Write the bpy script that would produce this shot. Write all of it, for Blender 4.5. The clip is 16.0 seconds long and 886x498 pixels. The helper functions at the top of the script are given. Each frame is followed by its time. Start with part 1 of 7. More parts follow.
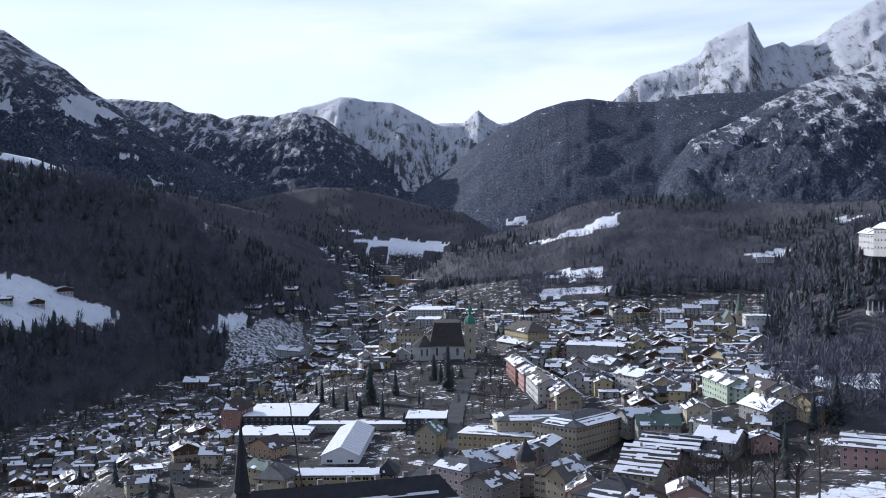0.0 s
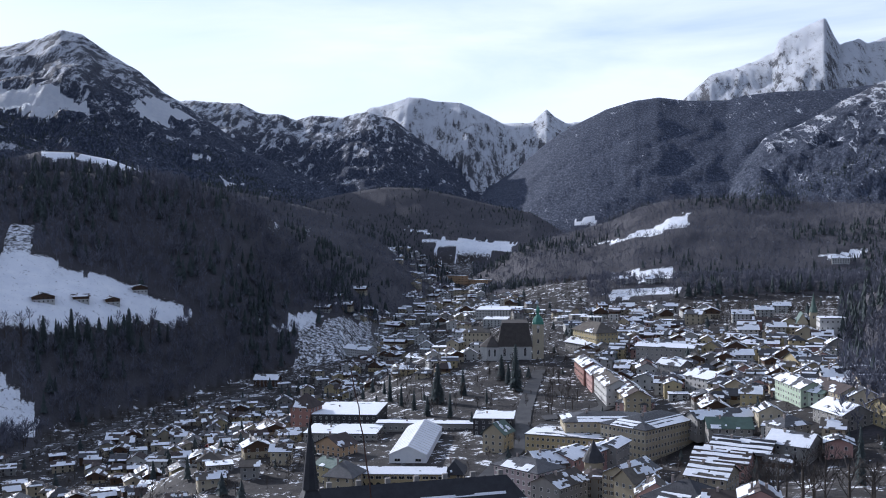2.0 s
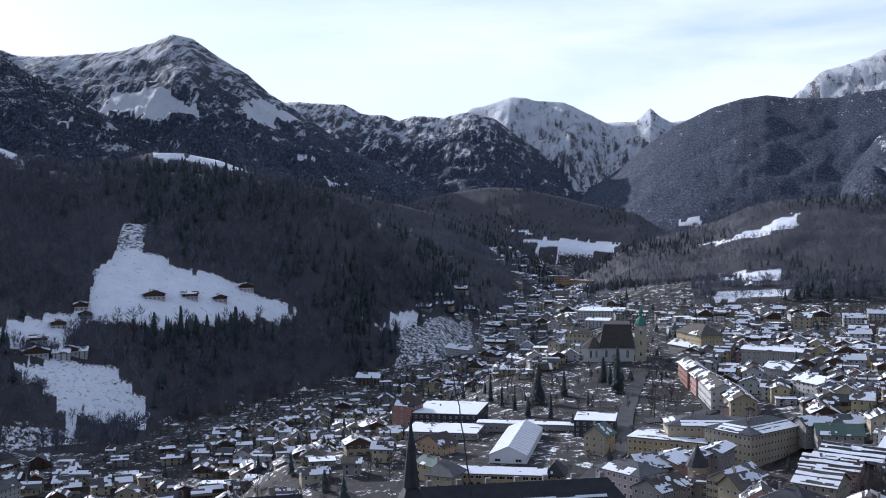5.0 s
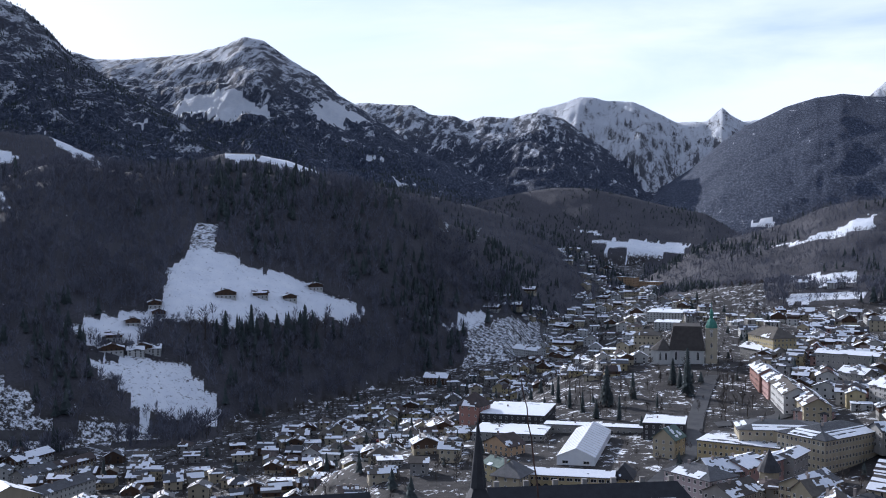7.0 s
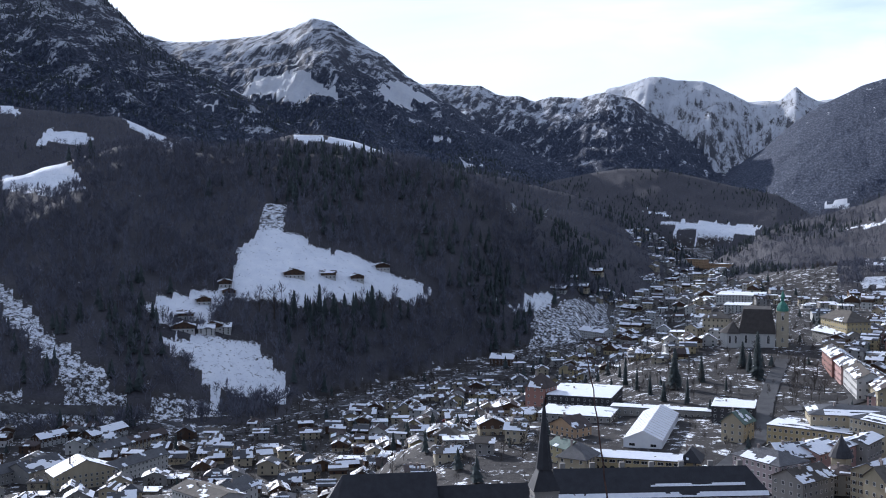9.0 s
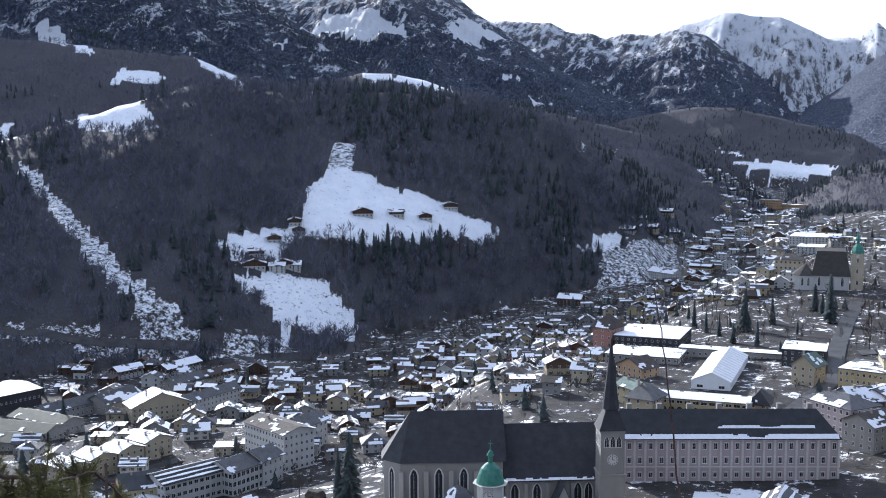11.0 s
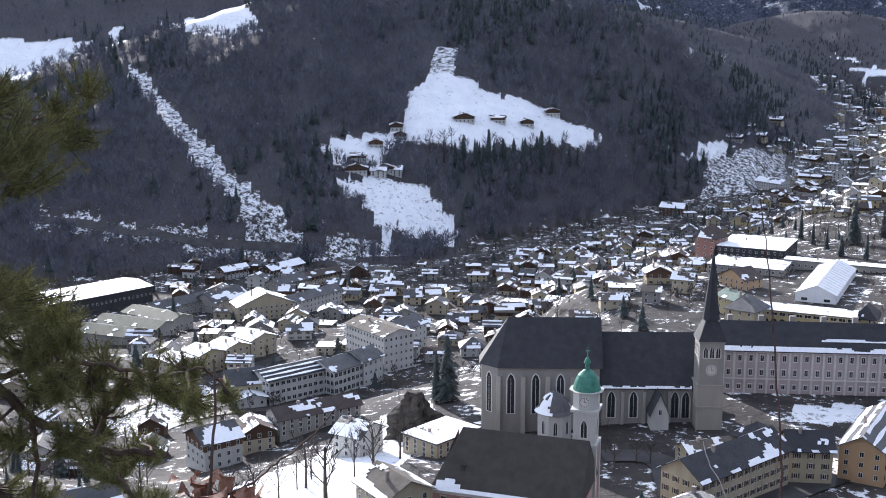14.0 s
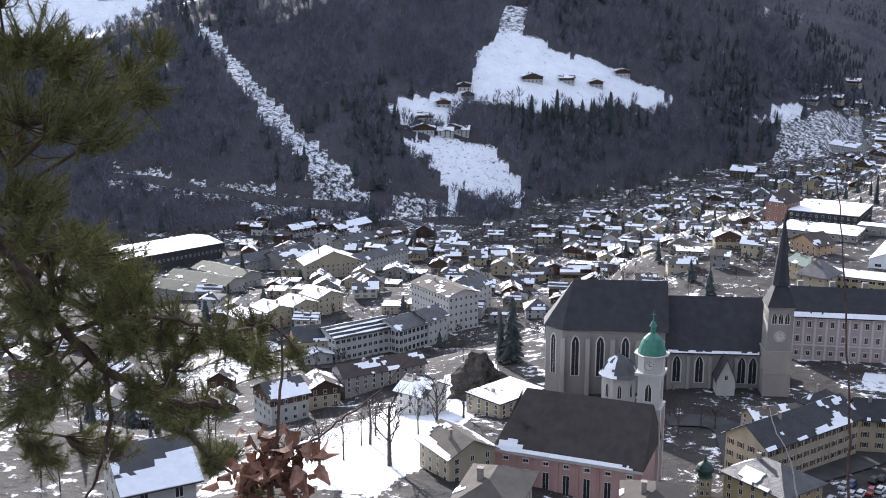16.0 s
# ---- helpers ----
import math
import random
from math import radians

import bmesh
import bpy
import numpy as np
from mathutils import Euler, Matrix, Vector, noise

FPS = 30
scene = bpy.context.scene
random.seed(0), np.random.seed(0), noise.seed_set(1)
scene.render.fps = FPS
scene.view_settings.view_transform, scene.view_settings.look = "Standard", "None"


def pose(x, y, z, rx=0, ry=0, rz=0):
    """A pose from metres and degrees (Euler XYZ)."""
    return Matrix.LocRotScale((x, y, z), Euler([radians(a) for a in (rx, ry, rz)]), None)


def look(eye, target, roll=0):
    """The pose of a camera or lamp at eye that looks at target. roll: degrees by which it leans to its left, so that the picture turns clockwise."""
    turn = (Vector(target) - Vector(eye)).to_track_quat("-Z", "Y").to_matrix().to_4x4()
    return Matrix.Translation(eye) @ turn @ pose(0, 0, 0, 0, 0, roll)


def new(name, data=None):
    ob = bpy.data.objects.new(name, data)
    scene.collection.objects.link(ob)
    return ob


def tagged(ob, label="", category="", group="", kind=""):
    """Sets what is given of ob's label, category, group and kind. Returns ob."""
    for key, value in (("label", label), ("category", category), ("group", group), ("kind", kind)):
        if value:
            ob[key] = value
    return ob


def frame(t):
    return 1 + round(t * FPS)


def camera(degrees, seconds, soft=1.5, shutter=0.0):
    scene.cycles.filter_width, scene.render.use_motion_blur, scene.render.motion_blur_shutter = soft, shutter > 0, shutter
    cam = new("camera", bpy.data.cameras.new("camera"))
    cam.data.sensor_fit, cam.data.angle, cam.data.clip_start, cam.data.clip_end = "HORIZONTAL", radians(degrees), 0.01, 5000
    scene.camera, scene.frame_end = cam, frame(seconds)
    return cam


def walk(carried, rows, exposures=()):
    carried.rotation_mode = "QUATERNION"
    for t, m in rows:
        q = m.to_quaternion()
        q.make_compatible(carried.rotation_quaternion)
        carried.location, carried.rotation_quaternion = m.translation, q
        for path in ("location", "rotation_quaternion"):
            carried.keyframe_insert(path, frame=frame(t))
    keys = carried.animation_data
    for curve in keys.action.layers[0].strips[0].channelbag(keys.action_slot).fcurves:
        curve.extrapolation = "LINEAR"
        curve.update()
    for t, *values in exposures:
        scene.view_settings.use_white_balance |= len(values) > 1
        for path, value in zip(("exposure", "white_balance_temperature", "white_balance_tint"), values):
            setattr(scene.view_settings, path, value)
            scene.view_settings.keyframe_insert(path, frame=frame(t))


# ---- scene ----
# ---- camera ----
EYE = (0.0, 0.0, 165.0)
cam = camera(44.23, 16.0, soft=1.0)
PATH = [
    (0, -0.00, -2.00, 0.50),
    (0.5, 0.86, -1.99, 0.50),
    (1, 1.78, -1.98, 0.47),
    (1.5, 2.63, -1.98, 0.46),
    (2, 3.57, -1.97, 0.47),
    (2.5, 4.42, -1.95, 0.42),
    (3, 5.35, -1.95, 0.42),
    (3.5, 6.20, -1.94, 0.42),
    (4, 7.12, -1.94, 0.41),
    (6.5, 11.53, -1.90, 0.33),
    (7, 12.46, -1.89, 0.30),
    (7.5, 13.31, -1.89, 0.29),
    (8, 14.24, -1.99, 0.31),
    (8.5, 15.10, -2.32, 0.27),
    (11, 19.56, -6.05, 0.17),
    (11.5, 20.41, -6.84, 0.15),
    (12, 21.32, -7.69, 0.13),
    (12.5, 22.18, -8.48, 0.14),
    (13, 23.10, -9.33, 0.10),
    (13.5, 23.96, -10.12, 0.08),
    (14, 24.88, -10.96, 0.07),
    (14.5, 25.73, -11.75, 0.06),
    (15, 26.65, -12.22, 0.03),
    (15.5, 27.51, -12.61, 0.02),
    (16, 28.42, -13.03, 0.01)
]  # seconds, yaw, pitch, roll of a camera that turns on the spot


def turned(yaw, pitch, roll):
    return pose(*EYE, 90 + pitch, 0, yaw) @ pose(0, 0, 0, 0, 0, -roll)


walk(cam, [(t, turned(a, b, c)) for t, a, b, c in PATH], [(0, 0.2, 5400, 16), (8, 0.22, 5400, 16), (11, 0.95, 5450, 14), (13, 1.22, 5650, 15), (16, 1.22, 5850, 16)])

# ---- sky and sun ----
SUN_AZ, SUN_EL = 48.0, 20.0  # degrees left of the first view, degrees up
world = bpy.data.worlds.new("sky")
scene.world = world
world.use_nodes = True
wn, wl = world.node_tree.nodes, world.node_tree.links
wn.clear()
w_out, w_bg = wn.new("ShaderNodeOutputWorld"), wn.new("ShaderNodeBackground")
w_sky, w_co, w_map = wn.new("ShaderNodeTexSky"), wn.new("ShaderNodeTexCoord"), wn.new("ShaderNodeMapping")
w_sky.sky_type, w_sky.sun_disc = "NISHITA", False
w_sky.sun_elevation, w_sky.sun_rotation = radians(SUN_EL), radians(-SUN_AZ)
w_sky.altitude, w_sky.dust_density, w_sky.air_density = 700, 1.0, 1.0
w_noise, w_ramp, w_mix = wn.new("ShaderNodeTexNoise"), wn.new("ShaderNodeValToRGB"), wn.new("ShaderNodeMixRGB")
w_map.inputs["Scale"].default_value = (1.2, 1.2, 7.0)
w_map.inputs["Rotation"].default_value = (0.12, -0.10, 0.3)
w_noise.inputs["Scale"].default_value, w_noise.inputs["Detail"].default_value, w_noise.inputs["Roughness"].default_value = 1.6, 6.0, 0.55
w_noise.inputs["Distortion"].default_value = 0.5
w_ramp.color_ramp.elements[0].position, w_ramp.color_ramp.elements[1].position = 0.34, 0.60
# thin high cloud: brightest towards the sun and low over the valley, thinning and dimmer overhead and behind
a, e = radians(SUN_AZ), radians(SUN_EL)
sun_way = Vector((-math.sin(a) * math.cos(e), math.cos(a) * math.cos(e), math.sin(e)))
w_dot, w_near, w_sep, w_low, w_mul, w_tint = (wn.new(k) for k in ("ShaderNodeVectorMath", "ShaderNodeMapRange", "ShaderNodeSeparateXYZ", "ShaderNodeMapRange", "ShaderNodeMath", "ShaderNodeMixRGB"))
w_dot.operation, w_mul.operation = "DOT_PRODUCT", "MULTIPLY"
w_dot.inputs[1].default_value = sun_way
for node, lo, hi in ((w_near, -0.4, 0.3), (w_low, 0.85, 0.25)):
    node.interpolation_type = "SMOOTHSTEP"
    node.inputs["From Min"].default_value, node.inputs["From Max"].default_value = lo, hi
w_low.interpolation_type = "LINEAR"
w_low.inputs["To Min"].default_value = 0.35
w_tint.inputs[1].default_value, w_tint.inputs[2].default_value = (3.0, 3.2, 3.7, 1), (9.2, 9.4, 9.7, 1)
wl.new(w_co.outputs["Generated"], w_dot.inputs[0])
wl.new(w_co.outputs["Generated"], w_sep.inputs[0])
wl.new(w_dot.outputs["Value"], w_near.inputs["Value"])
wl.new(w_sep.outputs["Z"], w_low.inputs["Value"])
wl.new(w_near.outputs["Result"], w_mul.inputs[0])
wl.new(w_low.outputs["Result"], w_mul.inputs[1])
wl.new(w_mul.outputs[0], w_tint.inputs["Fac"])
wl.new(w_tint.outputs["Color"], w_mix.inputs[2])
w_ramp.color_ramp.elements[0].color = (0.42, 0.42, 0.42, 1)
wl.new(w_co.outputs["Generated"], w_map.inputs["Vector"])
wl.new(w_map.outputs["Vector"], w_noise.inputs["Vector"])
wl.new(w_noise.outputs["Fac"], w_ramp.inputs["Fac"])
wl.new(w_ramp.outputs["Color"], w_mix.inputs["Fac"])
wl.new(w_sky.outputs["Color"], w_mix.inputs[1])
wl.new(w_mix.outputs["Color"], w_bg.inputs["Color"])
w_bg.inputs["Strength"].default_value = 0.098
wl.new(w_bg.outputs["Background"], w_out.inputs["Surface"])

sun = new("sun", bpy.data.lights.new("sun", "SUN"))
sun.data.energy, sun.data.angle, sun.data.color = 4.6, radians(0.6), (1.0, 0.92, 0.80)
sun.matrix_world = look(sun_way * 3000, (0, 0, 0))

# ---- materials ----


def material(name, rough=0.8, metal=0.0):
    m = bpy.data.materials.new(name)
    m.use_nodes = True
    n, l = m.node_tree.nodes, m.node_tree.links
    b = n["Principled BSDF"]
    b.inputs["Roughness"].default_value, b.inputs["Metallic"].default_value = rough, metal
    b.inputs["Specular IOR Level"].default_value = 0.5 if rough < 0.5 else 0.12
    return m, n, l, b


def noise_node(n, l, scale, detail=4.0, rough=0.6, stretch=None, coord="Object"):
    co, tx = n.new("ShaderNodeTexCoord"), n.new("ShaderNodeTexNoise")
    tx.inputs["Scale"].default_value, tx.inputs["Detail"].default_value, tx.inputs["Roughness"].default_value = scale, detail, rough
    if stretch:
        mp = n.new("ShaderNodeMapping")
        mp.inputs["Scale"].default_value = stretch
        l.new(co.outputs[coord], mp.inputs["Vector"])
        l.new(mp.outputs["Vector"], tx.inputs["Vector"])
    else:
        l.new(co.outputs[coord], tx.inputs["Vector"])
    return tx.outputs["Fac"]


def ramp(n, l, fac, stops):
    r = n.new("ShaderNodeValToRGB")
    el = r.color_ramp.elements
    while len(el) < len(stops):
        el.new(0.5)
    for e_, (p, c) in zip(el, stops):
        e_.position, e_.color = p, (*c, 1) if len(c) == 3 else c
    l.new(fac, r.inputs["Fac"])
    return r.outputs["Color"]


def mix(n, l, fac, c1, c2, mode="MIX"):
    m = n.new("ShaderNodeMixRGB")
    m.blend_type = mode
    for sock, v in ((0, fac), (1, c1), (2, c2)):
        if isinstance(v, (int, float)):
            m.inputs[sock].default_value = v
        elif isinstance(v, tuple):
            m.inputs[sock].default_value = (*v, 1)
        else:
            l.new(v, m.inputs[sock])
    return m.outputs["Color"]


def calc(n, l, op, x, y):
    m = n.new("ShaderNodeMath")
    m.operation, m.use_clamp = op, False
    for i, v in enumerate((x, y)):
        if isinstance(v, (int, float)):
            m.inputs[i].default_value = v
        else:
            l.new(v, m.inputs[i])
    return m.outputs[0]


def bump(n, l, b, height, strength, distance):
    bp = n.new("ShaderNodeBump")
    bp.inputs["Strength"].default_value, bp.inputs["Distance"].default_value = strength, distance
    l.new(height, bp.inputs["Height"])
    l.new(bp.outputs["Normal"], b.inputs["Normal"])


def attr(n, name):
    t = n.new("ShaderNodeAttribute")
    t.attribute_name = name
    return t.outputs["Fac"]


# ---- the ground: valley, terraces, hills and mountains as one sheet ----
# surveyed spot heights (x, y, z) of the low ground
TERRACE = [(-50, 541, 45), (-130, 662, 38), (-10, 699, 50), (69, 623, 52), (15, 530, 47), (160, 777, 64), (229, 857, 80), (192, 572, 84), (188, 506, 80), (142, 457, 62), (142, 361, 72), (74, 452, 52), (39, 459, 48), (-21, 454, 45), (6, 787, 58), (57, 1162, 52), (91, 813, 60), (139, 1010, 66), (147, 610, 60)]
VALLEY = [(-242, 729, 5), (-244, 642, 4), (-229, 965, 8), (-167, 1046, 16), (-150, 1408, 30), (-160, 2291, 40), (-132, 1753, 33), (-123, 2813, 62), (24, 2872, 66), (155, 1386, 80), (-520, 561, 2), (-397, 588, 2), (-365, 689, 2), (-317, 789, 2), (-288, 911, 4), (-525, 465, 2), (-200, 769, 12), (-646, 435, 2), (-476, 315, 4), (95, 1589, 60)]
SLOPE = [(-59, 319, 45), (-91, 231, 47), (-38, 267, 47), (-35, 340, 46), (-146, 329, 42), (-175, 313, 32), (-249, 390, 12), (-273, 384, 10), (-269, 324, 14), (-216, 283, 24), (-143, 223, 50), (-122, 171, 66), (-116, 193, 58), (-196, 195, 40), (-208, 169, 45), (-134, 261, 44)]
SUMMIT = [(0, 0, 163), (0, 25, 145), (-30, 18, 143), (30, 25, 146), (0, 60, 120), (-50, 45, 120), (55, 60, 125), (0, 120, 85), (-70, 90, 95),
          (70, 120, 105), (0, -60, 170), (-60, -40, 160), (60, -40, 170), (150, 60, 140), (-150, 30, 110), (0, -400, 190), (300, 0, 200), (-400, 0, 60), (-700, 100, 20)]
SPOT = np.array(TERRACE + VALLEY + SLOPE + SUMMIT, float)
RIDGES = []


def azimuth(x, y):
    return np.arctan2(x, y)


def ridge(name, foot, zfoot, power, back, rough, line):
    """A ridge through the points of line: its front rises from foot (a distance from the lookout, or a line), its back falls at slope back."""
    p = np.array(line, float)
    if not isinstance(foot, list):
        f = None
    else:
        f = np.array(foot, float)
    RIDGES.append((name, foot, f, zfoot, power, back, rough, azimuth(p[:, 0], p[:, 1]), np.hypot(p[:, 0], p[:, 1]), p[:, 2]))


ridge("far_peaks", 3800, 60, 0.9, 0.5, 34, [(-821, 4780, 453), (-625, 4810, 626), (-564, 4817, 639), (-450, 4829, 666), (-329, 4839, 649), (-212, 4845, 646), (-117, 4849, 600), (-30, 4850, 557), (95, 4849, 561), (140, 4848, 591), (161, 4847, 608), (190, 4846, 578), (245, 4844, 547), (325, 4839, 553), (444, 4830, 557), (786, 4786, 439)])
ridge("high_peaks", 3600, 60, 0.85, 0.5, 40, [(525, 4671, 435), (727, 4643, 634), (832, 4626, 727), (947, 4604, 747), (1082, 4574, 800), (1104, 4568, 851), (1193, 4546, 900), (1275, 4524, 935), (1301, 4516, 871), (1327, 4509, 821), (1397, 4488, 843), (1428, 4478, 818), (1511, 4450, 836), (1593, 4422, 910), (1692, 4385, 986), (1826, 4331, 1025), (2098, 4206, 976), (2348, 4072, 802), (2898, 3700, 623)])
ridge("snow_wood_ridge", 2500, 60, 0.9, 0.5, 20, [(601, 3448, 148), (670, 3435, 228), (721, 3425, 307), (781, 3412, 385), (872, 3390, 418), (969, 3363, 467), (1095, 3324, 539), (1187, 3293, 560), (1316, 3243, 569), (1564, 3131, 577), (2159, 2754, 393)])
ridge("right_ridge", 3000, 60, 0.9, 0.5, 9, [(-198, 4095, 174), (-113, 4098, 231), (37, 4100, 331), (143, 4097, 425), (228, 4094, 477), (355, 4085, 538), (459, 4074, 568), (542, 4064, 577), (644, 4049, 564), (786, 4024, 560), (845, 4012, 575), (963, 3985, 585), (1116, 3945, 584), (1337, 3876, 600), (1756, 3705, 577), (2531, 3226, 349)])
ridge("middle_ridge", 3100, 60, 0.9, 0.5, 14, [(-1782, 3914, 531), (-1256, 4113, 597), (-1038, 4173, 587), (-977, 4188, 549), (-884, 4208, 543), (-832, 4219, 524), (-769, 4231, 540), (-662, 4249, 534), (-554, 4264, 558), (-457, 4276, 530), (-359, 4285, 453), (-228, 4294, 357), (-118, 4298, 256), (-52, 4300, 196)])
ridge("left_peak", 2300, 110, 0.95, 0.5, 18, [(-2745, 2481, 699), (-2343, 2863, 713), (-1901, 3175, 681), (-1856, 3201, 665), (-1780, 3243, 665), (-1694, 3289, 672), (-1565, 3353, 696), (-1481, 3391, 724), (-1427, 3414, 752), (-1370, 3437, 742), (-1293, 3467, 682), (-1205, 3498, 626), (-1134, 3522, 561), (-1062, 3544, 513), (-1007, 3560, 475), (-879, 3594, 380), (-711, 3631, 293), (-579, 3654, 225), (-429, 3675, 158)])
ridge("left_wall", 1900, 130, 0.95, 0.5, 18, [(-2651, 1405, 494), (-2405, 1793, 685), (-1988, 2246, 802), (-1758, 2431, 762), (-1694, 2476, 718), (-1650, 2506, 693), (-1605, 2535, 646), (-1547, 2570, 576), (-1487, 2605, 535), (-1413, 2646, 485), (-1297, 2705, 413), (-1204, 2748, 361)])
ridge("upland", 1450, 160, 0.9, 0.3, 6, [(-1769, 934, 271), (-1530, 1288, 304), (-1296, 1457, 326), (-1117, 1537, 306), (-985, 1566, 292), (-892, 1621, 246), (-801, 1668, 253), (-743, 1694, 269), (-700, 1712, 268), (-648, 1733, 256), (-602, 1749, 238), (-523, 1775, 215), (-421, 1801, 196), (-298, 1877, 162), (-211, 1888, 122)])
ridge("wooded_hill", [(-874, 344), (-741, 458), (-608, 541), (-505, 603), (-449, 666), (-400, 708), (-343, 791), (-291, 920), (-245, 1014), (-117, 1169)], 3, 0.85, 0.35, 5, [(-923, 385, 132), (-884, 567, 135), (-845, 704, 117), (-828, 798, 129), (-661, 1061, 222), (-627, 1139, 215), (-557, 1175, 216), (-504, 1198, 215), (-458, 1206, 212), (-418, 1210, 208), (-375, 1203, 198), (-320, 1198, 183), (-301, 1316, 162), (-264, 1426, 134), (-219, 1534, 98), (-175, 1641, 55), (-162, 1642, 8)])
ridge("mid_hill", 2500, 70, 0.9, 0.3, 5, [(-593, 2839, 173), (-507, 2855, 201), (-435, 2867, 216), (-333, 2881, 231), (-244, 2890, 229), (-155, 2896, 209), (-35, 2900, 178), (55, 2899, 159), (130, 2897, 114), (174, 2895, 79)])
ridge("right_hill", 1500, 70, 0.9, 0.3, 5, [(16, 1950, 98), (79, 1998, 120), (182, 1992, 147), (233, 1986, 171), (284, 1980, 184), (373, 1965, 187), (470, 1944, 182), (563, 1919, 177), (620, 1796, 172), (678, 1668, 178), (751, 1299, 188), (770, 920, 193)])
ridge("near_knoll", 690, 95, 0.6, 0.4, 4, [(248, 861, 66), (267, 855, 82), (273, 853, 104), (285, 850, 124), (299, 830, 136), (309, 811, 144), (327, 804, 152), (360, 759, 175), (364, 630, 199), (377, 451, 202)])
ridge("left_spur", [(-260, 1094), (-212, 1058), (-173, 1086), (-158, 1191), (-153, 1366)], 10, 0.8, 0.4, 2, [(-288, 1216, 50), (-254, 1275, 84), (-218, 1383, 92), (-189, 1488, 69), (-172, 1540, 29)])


def value_noise(x, y, seed):
    """Smooth noise on the plan, -1 to 1."""
    xi, yi = np.floor(x).astype(np.int64), np.floor(y).astype(np.int64)
    u, v = x - xi, y - yi
    u, v = u * u * (3 - 2 * u), v * v * (3 - 2 * v)

    def h(i, j):
        k = (i * 374761393 + j * 668265263 + seed * 974634777) & 0xFFFFFFFF
        k = ((k ^ (k >> 13)) * 1274126177) & 0xFFFFFFFF
        return ((k ^ (k >> 16)) & 0xFFFF) / 32767.5 - 1
    return (h(xi, yi) * (1 - u) + h(xi + 1, yi) * u) * (1 - v) + (h(xi, yi + 1) * (1 - u) + h(xi + 1, yi + 1) * u) * v


def fractal(x, y, size, octaves, seed, ridged=False):
    out, amp, tot = 0, 1.0, 0
    for o in range(octaves):
        s = value_noise(x / size + 17.3 * o, y / size - 9.1 * o, seed + o)
        out = out + amp * ((1 - 2 * np.abs(s)) if ridged else s)
        tot, amp, size = tot + amp, amp * 0.5, size * 0.5
    return out / tot


def low_ground(x, y):
    r = np.hypot(x, y)
    width = 0.055 * r + 14
    top = np.zeros_like(r)
    bot = np.full_like(r, 1e-12)
    for sx, sy, sz in SPOT:
        d2 = ((x - sx) ** 2 + (y - sy) ** 2) / (width * width)
        w = np.exp(-0.5 * d2) + 1e-4 / (1 + d2) ** 2
        top, bot = top + w * sz, bot + w
    return top / bot


def terrain(x, y):
    """Height of the ground, and which ridge it belongs to (-1: low ground)."""
    r, az = np.hypot(x, y), azimuth(x, y)
    z = low_ground(x, y)
    far = np.clip((r - 3000) / 1500, 0, 1)
    z = z * (1 - far) + 70 * far
    which = np.full(r.shape, -1)
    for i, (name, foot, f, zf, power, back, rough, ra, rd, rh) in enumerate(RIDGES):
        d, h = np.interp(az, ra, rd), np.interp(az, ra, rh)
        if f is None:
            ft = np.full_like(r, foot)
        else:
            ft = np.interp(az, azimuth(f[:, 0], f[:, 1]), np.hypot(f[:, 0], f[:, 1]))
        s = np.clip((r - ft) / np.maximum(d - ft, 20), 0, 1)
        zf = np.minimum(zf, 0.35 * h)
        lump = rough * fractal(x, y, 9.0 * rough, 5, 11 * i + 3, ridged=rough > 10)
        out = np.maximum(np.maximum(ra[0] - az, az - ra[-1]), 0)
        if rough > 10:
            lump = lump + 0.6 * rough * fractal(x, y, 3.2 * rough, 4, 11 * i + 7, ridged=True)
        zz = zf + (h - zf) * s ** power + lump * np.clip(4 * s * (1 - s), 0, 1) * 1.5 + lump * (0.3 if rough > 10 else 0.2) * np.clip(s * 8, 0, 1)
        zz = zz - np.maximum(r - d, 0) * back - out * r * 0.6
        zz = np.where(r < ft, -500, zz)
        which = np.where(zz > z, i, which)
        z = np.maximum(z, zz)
    return z, which


# meadows, clearings and gullies as plan outlines: snow lies open on them, and no wood grows there
OPEN_LAND = []


def open_land(cover, outline):
    OPEN_LAND.append((cover, np.array(outline, float)))


open_land(1, [(-488, 792), (-472, 848), (-448, 881), (-470, 937), (-468, 977), (-448, 992), (-405, 997), (-364, 1010), (-330, 1013), (-302, 1014), (-316, 991), (-340, 963), (-354, 929), (-374, 910), (-395, 884), (-431, 866), (-442, 833), (-435, 811), (-472, 788)])
open_land(0.72, [(-469, 972), (-492, 1038), (-474, 1055), (-447, 993)])
open_land(0.92, [(-461, 771), (-430, 801), (-394, 813), (-362, 800), (-348, 786), (-375, 754), (-393, 740), (-419, 751)])
open_land(0.66, [(-434, 720), (-415, 726), (-392, 740), (-364, 723), (-417, 695)])
open_land(0.74, [(-737, 854), (-697, 842), (-603, 768), (-519, 724), (-491, 710), (-466, 717), (-486, 687), (-548, 710), (-651, 782), (-706, 823)])
open_land(0.64, [(-497, 684), (-466, 709), (-440, 683), (-456, 669)])
open_land(1, [(-1360, 959), (-1228, 1030), (-1045, 1143), (-799, 849), (-819, 767), (-1163, 972), (-1226, 858)])
open_land(1, [(-1054, 1191), (-1041, 1203), (-764, 894), (-779, 878)])
open_land(1, [(-1012, 1252), (-988, 1283), (-662, 968), (-642, 953), (-682, 929), (-746, 932)])
open_land(1, [(-1058, 1460), (-1015, 1488), (-980, 1467), (-983, 1441), (-1029, 1428)])
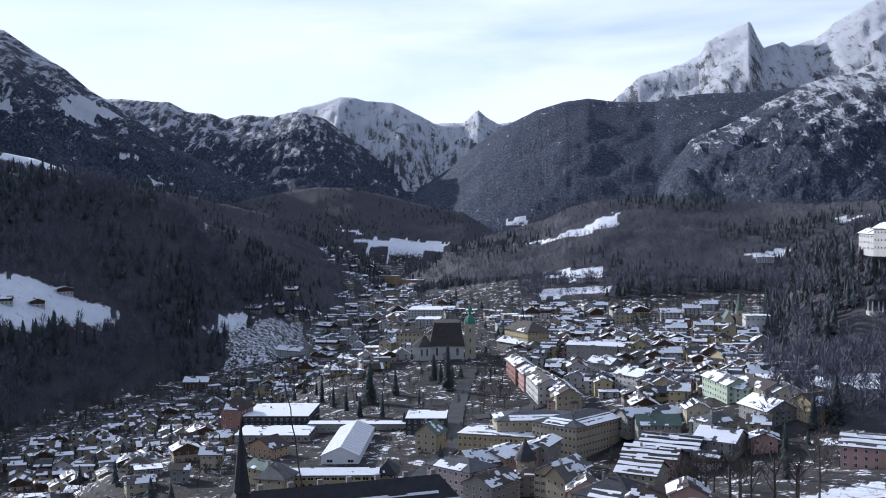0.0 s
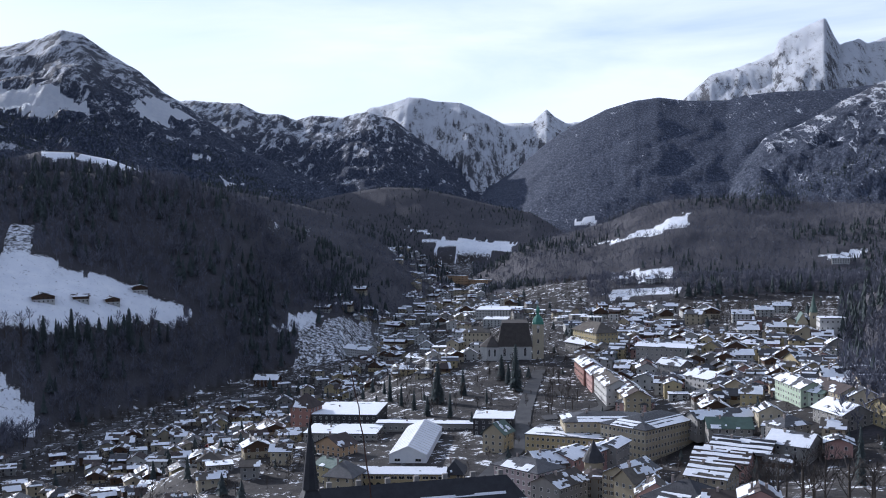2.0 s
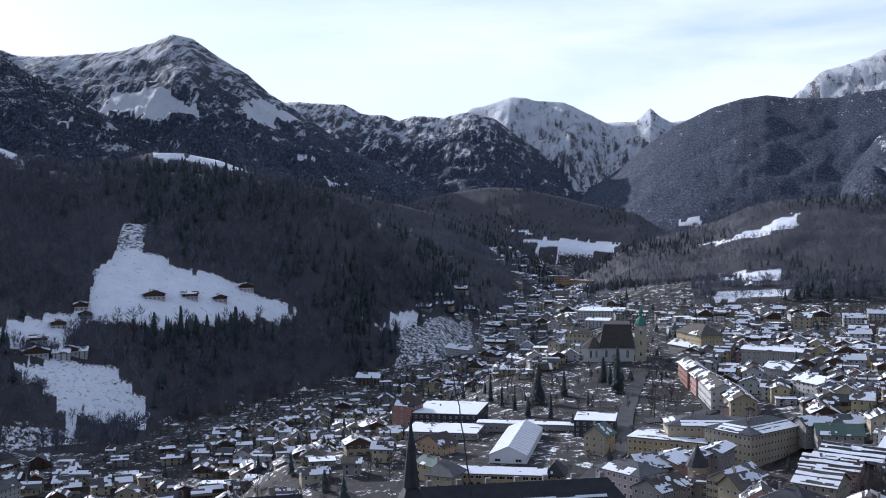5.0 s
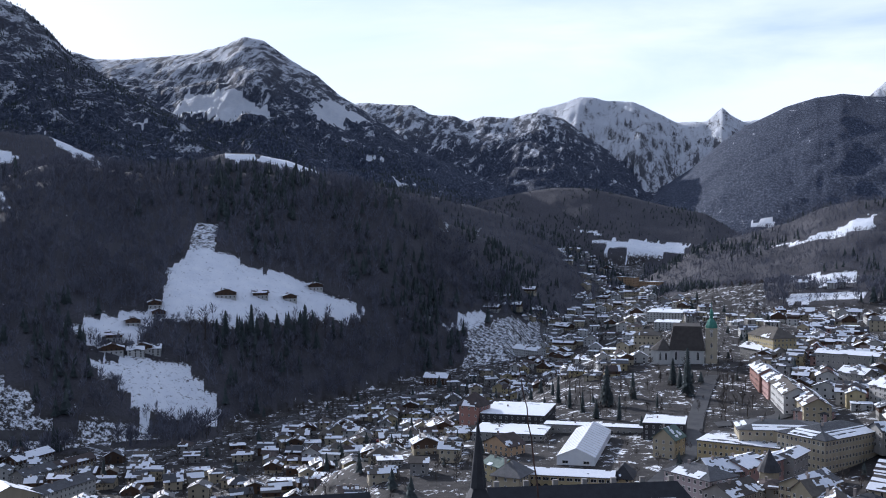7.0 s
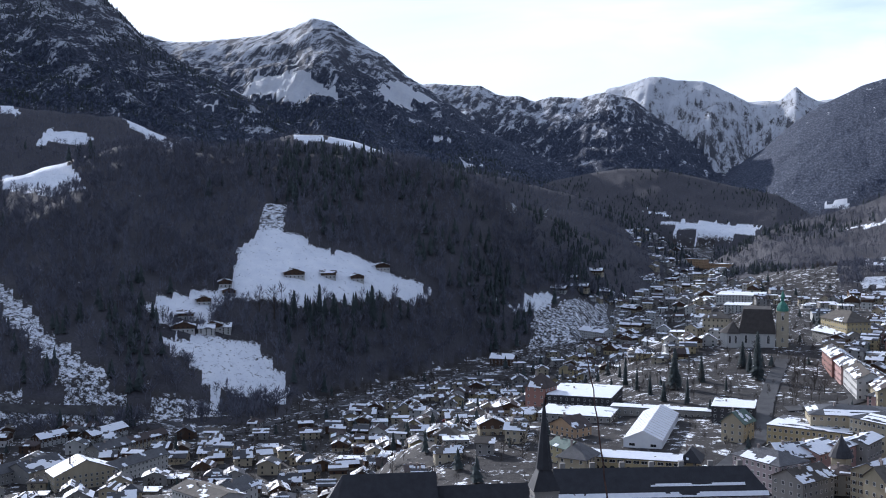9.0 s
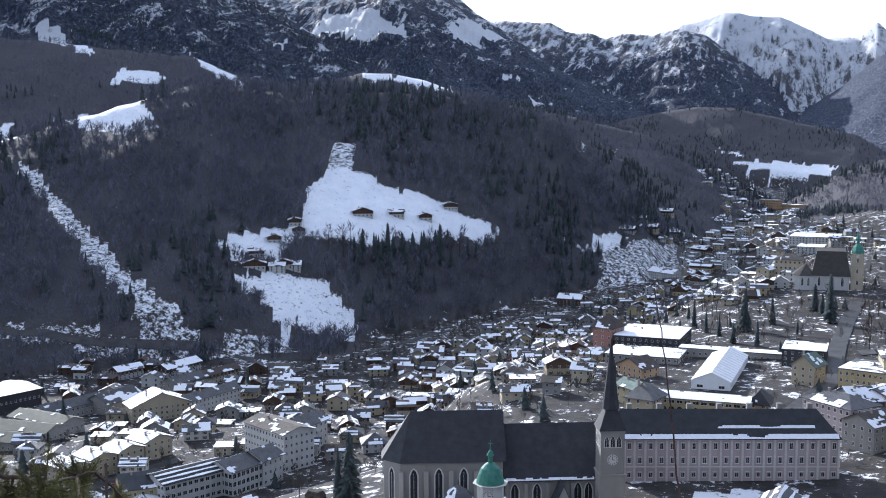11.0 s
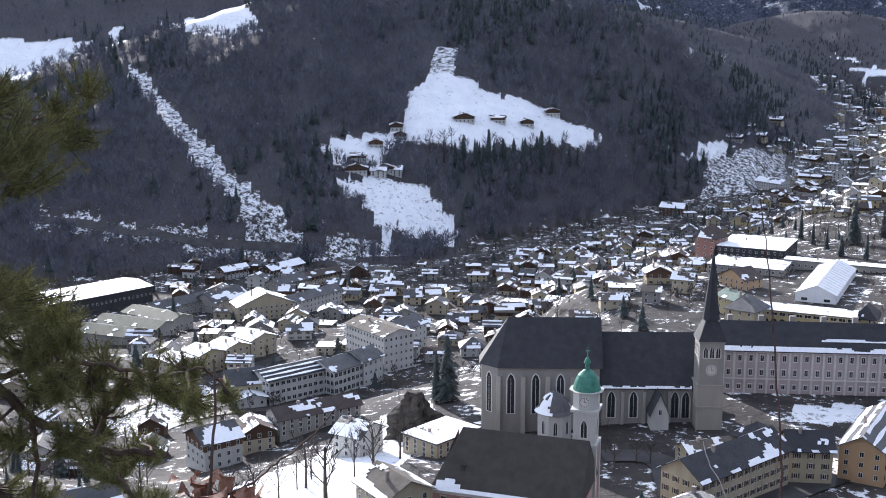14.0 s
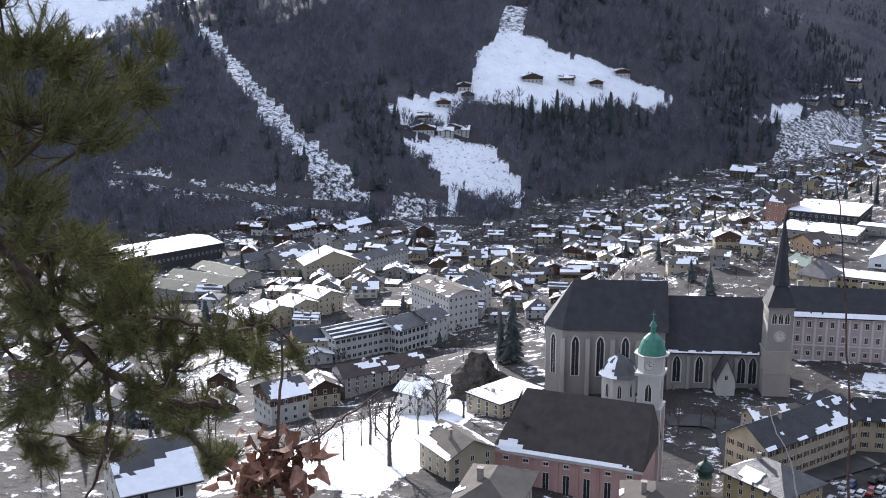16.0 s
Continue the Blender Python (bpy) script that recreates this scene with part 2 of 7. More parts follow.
open_land(1, [(-1218, 1924), (-959, 1582), (-888, 1608), (-914, 1541), (-970, 1549)])
open_land(1, [(-744, 1691), (-690, 1709), (-873, 2525), (-595, 1721), (-659, 1681), (-720, 1658)])
open_land(1, [(-1454, 1746), (-1355, 1734), (-1107, 1471), (-1154, 1476)])
open_land(1, [(-1385, 2889), (-1280, 2868), (-1179, 2848), (-1040, 2750), (-1120, 2704), (-1180, 2658), (-1273, 2723), (-1338, 2640)])
open_land(1, [(-1069, 3050), (-1079, 3352), (-968, 3370), (-993, 3193), (-1001, 2951)])
open_land(1, [(-1236, 2286), (-1203, 2326), (-1200, 2318), (-1213, 2244)])
open_land(1, [(-854, 2847), (-795, 2864), (-791, 2862), (-826, 2805)])
open_land(1, [(-780, 2781), (-653, 2667), (-654, 2645), (-712, 2671)])
open_land(1, [(-972, 1554), (-940, 1574), (-888, 1606), (-911, 1558)])
open_land(1, [(-1060, 1459), (-1010, 1470), (-980, 1469), (-987, 1436), (-1016, 1397)])
open_land(1, [(180, 1767), (240, 1807), (303, 1868), (281, 1757), (232, 1745), (161, 1761), (84, 1885)])
open_land(1, [(145, 1591), (230, 1554), (210, 1406), (154, 1316)])
open_land(0.85, [(98, 1278), (153, 1304), (201, 1280), (192, 1249), (114, 1252)])
open_land(1, [(430, 1576), (509, 1594), (493, 1557), (447, 1549)])
open_land(0.8, [(603, 1672), (650, 1599), (642, 1579), (596, 1652)])
open_land(1, [(-210, 2553), (8, 2608), (-3, 2520), (-109, 2504), (-188, 2521)])
open_land(1, [(-263, 2620), (-201, 2606), (-189, 2578), (-247, 2596)])
open_land(1, [(-194, 2515), (-148, 2502), (-122, 2498), (-174, 2495)])
open_land(1, [(179, 3156), (258, 3147), (247, 3103), (180, 3122)])
open_land(0.95, [(-257, 1086), (-220, 1192), (-197, 1201), (-224, 1135)])
open_land(0.66, [(-224, 1131), (-196, 1200), (-162, 1296), (-146, 1170), (-173, 1089), (-216, 1035)])
open_land(0.6, [(-294, 1295), (-323, 1736), (-312, 1676), (-287, 1305)])
open_land(0.95, [(-161, 338), (-145, 302), (-129, 244), (-116, 183), (-164, 180), (-176, 201), (-166, 232), (-174, 285), (-172, 324)])
open_land(0.75, [(-314, 335), (-298, 385), (-270, 360), (-264, 311), (-284, 305)])
open_land(0.55, [(-435, 722), (-406, 728), (-378, 726), (-412, 691)])
open_land(0.9, [(112, 349), (152, 372), (92, 226)])
open_land(0.8, [(202, 560), (227, 558), (209, 513), (190, 519)])
open_land(0.9, [(-41, 363), (-7, 375), (4, 356), (-38, 342)])


def strip(line, width):
    """The outline of a strip of land along a line."""
    q = np.array(line, float)
    d = np.gradient(q, axis=0)
    side = np.stack([-d[:, 1], d[:, 0]], -1) / np.linalg.norm(d, axis=1)[:, None] * width / 2
    return np.concatenate([q + side, (q - side)[::-1]])


# roads cut through the wood at the foot of the hill
HILL_ROAD = [(-620, 606), (-585, 616), (-539, 625), (-499, 640), (-468, 664), (-440, 684), (-414, 697), (-387, 682), (-342, 661)]
RIVER_ROAD = [(-342, 661), (-327, 704), (-310, 758), (-296, 814), (-262, 880), (-224, 960), (-190, 1030)]
open_land(0.62, strip(HILL_ROAD, 26))
open_land(0.55, strip(RIVER_ROAD, 24))


def inside(poly, x, y):
    hit = np.zeros(x.shape, bool)
    for (x0, y0), (x1, y1) in zip(poly, np.roll(poly, -1, 0)):
        cross = ((y0 > y) != (y1 > y)) & (x < (x1 - x0) * (y - y0) / (y1 - y0 + 1e-9) + x0)
        hit ^= cross
    return hit


def land_cover(x, y, which, z):
    """Open snow 0..1, wood 0..1 and high rock 0..1 at points of the plan."""
    wig = 0.008 * np.hypot(x, y)
    xx, yy = x + wig * fractal(x, y, 18, 3, 71), y + wig * fractal(x, y, 18, 3, 72)
    snow = np.zeros(x.shape)
    for cover, poly in OPEN_LAND:
        snow = np.maximum(snow, inside(poly, xx, yy) * cover)
    r, az = np.hypot(x, y), np.degrees(azimuth(x, y))
    names = [q[0] for q in RIDGES]
    wood = np.zeros(x.shape)
    for i, nm in enumerate(names):
        wood = np.where(which == i, 1.0, wood)
    # the wood on the valley floor: river bank, hollows between the far hamlets
    low = which < 0
    bank = (r > 780) & (az < -24) & (az > -70)
    wood = np.where(low & bank, 0.8, wood)
    wood = np.where(low & (r > 1500) & (az > -2), 1.0, wood)
    wood = np.where(low & (r > 2600) & (fractal(x, y, 300, 3, 5) > -0.25), 1.0, wood)
    wood = np.where(low & (r > 1250) & (r < 1700) & (az > 4), 0.7, wood)
    wood = np.where(low & (r > 500) & (az > 16.5), 0.9, wood)
    wood = np.where(low & (r < 130) & (az > -60) & (az < 40), 0.5, wood)
    wood = np.where(snow > 0.3, 0, wood)
    # snow on the mountains thickens with height: name, sparse below, full above, least, most
    high = np.zeros(x.shape)
    for nm, z0, z1, v0, v1 in (("far_peaks", 150, 560, 0.34, 0.66), ("high_peaks", 450, 800, 0.44, 0.71), ("snow_wood_ridge", 200, 560, 0.12, 0.47), ("left_peak", 250, 640, 0.12, 0.47),
                               ("left_wall", 250, 700, 0.21, 0.46), ("middle_ridge", 230, 560, 0.19, 0.44), ("right_ridge", 200, 640, 0.05, 0.17)):
        up = np.clip((z + 60 * fractal(x, y, 260, 3, 55) - z0) / (z1 - z0), 0, 1)
        high = np.where(which == names.index(nm), v0 + (v1 - v0) * up, high)
    return snow, wood, high


def mesh_from(name, verts, faces, mats=(), face_mats=None, smooth=False):
    """A mesh from arrays: faces is an n x 3 or n x 4 array of indices."""
    me = bpy.data.meshes.new(name)
    verts, faces = np.asarray(verts, np.float32), np.asarray(faces, np.int32)
    k = faces.shape[1]
    me.vertices.add(len(verts))
    me.vertices.foreach_set("co", verts.ravel())
    me.loops.add(faces.size)
    me.loops.foreach_set("vertex_index", faces.ravel())
    me.polygons.add(len(faces))
    me.polygons.foreach_set("loop_start", np.arange(0, faces.size, k, dtype=np.int32))
    me.polygons.foreach_set("loop_total", np.full(len(faces), k, np.int32))
    for m in mats:
        me.materials.append(m)
    if face_mats is not None:
        me.polygons.foreach_set("material_index", np.asarray(face_mats, np.int32))
    me.polygons.foreach_set("use_smooth", np.full(len(faces), smooth))
    me.update(calc_edges=True)
    return me


def ground_material():
    m, n, l, b = material("winter_ground", 0.85)
    snow_a, wood_a, high_a = attr(n, "open_snow"), attr(n, "wood"), attr(n, "high")
    big, mid, fine = noise_node(n, l, 0.012, 6, 0.6), noise_node(n, l, 0.07, 6, 0.65), noise_node(n, l, 0.6, 5, 0.6)
    tufts = noise_node(n, l, 0.25, 5, 0.7, (1, 1, 0.3))
    soil = ramp(n, l, fine, [(0.3, (0.062, 0.061, 0.070)), (0.7, (0.125, 0.122, 0.134))])
    street = ramp(n, l, mid, [(0.35, (0.030, 0.029, 0.030)), (0.7, (0.075, 0.068, 0.062))])
    bare = mix(n, l, wood_a, street, mix(n, l, 0.35, soil, (0.035, 0.033, 0.036)))
    snow_c = ramp(n, l, mid, [(0.3, (0.72, 0.75, 0.80)), (0.7, (0.84, 0.86, 0.88))])
    # thin cover among houses and trees
    thin = calc(n, l, "ADD", calc(n, l, "MULTIPLY", tufts, 0.55), calc(n, l, "MULTIPLY", mid, 0.45))
    thin = calc(n, l, "SUBTRACT", thin, calc(n, l, "MULTIPLY", wood_a, 0.09))
    patches = ramp(n, l, thin, [(0.55, (0, 0, 0)), (0.59, (1, 1, 1))])
    # meadows: nearly closed, with thawed tufts
    mottle = calc(n, l, "ADD", calc(n, l, "MULTIPLY", tufts, 0.62), calc(n, l, "MULTIPLY", fine, 0.38))
    gone = calc(n, l, "MULTIPLY", calc(n, l, "SUBTRACT", 1.0, snow_a), 0.42)
    field = ramp(n, l, calc(n, l, "SUBTRACT", mottle, gone), [(0.325, (0, 0, 0)), (0.425, (1, 1, 1))])
    # mountains: snow lies on the ledges and in the gullies that run downhill, wood and rock show between
    geo = n.new("ShaderNodeNewGeometry")
    sep = n.new("ShaderNodeSeparateXYZ")
    l.new(geo.outputs["Normal"], sep.inputs[0])
    streak = noise_node(n, l, 0.03, 10, 0.72, (1.0, 0.45, 0.30))
    gully = noise_node(n, l, 0.045, 6, 0.65, (1.0, 0.22, 0.16))
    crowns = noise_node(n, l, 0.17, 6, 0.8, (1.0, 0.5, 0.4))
    lie = calc(n, l, "ADD", calc(n, l, "MULTIPLY", streak, 0.40), calc(n, l, "MULTIPLY", high_a, 0.40))
    lie = calc(n, l, "ADD", lie, calc(n, l, "ADD", calc(n, l, "MULTIPLY", gully, 0.55), calc(n, l, "MULTIPLY", crowns, 0.32)))
    lie = calc(n, l, "ADD", lie, calc(n, l, "MULTIPLY", calc(n, l, "SUBTRACT", sep.outputs["Z"], 0.70), 0.18))
    ledges = ramp(n, l, lie, [(0.815, (0, 0, 0)), (0.865, (0.75, 0.75, 0.75)), (0.94, (1, 1, 1))])
    is_high = ramp(n, l, high_a, [(0.008, (0, 0, 0)), (0.03, (1, 1, 1))])
    # distance haze is put into the wood's blue-grey; crowns vary its tone
    hazed_far_wood = ramp(n, l, crowns, [(0.38, (0.022, 0.029, 0.048)), (0.5, (0.050, 0.062, 0.094)), (0.60, (0.130, 0.148, 0.195))])
    stone = ramp(n, l, gully, [(0.3, (0.11, 0.115, 0.13)), (0.7, (0.26, 0.26, 0.27))])
    rock = mix(n, l, ramp(n, l, high_a, [(0.32, (0, 0, 0)), (0.55, (1, 1, 1))]), hazed_far_wood, stone)
    low_c = mix(n, l, patches, bare, snow_c)
    low_c = mix(n, l, field, low_c, snow_c)
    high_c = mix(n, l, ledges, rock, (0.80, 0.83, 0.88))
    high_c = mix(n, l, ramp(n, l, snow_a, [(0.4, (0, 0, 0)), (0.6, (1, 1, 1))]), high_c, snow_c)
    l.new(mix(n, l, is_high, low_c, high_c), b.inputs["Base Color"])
    bump(n, l, b, calc(n, l, "ADD", tufts, calc(n, l, "MULTIPLY", calc(n, l, "ADD", gully, crowns), calc(n, l, "ADD", calc(n, l, "MULTIPLY", is_high, 5.0), calc(n, l, "MULTIPLY", high_a, 30.0)))), 0.85, 1.2)
    return m


GROUND = ground_material()


def build_ground():
    az = np.concatenate([np.linspace(-180, -56, 60)[:-1], np.linspace(-56, 26, 780)[:-1], np.linspace(26, 180, 70)])
    rad = np.concatenate([[0.5], np.geomspace(3, 90, 36)[:-1], np.geomspace(90, 1000, 165)[:-1], np.geomspace(1000, 2200, 80)[:-1], np.geomspace(2200, 4990, 105)])
    A, R = np.meshgrid(np.radians(az), rad)
    x, y = R * np.sin(A), R * np.cos(A)
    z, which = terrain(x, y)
    nr, na = A.shape
    i = np.arange(nr - 1)[:, None] * na + np.arange(na - 1)[None]
    quads = np.stack([i, i + na, i + na + 1, i + 1], -1).reshape(-1, 4)
    me = mesh_from("ground", np.stack([x, y, z], -1).reshape(-1, 3), quads, [GROUND], smooth=True)
    snow, wood, high = land_cover(x, y, which, z)
    for nm, v in (("open_snow", snow), ("wood", wood), ("high", high)):
        me.attributes.new(nm, "FLOAT", "POINT").data.foreach_set("value", v.ravel().astype(np.float32))
    return tagged(new("ground", me), "snow-patched valley ground rising to wooded hills and mountains", "ground", kind="structure")


build_ground()


def ground_z(x, y):
    return float(terrain(np.array([float(x)]), np.array([float(y)]))[0][0])


# ---- woods ----


def bark_material(name, dark, light, scale=0.6):
    m, n, l, b = material(name, 0.9)
    info = n.new("ShaderNodeNewGeometry")
    c = ramp(n, l, info.outputs["Random Per Island"], [(0.0, dark), (1.0, light)])
    l.new(mix(n, l, 0.35, c, ramp(n, l, noise_node(n, l, scale, 3), [(0.3, dark), (0.7, light)])), b.inputs["Base Color"])
    return m


# hillside twigs: haze put into the colour, paler and bluer than the garden ones
HAZED_TWIGS = bark_material("hazed_bare_twigs", (0.096, 0.099, 0.124), (0.185, 0.188, 0.222))
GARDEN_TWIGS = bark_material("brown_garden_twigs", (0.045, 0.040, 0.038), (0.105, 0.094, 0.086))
NEEDLES = bark_material("fir_needles", (0.036, 0.046, 0.047), (0.078, 0.094, 0.092))


def fir_template(tiers, sides, rng):
    """A fir one metre high: tiers of drooping, notched branches on a stem."""
    v, f = [], []
    for k in range(tiers):
        z0 = 0.10 + 0.80 * k / tiers
        z1 = z0 + 1.7 / tiers
        w = 0.19 * (1 - k / tiers) ** 0.85 + 0.012
        base = len(v)
        v.append((0, 0, min(z1, 1.0)))
        for s in range(sides):
            a_ = 2 * math.pi * (s + 0.5 * (k % 2)) / sides + rng.uniform(-0.2, 0.2)
            q = w * (1.0 if s % 2 else 0.62) * rng.uniform(0.8, 1.2)
            v.append((q * math.cos(a_), q * math.sin(a_), z0 - 0.03 * (s % 2) + rng.uniform(-0.015, 0.015)))
        for s in range(sides):
            f.append((base, base + 1 + s, base + 1 + (s + 1) % sides))
    b0 = len(v)
    v += [(0.02, 0, 0), (-0.01, 0.017, 0), (-0.01, -0.017, 0), (0, 0, 0.5)]
    f += [(b0, b0 + 1, b0 + 3), (b0 + 1, b0 + 2, b0 + 3), (b0 + 2, b0, b0 + 3)]
    return np.array(v), np.array(f)


def bare_template(twigs, rng, wide=0.30):
    """A leafless broadleaf tree one metre high: stem, limbs and a haze of thin twigs."""
    v, f = [], []

    def blade(p, q, w):
        p, q = np.array(p), np.array(q)
        d = q - p
        side = np.cross(d, (rng.uniform(-1, 1), rng.uniform(-1, 1), 0.3))
        side = side / (np.linalg.norm(side) + 1e-9) * w
        b_ = len(v)
        v.extend([p - side, p + side, q])
        f.append((b_, b_ + 1, b_ + 2))
    blade((0, 0, 0), (0, 0, 0.62), 0.016)
    blade((0, 0, 0), (0.01, 0.01, 0.7), 0.013)
    for k in range(twigs):
        u = rng.random()
        z0 = 0.25 + 0.45 * u
        a_ = rng.uniform(0, 2 * math.pi)
        rr = wide * math.sqrt(rng.random()) * (0.55 + 0.45 * math.sin(math.pi * min(1, 0.2 + u)))
        z1 = min(1.0, z0 + rng.uniform(0.12, 0.42))
        mid = (0.35 * rr * math.cos(a_), 0.35 * rr * math.sin(a_), z0 + 0.3 * (z1 - z0))
        blade(mid, (rr * math.cos(a_), rr * math.sin(a_), z1), 0.011 + 0.008 * rng.random())
    return np.array(v), np.array(f)


def scatter(name, spots, templates, mat, label, category):
    """Many trees as one object: each spot is x, y, z, height, width factor."""
    vs, fs, off = [], [], 0
    spots = np.asarray(spots)
    pick = np.random.randint(0, len(templates), len(spots))
    for k, (tv, tf) in enumerate(templates):
        s = spots[pick == k]
        if not len(s):
            continue
        a_ = np.random.uniform(0, 2 * np.pi, len(s))
        c, sn = np.cos(a_)[:, None], np.sin(a_)[:, None]
        w = (s[:, 3] * s[:, 4])[:, None]
        x = (tv[:, 0] * c - tv[:, 1] * sn) * w + s[:, 0:1]
        y = (tv[:, 0] * sn + tv[:, 1] * c) * w + s[:, 1:2]
        z = tv[None, :, 2] * s[:, 3:4] + s[:, 2:3]
        vs.append(np.stack([x, y, z], -1).reshape(-1, 3))
        fs.append((tf[None] + (np.arange(len(s)) * len(tv))[:, None, None]).reshape(-1, 3) + off)
        off += len(s) * len(tv)
    return tagged(new(name, mesh_from(name, np.concatenate(vs), np.concatenate(fs), [mat])), label, category, kind="stuff")


def wood_spots(count, r0, r1, a0, a1, least=0.5):
    """Random places in the woods between two distances and two bearings."""
    r = np.sqrt(np.random.uniform(r0 * r0, r1 * r1, count))
    a_ = np.radians(np.random.uniform(a0, a1, count))
    x, y = r * np.sin(a_), r * np.cos(a_)
    z, which = terrain(x, y)
    wood = land_cover(x, y, which, z)[1]
    keep = wood * (0.75 + 0.5 * fractal(x, y, 60, 3, 33)) > least * np.random.random(count) + 0.12
    return x[keep], y[keep], z[keep], which[keep]


rng = random.Random(4)
FIRS = [fir_template(6, 8, rng) for _ in range(4)]
FAR_FIRS = [fir_template(3, 6, rng) for _ in range(4)]
BARE = [bare_template(40, rng) for _ in range(6)]
FAR_BARE = [bare_template(17, rng, 0.36) for _ in range(6)]


def plant(label, count, r0, r1, fir_share, firs, bares, low, tall, a0=-56, a1=26):
    x, y, z, which = wood_spots(count, r0, r1, a0, a1)
    grove = fractal(x, y, 120, 3, 91) * 0.9 + np.random.uniform(-0.5, 0.5, len(x))
    is_fir = grove > np.quantile(grove, 1 - fir_share)
    h = np.random.uniform(low, tall, len(x))
    for sel, nm, tmpl, mat, what, w in ((is_fir, "firs", firs, NEEDLES, "dark green firs", 1.0), (~is_fir, "leafless_wood", bares, HAZED_TWIGS, "leafless broadleaf wood tinted blue-grey for haze", 1.15)):
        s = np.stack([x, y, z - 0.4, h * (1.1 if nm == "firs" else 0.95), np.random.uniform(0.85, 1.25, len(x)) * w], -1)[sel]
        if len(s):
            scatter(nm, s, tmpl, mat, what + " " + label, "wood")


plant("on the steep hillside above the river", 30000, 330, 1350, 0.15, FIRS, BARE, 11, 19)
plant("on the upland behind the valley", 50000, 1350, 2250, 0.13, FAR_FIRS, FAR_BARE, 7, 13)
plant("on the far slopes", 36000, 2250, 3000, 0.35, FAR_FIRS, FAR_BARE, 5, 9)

# ---- town materials ----


def plaster_material(name, c1, c2):
    m, n, l, b = material(name, 0.9)
    stain = noise_node(n, l, 0.25, 5, 0.65, (1, 1, 0.35))
    fine = noise_node(n, l, 3.0, 3)
    info = n.new("ShaderNodeObjectInfo")
    base = mix(n, l, info.outputs["Random"], c1, c2)
    base = mix(n, l, ramp(n, l, stain, [(0.35, (0, 0, 0)), (0.75, (0.55, 0.55, 0.55))]), base, tuple(q * 0.6 for q in c1))
    l.new(base, b.inputs["Base Color"])
    bump(n, l, b, fine, 0.15, 0.02)
    return m


def roof_material(name, c1, c2, rough, ribs, metal=0.0):
    m, n, l, b = material(name, rough, metal)
    wear = noise_node(n, l, 0.35, 5, 0.65)
    info = n.new("ShaderNodeObjectInfo")
    co, wv = n.new("ShaderNodeTexCoord"), n.new("ShaderNodeTexWave")
    wv.bands_direction = "X"
    wv.inputs["Scale"].default_value, wv.inputs["Distortion"].default_value = ribs, 0.15
    l.new(co.outputs["Object"], wv.inputs["Vector"])
    base = mix(n, l, info.outputs["Random"], c1, c2)
    base = mix(n, l, ramp(n, l, wear, [(0.35, (0, 0, 0)), (0.8, (0.7, 0.7, 0.7))]), base, tuple(q * 0.55 for q in c1))
    l.new(base, b.inputs["Base Color"])
    bump(n, l, b, wv.outputs["Fac"], 0.35, 0.06)
    return m


def plain_material(name, c1, c2, rough=0.7, scale=1.0, metal=0.0):
    m, n, l, b = material(name, rough, metal)
    l.new(ramp(n, l, noise_node(n, l, scale, 5, 0.65), [(0.3, c1), (0.7, c2)]), b.inputs["Base Color"])
    return m


WALLS = {
    "cream": plaster_material("cream_plaster", (0.37, 0.32, 0.22), (0.45, 0.40, 0.30)),
    "white": plaster_material("white_plaster", (0.46, 0.46, 0.43), (0.53, 0.52, 0.50)),
    "grey": plaster_material("grey_plaster", (0.26, 0.25, 0.23), (0.33, 0.32, 0.30)),
    "yellow": plaster_material("yellow_plaster", (0.40, 0.33, 0.18), (0.44, 0.38, 0.24)),
    "pink": plaster_material("pink_plaster", (0.42, 0.26, 0.23), (0.48, 0.32, 0.29)),
    "red": plaster_material("red_plaster", (0.27, 0.15, 0.125), (0.34, 0.21, 0.18)),
    "green": plaster_material("mint_plaster", (0.42, 0.50, 0.38), (0.48, 0.55, 0.44)),
    "orange": plaster_material("orange_plaster", (0.46, 0.31, 0.18), (0.50, 0.35, 0.22)),
    "wood": plaster_material("weathered_timber", (0.07, 0.045, 0.032), (0.12, 0.078, 0.055)),
    "stone": plaster_material("limestone_ashlar", (0.33, 0.31, 0.28), (0.40, 0.38, 0.34)),
    "lilac": plaster_material("palace_plaster", (0.44, 0.37, 0.36), (0.48, 0.41, 0.40)),
    "dark": plaster_material("dark_cladding", (0.045, 0.045, 0.05), (0.07, 0.07, 0.075)),
}
ROOFS = {
    "tin": roof_material("grey_tin_roof", (0.065, 0.068, 0.075), (0.12, 0.12, 0.125), 0.5, 3.0),
    "tile": roof_material("brown_tile_roof", (0.070, 0.058, 0.055), (0.115, 0.094, 0.088), 0.85, 5.0),
    "shingle": roof_material("weathered_shingle_roof", (0.10, 0.09, 0.08), (0.16, 0.145, 0.125), 0.9, 6.0),
    "slate": roof_material("dark_slate_roof", (0.040, 0.042, 0.048), (0.060, 0.062, 0.069), 0.6, 4.0),
    "old_tile": roof_material("soot_brown_tile_roof", (0.062, 0.056, 0.052), (0.088, 0.080, 0.074), 0.8, 4.0),
    "copper": roof_material("green_tin_roof", (0.10, 0.15, 0.125), (0.14, 0.19, 0.165), 0.6, 2.5),
    "olive": roof_material("moss_green_sheet_roof", (0.065, 0.075, 0.055), (0.09, 0.10, 0.075), 0.75, 1.2),
}
SNOW = plain_material("roof_snow", (0.74, 0.77, 0.82), (0.86, 0.88, 0.90), 0.6, 0.8)
GLASS = plain_material("window_glass", (0.015, 0.018, 0.022), (0.04, 0.045, 0.05), 0.12, 0.5)
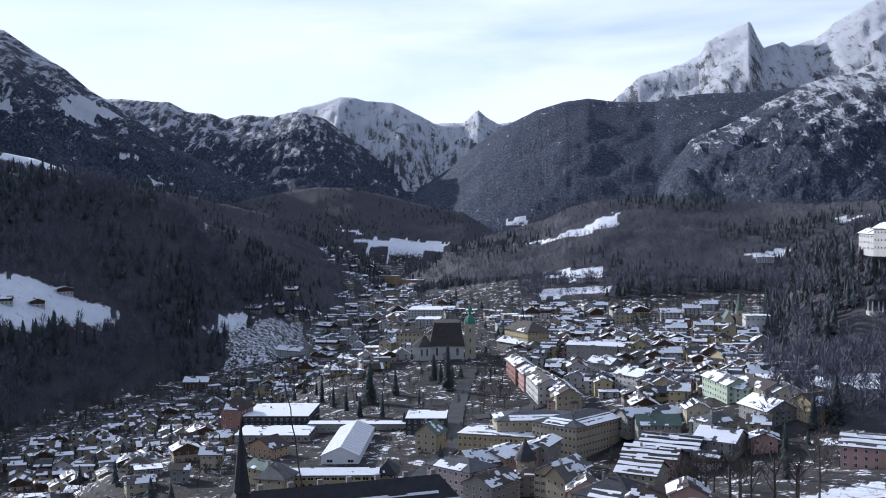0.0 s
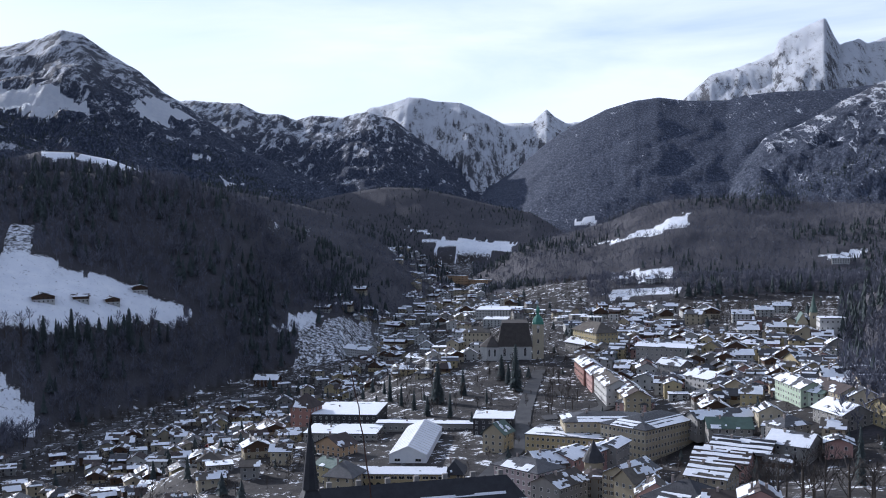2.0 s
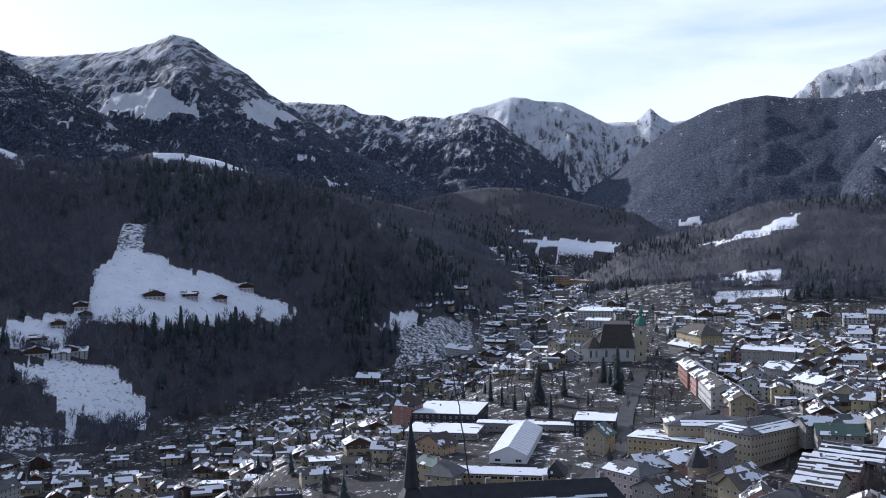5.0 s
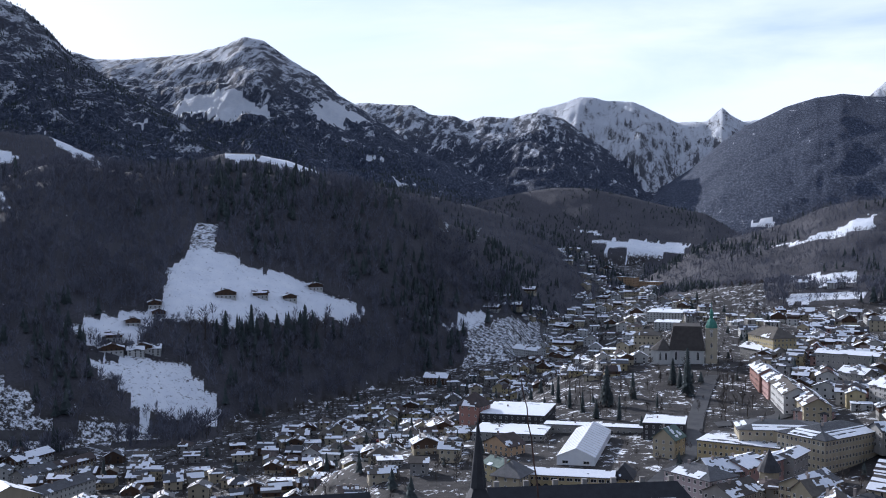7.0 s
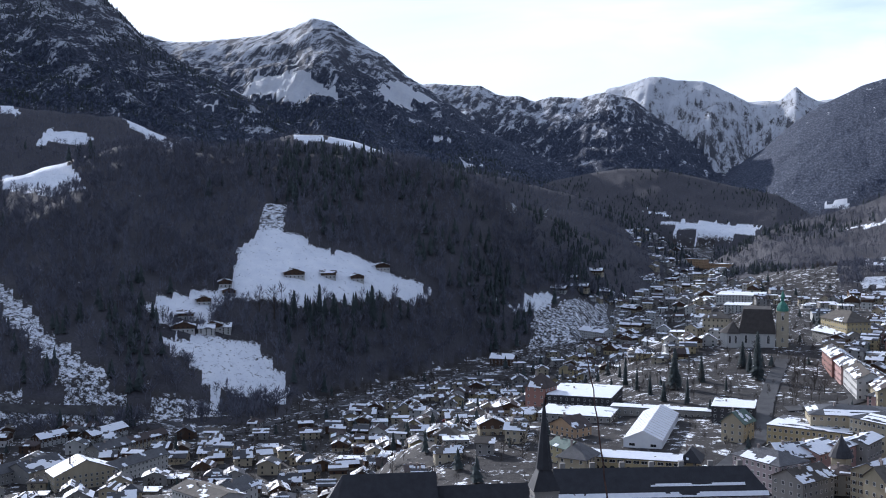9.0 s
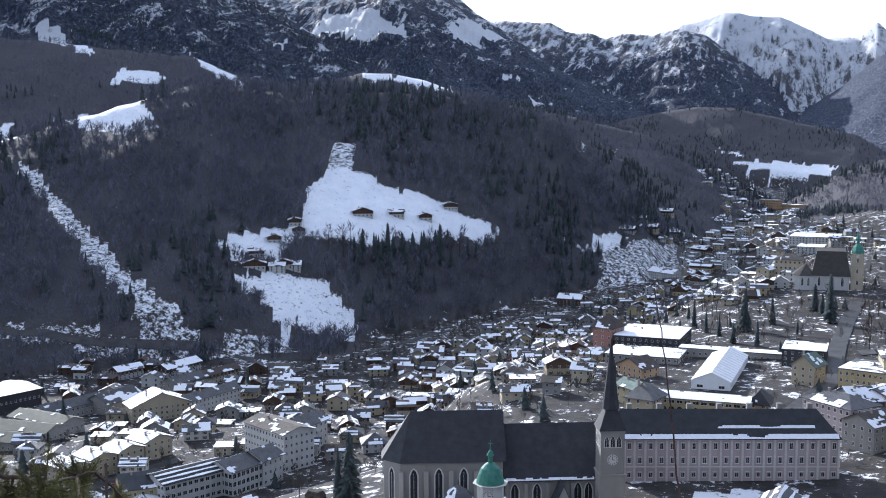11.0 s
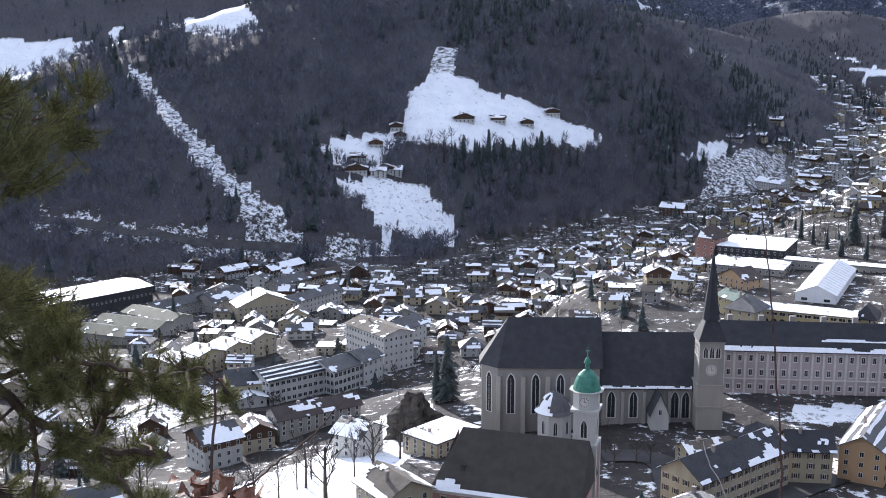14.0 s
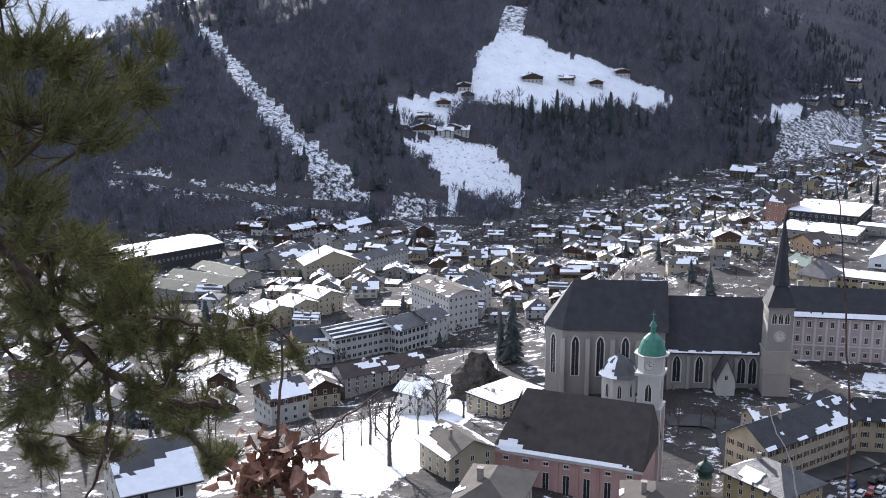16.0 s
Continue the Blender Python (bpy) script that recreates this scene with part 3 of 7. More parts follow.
FRAME = plain_material("window_frame_paint", (0.55, 0.54, 0.51), (0.66, 0.65, 0.62), 0.6, 2.0)
SHUTTER = plain_material("brown_shutter_paint", (0.09, 0.06, 0.04), (0.14, 0.10, 0.07), 0.7, 2.0)
BRICK = plain_material("chimney_masonry", (0.24, 0.20, 0.18), (0.36, 0.32, 0.29), 0.9, 1.5)
PATINA = plain_material("copper_patina", (0.045, 0.15, 0.115), (0.09, 0.24, 0.185), 0.55, 0.9)
DARK_PATINA = plain_material("dark_weathered_copper", (0.028, 0.050, 0.045), (0.055, 0.092, 0.078), 0.5, 0.9)
IRON = plain_material("dark_iron", (0.03, 0.03, 0.03), (0.06, 0.06, 0.06), 0.5, 3)
TENT = plain_material("tent_canvas", (0.66, 0.68, 0.71), (0.76, 0.78, 0.80), 0.55, 0.3)
TRIM = plain_material("pale_stone_trim", (0.50, 0.48, 0.45), (0.60, 0.58, 0.55), 0.85, 0.8)

# ---- building kit ----


class Shape:
    """Faces gathered into one mesh."""

    def __init__(self):
        self.v, self.f, self.m = [], [], []

    def poly(self, pts, mat=0):
        b_ = len(self.v)
        self.v += [tuple(p) for p in pts]
        self.f.append(tuple(range(b_, b_ + len(pts))))
        self.m.append(mat)

    def box(self, x0, x1, y0, y1, z0, z1, mat=0):
        b_ = len(self.v)
        self.v += [(x, y, z) for z in (z0, z1) for y in (y0, y1) for x in (x0, x1)]
        for q in ((0, 2, 3, 1), (4, 5, 7, 6), (0, 1, 5, 4), (1, 3, 7, 5), (3, 2, 6, 7), (2, 0, 4, 6)):
            self.f.append(tuple(b_ + i for i in q))
            self.m.append(mat)

    def prism(self, ring, z0, z1, mat=0, top=None):
        """A ring of plan points raised from z0 to z1; top scales or replaces the upper ring."""
        up = top or ring
        n_ = len(ring)
        for i in range(n_):
            j = (i + 1) % n_
            self.poly([(*ring[i], z0), (*ring[j], z0), (*up[j], z1), (*up[i], z1)], mat)
        self.poly([(*p, z1) for p in up], mat)
        self.poly([(*p, z0) for p in reversed(ring)], mat)

    def turned(self, profile, sides=12, mat=0, cx=0.0, cy=0.0, turn=0.0):
        """A turned body from (radius, height) pairs."""
        for (r0, z0), (r1, z1) in zip(profile, profile[1:]):
            for s in range(sides):
                a0, a1 = turn + 2 * math.pi * s / sides, turn + 2 * math.pi * (s + 1) / sides
                p = [(cx + r0 * math.cos(a0), cy + r0 * math.sin(a0), z0), (cx + r0 * math.cos(a1), cy + r0 * math.sin(a1), z0),
                     (cx + r1 * math.cos(a1), cy + r1 * math.sin(a1), z1), (cx + r1 * math.cos(a0), cy + r1 * math.sin(a0), z1)]
                self.poly(p if r1 > 1e-4 else p[:3], mat)

    def mesh(self, name, mats):
        me = bpy.data.meshes.new(name)
        me.from_pydata(self.v, [], self.f)
        for m in mats:
            me.materials.append(m)
        me.polygons.foreach_set("material_index", self.m)
        me.update()
        return me


class Gathered:
    """Stands in for a house too far off to be told apart: its parts are gathered into one shape."""
    shape, mats = Shape(), []

    def __init__(self, m):
        self.m = m

    def __setitem__(self, key, value):
        pass

    def add(self, s, mats):
        g = Gathered
        for mt in mats:
            if mt not in g.mats:
                g.mats.append(mt)
        b_ = len(g.shape.v)
        g.shape.v += [tuple(self.m @ Vector(v)) for v in s.v]
        g.shape.f += [tuple(i + b_ for i in f) for f in s.f]
        g.shape.m += [g.mats.index(mats[i]) for i in s.m]


def part(name, shape, mats, parent, label=""):
    """Links a shape (or a ready mesh) as one mesh object under a thing or a part."""
    if isinstance(parent, Gathered):
        parent.add(shape, mats if isinstance(mats, (list, tuple)) else [mats])
        return Gathered(parent.m)
    me = shape.mesh(name, mats if isinstance(mats, (list, tuple)) else [mats]) if isinstance(shape, Shape) else shape
    ob = new(name, me)
    ob.parent = parent
    if label:
        ob["label"] = label
    return ob


def thing(name, x, y, z, turn, label, category, group=""):
    ob = new(name)
    ob.empty_display_size = 0.5
    ob.matrix_world = pose(x, y, z, 0, 0, turn)
    return tagged(ob, label, category, group)


WINDOW_MESHES = {}


def window_mesh(w, h, style):
    """A window facing -y: frame, cross bars and panes, with shutters or a surround where the style has them."""
    key = (round(w, 2), round(h, 2), style)
    if key not in WINDOW_MESHES:
        s = Shape()
        t, y = 0.1, -0.07
        s.poly([(-w / 2, -0.02, 0), (w / 2, -0.02, 0), (w / 2, -0.02, h), (-w / 2, -0.02, h)], 1)
        a_, b_ = w / 2 + t, h + t
        o_, i_ = [(-a_, -t), (a_, -t), (a_, b_), (-a_, b_)], [(-w / 2, 0), (w / 2, 0), (w / 2, h), (-w / 2, h)]
        for k in range(4):
            m_ = (k + 1) % 4
            s.poly([(o_[k][0], y, o_[k][1]), (o_[m_][0], y, o_[m_][1]), (i_[m_][0], y, i_[m_][1]), (i_[k][0], y, i_[k][1])], 0)
            s.poly([(o_[m_][0], y, o_[m_][1]), (o_[k][0], y, o_[k][1]), (o_[k][0], 0.05, o_[k][1]), (o_[m_][0], 0.05, o_[m_][1])], 0)
            s.poly([(i_[k][0], y, i_[k][1]), (i_[m_][0], y, i_[m_][1]), (i_[m_][0], -0.02, i_[m_][1]), (i_[k][0], -0.02, i_[k][1])], 0)
        s.poly([(-0.04, y + 0.02, 0), (0.04, y + 0.02, 0), (0.04, y + 0.02, h), (-0.04, y + 0.02, h)], 0)
        if style == "shutters":
            for q in (-1, 1):
                s.box(q * (w / 2 + 0.32) - 0.22, q * (w / 2 + 0.32) + 0.22, -0.10, -0.03, -0.05, h + 0.05, 2)
        if style == "surround":
            s.box(-w / 2 - 0.28, w / 2 + 0.28, -0.14, 0.0, h + 0.12, h + 0.34, 0)
            s.box(-w / 2 - 0.25, w / 2 + 0.25, -0.16, 0.0, -0.26, -0.10, 0)
        WINDOW_MESHES[key] = s.mesh("window", [FRAME, GLASS, SHUTTER])
    return WINDOW_MESHES[key]


def hang_windows(parent, p, q, z0, floors, storey, spacing, w=1.0, h=1.35, style="plain", single=True, start=1.0, rest=None):
    """Rows of windows on the wall from p to q (plan points, wall seen with p on its left). single: each an object, else one joined part."""
    p, q = Vector((*p, 0)), Vector((*q, 0))
    d = q - p
    n_ = max(1, int((d.length - 1.0) / spacing))
    turn = math.atan2(d.y, d.x)
    me = window_mesh(w, h, style)
    alone = rest is None
    rest = Shape() if alone else rest
    for k in range(floors):
        for i in range(n_):
            c = p + d * ((i + 0.5) / n_)
            if single:
                ob = part("window", me, None, parent)
                ob.matrix_basis = Matrix.Translation((c.x, c.y, z0 + start + k * storey)) @ Matrix.Rotation(turn, 4, "Z")
            else:
                m = Matrix.Translation((c.x, c.y, z0 + start + k * storey)) @ Matrix.Rotation(turn, 4, "Z")
                b_ = [m @ Vector(v) for v in ((-w / 2, -0.05, 0), (w / 2, -0.05, 0), (w / 2, -0.05, h), (-w / 2, -0.05, h), (-w / 2, 0.02, 0), (w / 2, 0.02, 0), (w / 2, 0.02, h), (-w / 2, 0.02, h))]
                for f in ((0, 1, 2, 3), (1, 5, 6, 2), (4, 0, 3, 7), (3, 2, 6, 7), (4, 5, 1, 0)):
                    rest.poly([b_[i_] for i_ in f])
    if alone and not single and rest.f:
        tagged(part("far_window", rest, GLASS, parent), kind="stuff")


def snow_sheet(o, u, v, lu, lv, cover, seed, thick=0.16, cell=0.9, eave=0.25, strips=0.0):
    """Snow left on a roof plane: o is a corner at the eave, u along it, v up the slope. Its edge is ragged where it has slid or thawed."""
    s = Shape()
    nu, nv = max(2, int(lu / cell)), max(2, int(lv / cell))
    gu, gv = np.meshgrid((np.arange(nu) + 0.5) / nu, (np.arange(nv) + 0.5) / nv, indexing="ij")
    x, y = gu * lu, gv * lv
    f = fractal(x + 37.7 * seed, y * 1.4 + 11.3 * seed, 5.5, 3, 7 + seed) * 0.55
    if strips:
        f = f * 0.5 + strips * np.sin(y * 2 * np.pi / 3.2 + 1.7 * seed)
    f = f + eave * (0.5 - gv)
    keep = f > np.quantile(f, 1 - cover) if cover < 0.995 else np.ones_like(f, bool)
    nrm = u.cross(v).normalized()

    def at(i, j, t):
        wob = 0.22 * math.sin(i * 12.9 + j * 78.2 + seed)
        a_, b_ = (i + (wob if 0 < i < nu else 0)) * lu / nu, (j + (wob * 0.8 if 0 < j < nv else 0)) * lv / nv
        return o + u * a_ + v * b_ + nrm * t
    for i in range(nu):
        for j in range(nv):
            if not keep[i, j]:
                continue
            c = [(i, j), (i + 1, j), (i + 1, j + 1), (i, j + 1)]
            s.poly([at(*q, thick) for q in c])
            for (q0, q1), (di, dj) in zip(((c[0], c[1]), (c[1], c[2]), (c[2], c[3]), (c[3], c[0])), ((0, -1), (1, 0), (0, 1), (-1, 0))):
                ii, jj = i + di, j + dj
                if not (0 <= ii < nu and 0 <= jj < nv and keep[ii, jj]):
                    s.poly([at(*q0, 0.005), at(*q1, 0.005), at(*q1, thick), at(*q0, thick)])
    return s


def roof_slab(s, a0, a1, b1, b0, t=0.22, mat=0):
    """One roof plane as a slab: eave a0-a1, ridge b0-b1."""
    dn = Vector((0, 0, -t))
    top = [Vector(q) for q in (a0, a1, b1, b0)]
    s.poly(top, mat)
    s.poly([q + dn for q in reversed(top)], mat)
    for i in range(4):
        p, q = top[i], top[(i + 1) % 4]
        s.poly([p, p + dn, q + dn, q], mat)


HOUSES = [0]


def house(x, y, turn, L, W, H, roof="gable", wall="cream", cover="tin", snow=0.5, pitch=27.0, floors=3, spacing=3.0, chimneys=1, style="plain",
          z=None, detail=True, label="", name="house", over=0.9, strips=0.0, upper="", group="", win=(1.0, 1.35), category="house", picked_apart=True, gathered=False):
    """A building: L along its own x, W deep along y with its front at y = 0, H to the eaves. roof: gable (ridge along x), across (gable to the front), hip or flat."""
    HOUSES[0] += 1
    seed = HOUSES[0]
    c, s_ = math.cos(radians(turn)), math.sin(radians(turn))
    if z is None:
        pts = np.array([(x + a_ * c - b_ * s_, y + a_ * s_ + b_ * c) for a_ in (-L / 2, L / 2) for b_ in (0, W)])
        z = float(terrain(pts[:, 0], pts[:, 1])[0].min())
    words = {"tin": "grey tin", "tile": "brown tiled", "shingle": "shingled", "slate": "dark slate", "copper": "green tin", "olive": "moss-green sheet"}[cover]
    white = "snow-covered" if snow > 0.7 else "partly snowy" if snow > 0.2 else "bare"
    tone = {"wood": "timber-clad", "dark": "dark-clad", "stone": "limestone", "green": "mint-green plastered", "lilac": "lilac-grey plastered"}.get(wall, wall + " plastered")
    ob = Gathered(pose(x, y, z, 0, 0, turn)) if gathered else thing(name, x, y, z, turn, label or f"{tone} {category} with a {white} {words} roof", category, group)
    ob["reach"] = max(L, W)
    wm, rm = WALLS[wall], ROOFS[cover]
    x0, x1 = -L / 2, L / 2
    rise = math.tan(radians(pitch))
    body = Shape()
    body.box(x0, x1, 0, W, -3.0, H)
    rf = Shape()
    sheets = []
    o = over
    V = Vector
    if roof == "gable":
        top = H + rise * W / 2
        for xx in (x0, x1):
            body.poly([(xx, 0, H), (xx, W, H), (xx, W / 2, top)])
        ze, zr = H - rise * o + 0.2, top + 0.2
        roof_slab(rf, (x0 - o, -o, ze), (x1 + o, -o, ze), (x1 + o, W / 2, zr), (x0 - o, W / 2, zr))
        roof_slab(rf, (x1 + o, W + o, ze), (x0 - o, W + o, ze), (x0 - o, W / 2, zr), (x1 + o, W / 2, zr))
        sl = math.hypot(W / 2 + o, zr - ze)
        sheets = [(V((x0 - o, -o, ze)), V((1, 0, 0)), V((0, W / 2 + o, zr - ze)) / sl, L + 2 * o, sl), (V((x1 + o, W + o, ze)), V((-1, 0, 0)), V((0, -W / 2 - o, zr - ze)) / sl, L + 2 * o, sl)]
    elif roof == "across":
        top = H + rise * L / 2
        for yy in (0, W):
            body.poly([(x0, yy, H), (x1, yy, H), (0, yy, top)])
        ze, zr = H - rise * o + 0.2, top + 0.2
        roof_slab(rf, (x0 - o, W + o, ze), (x0 - o, -o, ze), (0, -o, zr), (0, W + o, zr))
        roof_slab(rf, (x1 + o, -o, ze), (x1 + o, W + o, ze), (0, W + o, zr), (0, -o, zr))
        sl = math.hypot(L / 2 + o, zr - ze)
        sheets = [(V((x0 - o, W + o, ze)), V((0, -1, 0)), V((L / 2 + o, 0, zr - ze)) / sl, W + 2 * o, sl), (V((x1 + o, -o, ze)), V((0, 1, 0)), V((-L / 2 - o, 0, zr - ze)) / sl, W + 2 * o, sl)]
    elif roof == "hip":
        k = min(L, W) / 2
        top = H + rise * k
        ze, zr = H - rise * o + 0.2, top + 0.2
        e0, e1, e2, e3 = (x0 - o, -o, ze), (x1 + o, -o, ze), (x1 + o, W + o, ze), (x0 - o, W + o, ze)
        if L >= W:
            r0, r1 = (x0 + k, W / 2, zr), (x1 - k, W / 2, zr)
            planes = [(e0, e1, r1, r0), (e2, e3, r0, r1), (e3, e0, r0), (e1, e2, r1)]
        else:
            r0, r1 = (0, k, zr), (0, W - k, zr)
            planes = [(e0, e1, r0), (e1, e2, r1, r0), (e2, e3, r1), (e3, e0, r0, r1)]
        for pl in planes:
            rf.poly(pl)
        rf.poly([V(q) - V((0, 0, 0.25)) for q in (e3, e2, e1, e0)])
        for p, q in ((e0, e1), (e1, e2), (e2, e3), (e3, e0)):
            rf.poly([V(p), V(p) - V((0, 0, 0.25)), V(q) - V((0, 0, 0.25)), V(q)])
        sl = math.hypot(k + o, zr - ze)
        up = V((0, k + o, zr - ze)) / sl
        span = max(L - W, 2.0) if L >= W else 2.5
        sheets = [(V((-span / 2 - 0.22 * W, -o, ze)), V((1, 0, 0)), up, span + 0.44 * W, sl * 0.5)]
        side = V((k + o, 0, zr - ze)) / sl
        sheets.append((V((x0 - o, W * 0.75, ze)), V((0, -1, 0)), side, W * 0.5, sl * 0.5))
    else:
        rf.box(x0 - o * 0.4, x1 + o * 0.4, -o * 0.4, W + o * 0.4, H, H + 0.35)
        zr = top = H + 0.35
        sheets = [(V((x0 - o * 0.3, -o * 0.3, zr)), V((1, 0, 0)), V((0, 1, 0)), L + 0.6 * o, W + 0.6 * o)]
    part("wall", body, wm, ob)
    if upper:
        band = Shape()
        band.box(x0 - 0.12, x1 + 0.12, -0.12, W + 0.12, H - 2.6, H - 0.02)
        if roof == "across":
            band.poly([(x0, -0.12, H - 0.02), (x1, -0.12, H - 0.02), (0, -0.12, H + rise * L / 2 - 0.1)])
        if roof == "gable":
            for xx in (x0 - 0.12, x1 + 0.12):
                band.poly([(xx, 0, H - 0.02), (xx, W, H - 0.02), (xx, W / 2, H + rise * W / 2 - 0.1)])
        part("upper_storey", band, WALLS[upper], ob, "weathered timber cladding")
    r_ob = part("roof", rf, rm, ob)
    if snow > 0.03:
        for i, sh in enumerate(sheets):
            if min(sh[3:]) > 1:
                tagged(part("roof_snow", snow_sheet(*sh, min(1.0, snow * (1.0 if i == 0 else 0.85)), seed + 31 * i, cell=0.9 if detail else 1.7, strips=strips), SNOW, r_ob, "leftover snow"), kind="stuff")
    storey = (H - 0.3) / floors
    rear = Shape()
    sides = [((x0, 0), (x1, 0)), ((x1, 0), (x1, W)), ((x1, W), (x0, W)), ((x0, W), (x0, 0))]
    for p, q in sides:
        d = V((*q, 0)) - V((*p, 0))
        n_ = V((d.y, -d.x, 0)).normalized()
        nw = V((n_.x * c - n_.y * s_, n_.x * s_ + n_.y * c, 0))
        facing = nw.dot(V((-x, -y, 0)).normalized())
        e_ = 0.13 if upper else 0.0
        out = n_ * e_
        hang_windows(ob, (p[0] + out.x, p[1] + out.y), (q[0] + out.x, q[1] + out.y), 0, floors, storey, spacing if detail else spacing * 1.25, *win, style, single=picked_apart and facing > 0.25, start=(storey - win[1]) * 0.55, rest=None if picked_apart and facing > 0.25 else rear)
    if rear.f:
        tagged(part("far_window", rear, GLASS, ob), kind="stuff")
    for i in range(chimneys):
        ch = Shape()
        cx, cy = x0 + L * (0.3 + 0.37 * i), W * (0.42 if roof != "flat" else 0.6)
        zt = top + 1.0
        ch.box(cx - 0.4, cx + 0.4, cy - 0.4, cy + 0.4, H, zt)
        ch.box(cx - 0.5, cx + 0.5, cy - 0.5, cy + 0.5, zt, zt + 0.15)
        part("chimney", ch, BRICK, ob)
    return ob


# ---- landmarks ----


def snowy(shape, parent, label):
    return tagged(part("roof_snow", shape, SNOW, parent, label), kind="stuff")


def lancet(w, h):
    """A pointed church window facing -y, recessed between stone jambs."""
    key = ("lancet", w, h)
    if key not in WINDOW_MESHES:
        s = Shape()
        arch = [(-w / 2, 0), (w / 2, 0), (w / 2, h - w), (w * 0.3, h - 0.35 * w), (0, h), (-w * 0.3, h - 0.35 * w), (-w / 2, h - w)]
        wide = [(x * 1.35, z * 1.04 - 0.15) for x, z in arch]
        s.poly([(x, -0.06, z) for x, z in arch], 1)
        for i in range(7):
            j = (i + 1) % 7
            s.poly([(wide[i][0], -0.14, wide[i][1]), (wide[j][0], -0.14, wide[j][1]), (arch[j][0], -0.14, arch[j][1]), (arch[i][0], -0.14, arch[i][1])], 0)
            s.poly([(arch[i][0], -0.14, arch[i][1]), (arch[j][0], -0.14, arch[j][1]), (arch[j][0], -0.05, arch[j][1]), (arch[i][0], -0.05, arch[i][1])], 0)
            s.poly([(wide[j][0], -0.14, wide[j][1]), (wide[i][0], -0.14, wide[i][1]), (wide[i][0], 0.05, wide[i][1]), (wide[j][0], 0.05, wide[j][1])], 0)
        s.box(-0.05, 0.05, -0.12, -0.05, 0, h * 0.9, 0)
        WINDOW_MESHES[key] = s.mesh("window", [TRIM, GLASS])
    return WINDOW_MESHES[key]


def place(name, me, parent, x, y, z, turn=0.0, label=""):
    ob = part(name, me, None, parent, label)
    ob.matrix_basis = pose(x, y, z, 0, 0, turn)
    return ob


def clock_face(r, y):
    s = Shape()
    ring = [(r * math.cos(k * math.pi / 12), r * math.sin(k * math.pi / 12)) for k in range(24)]
    s.poly([(a_, y, b_) for a_, b_ in ring], 0)
    for k in range(24):
        p, q = ring[k], ring[(k + 1) % 24]
        s.poly([(p[0], y, p[1]), (p[0], y + 0.2, p[1]), (q[0], y + 0.2, q[1]), (q[0], y, q[1])], 0)
    for k in range(12):
        a_ = k * math.pi / 6
        cx, cz = 0.8 * r * math.cos(a_), 0.8 * r * math.sin(a_)
        s.box(cx - 0.09 * r, cx + 0.09 * r, y - 0.05, y, cz - 0.09 * r, cz + 0.09 * r, 1)
    s.box(-0.05 * r, 0.05 * r, y - 0.06, y, 0, 0.6 * r, 1)
    s.box(0, 0.45 * r, y - 0.06, y, -0.05 * r, 0.05 * r, 1)
    return s.mesh("clock_face", [TRIM, IRON])


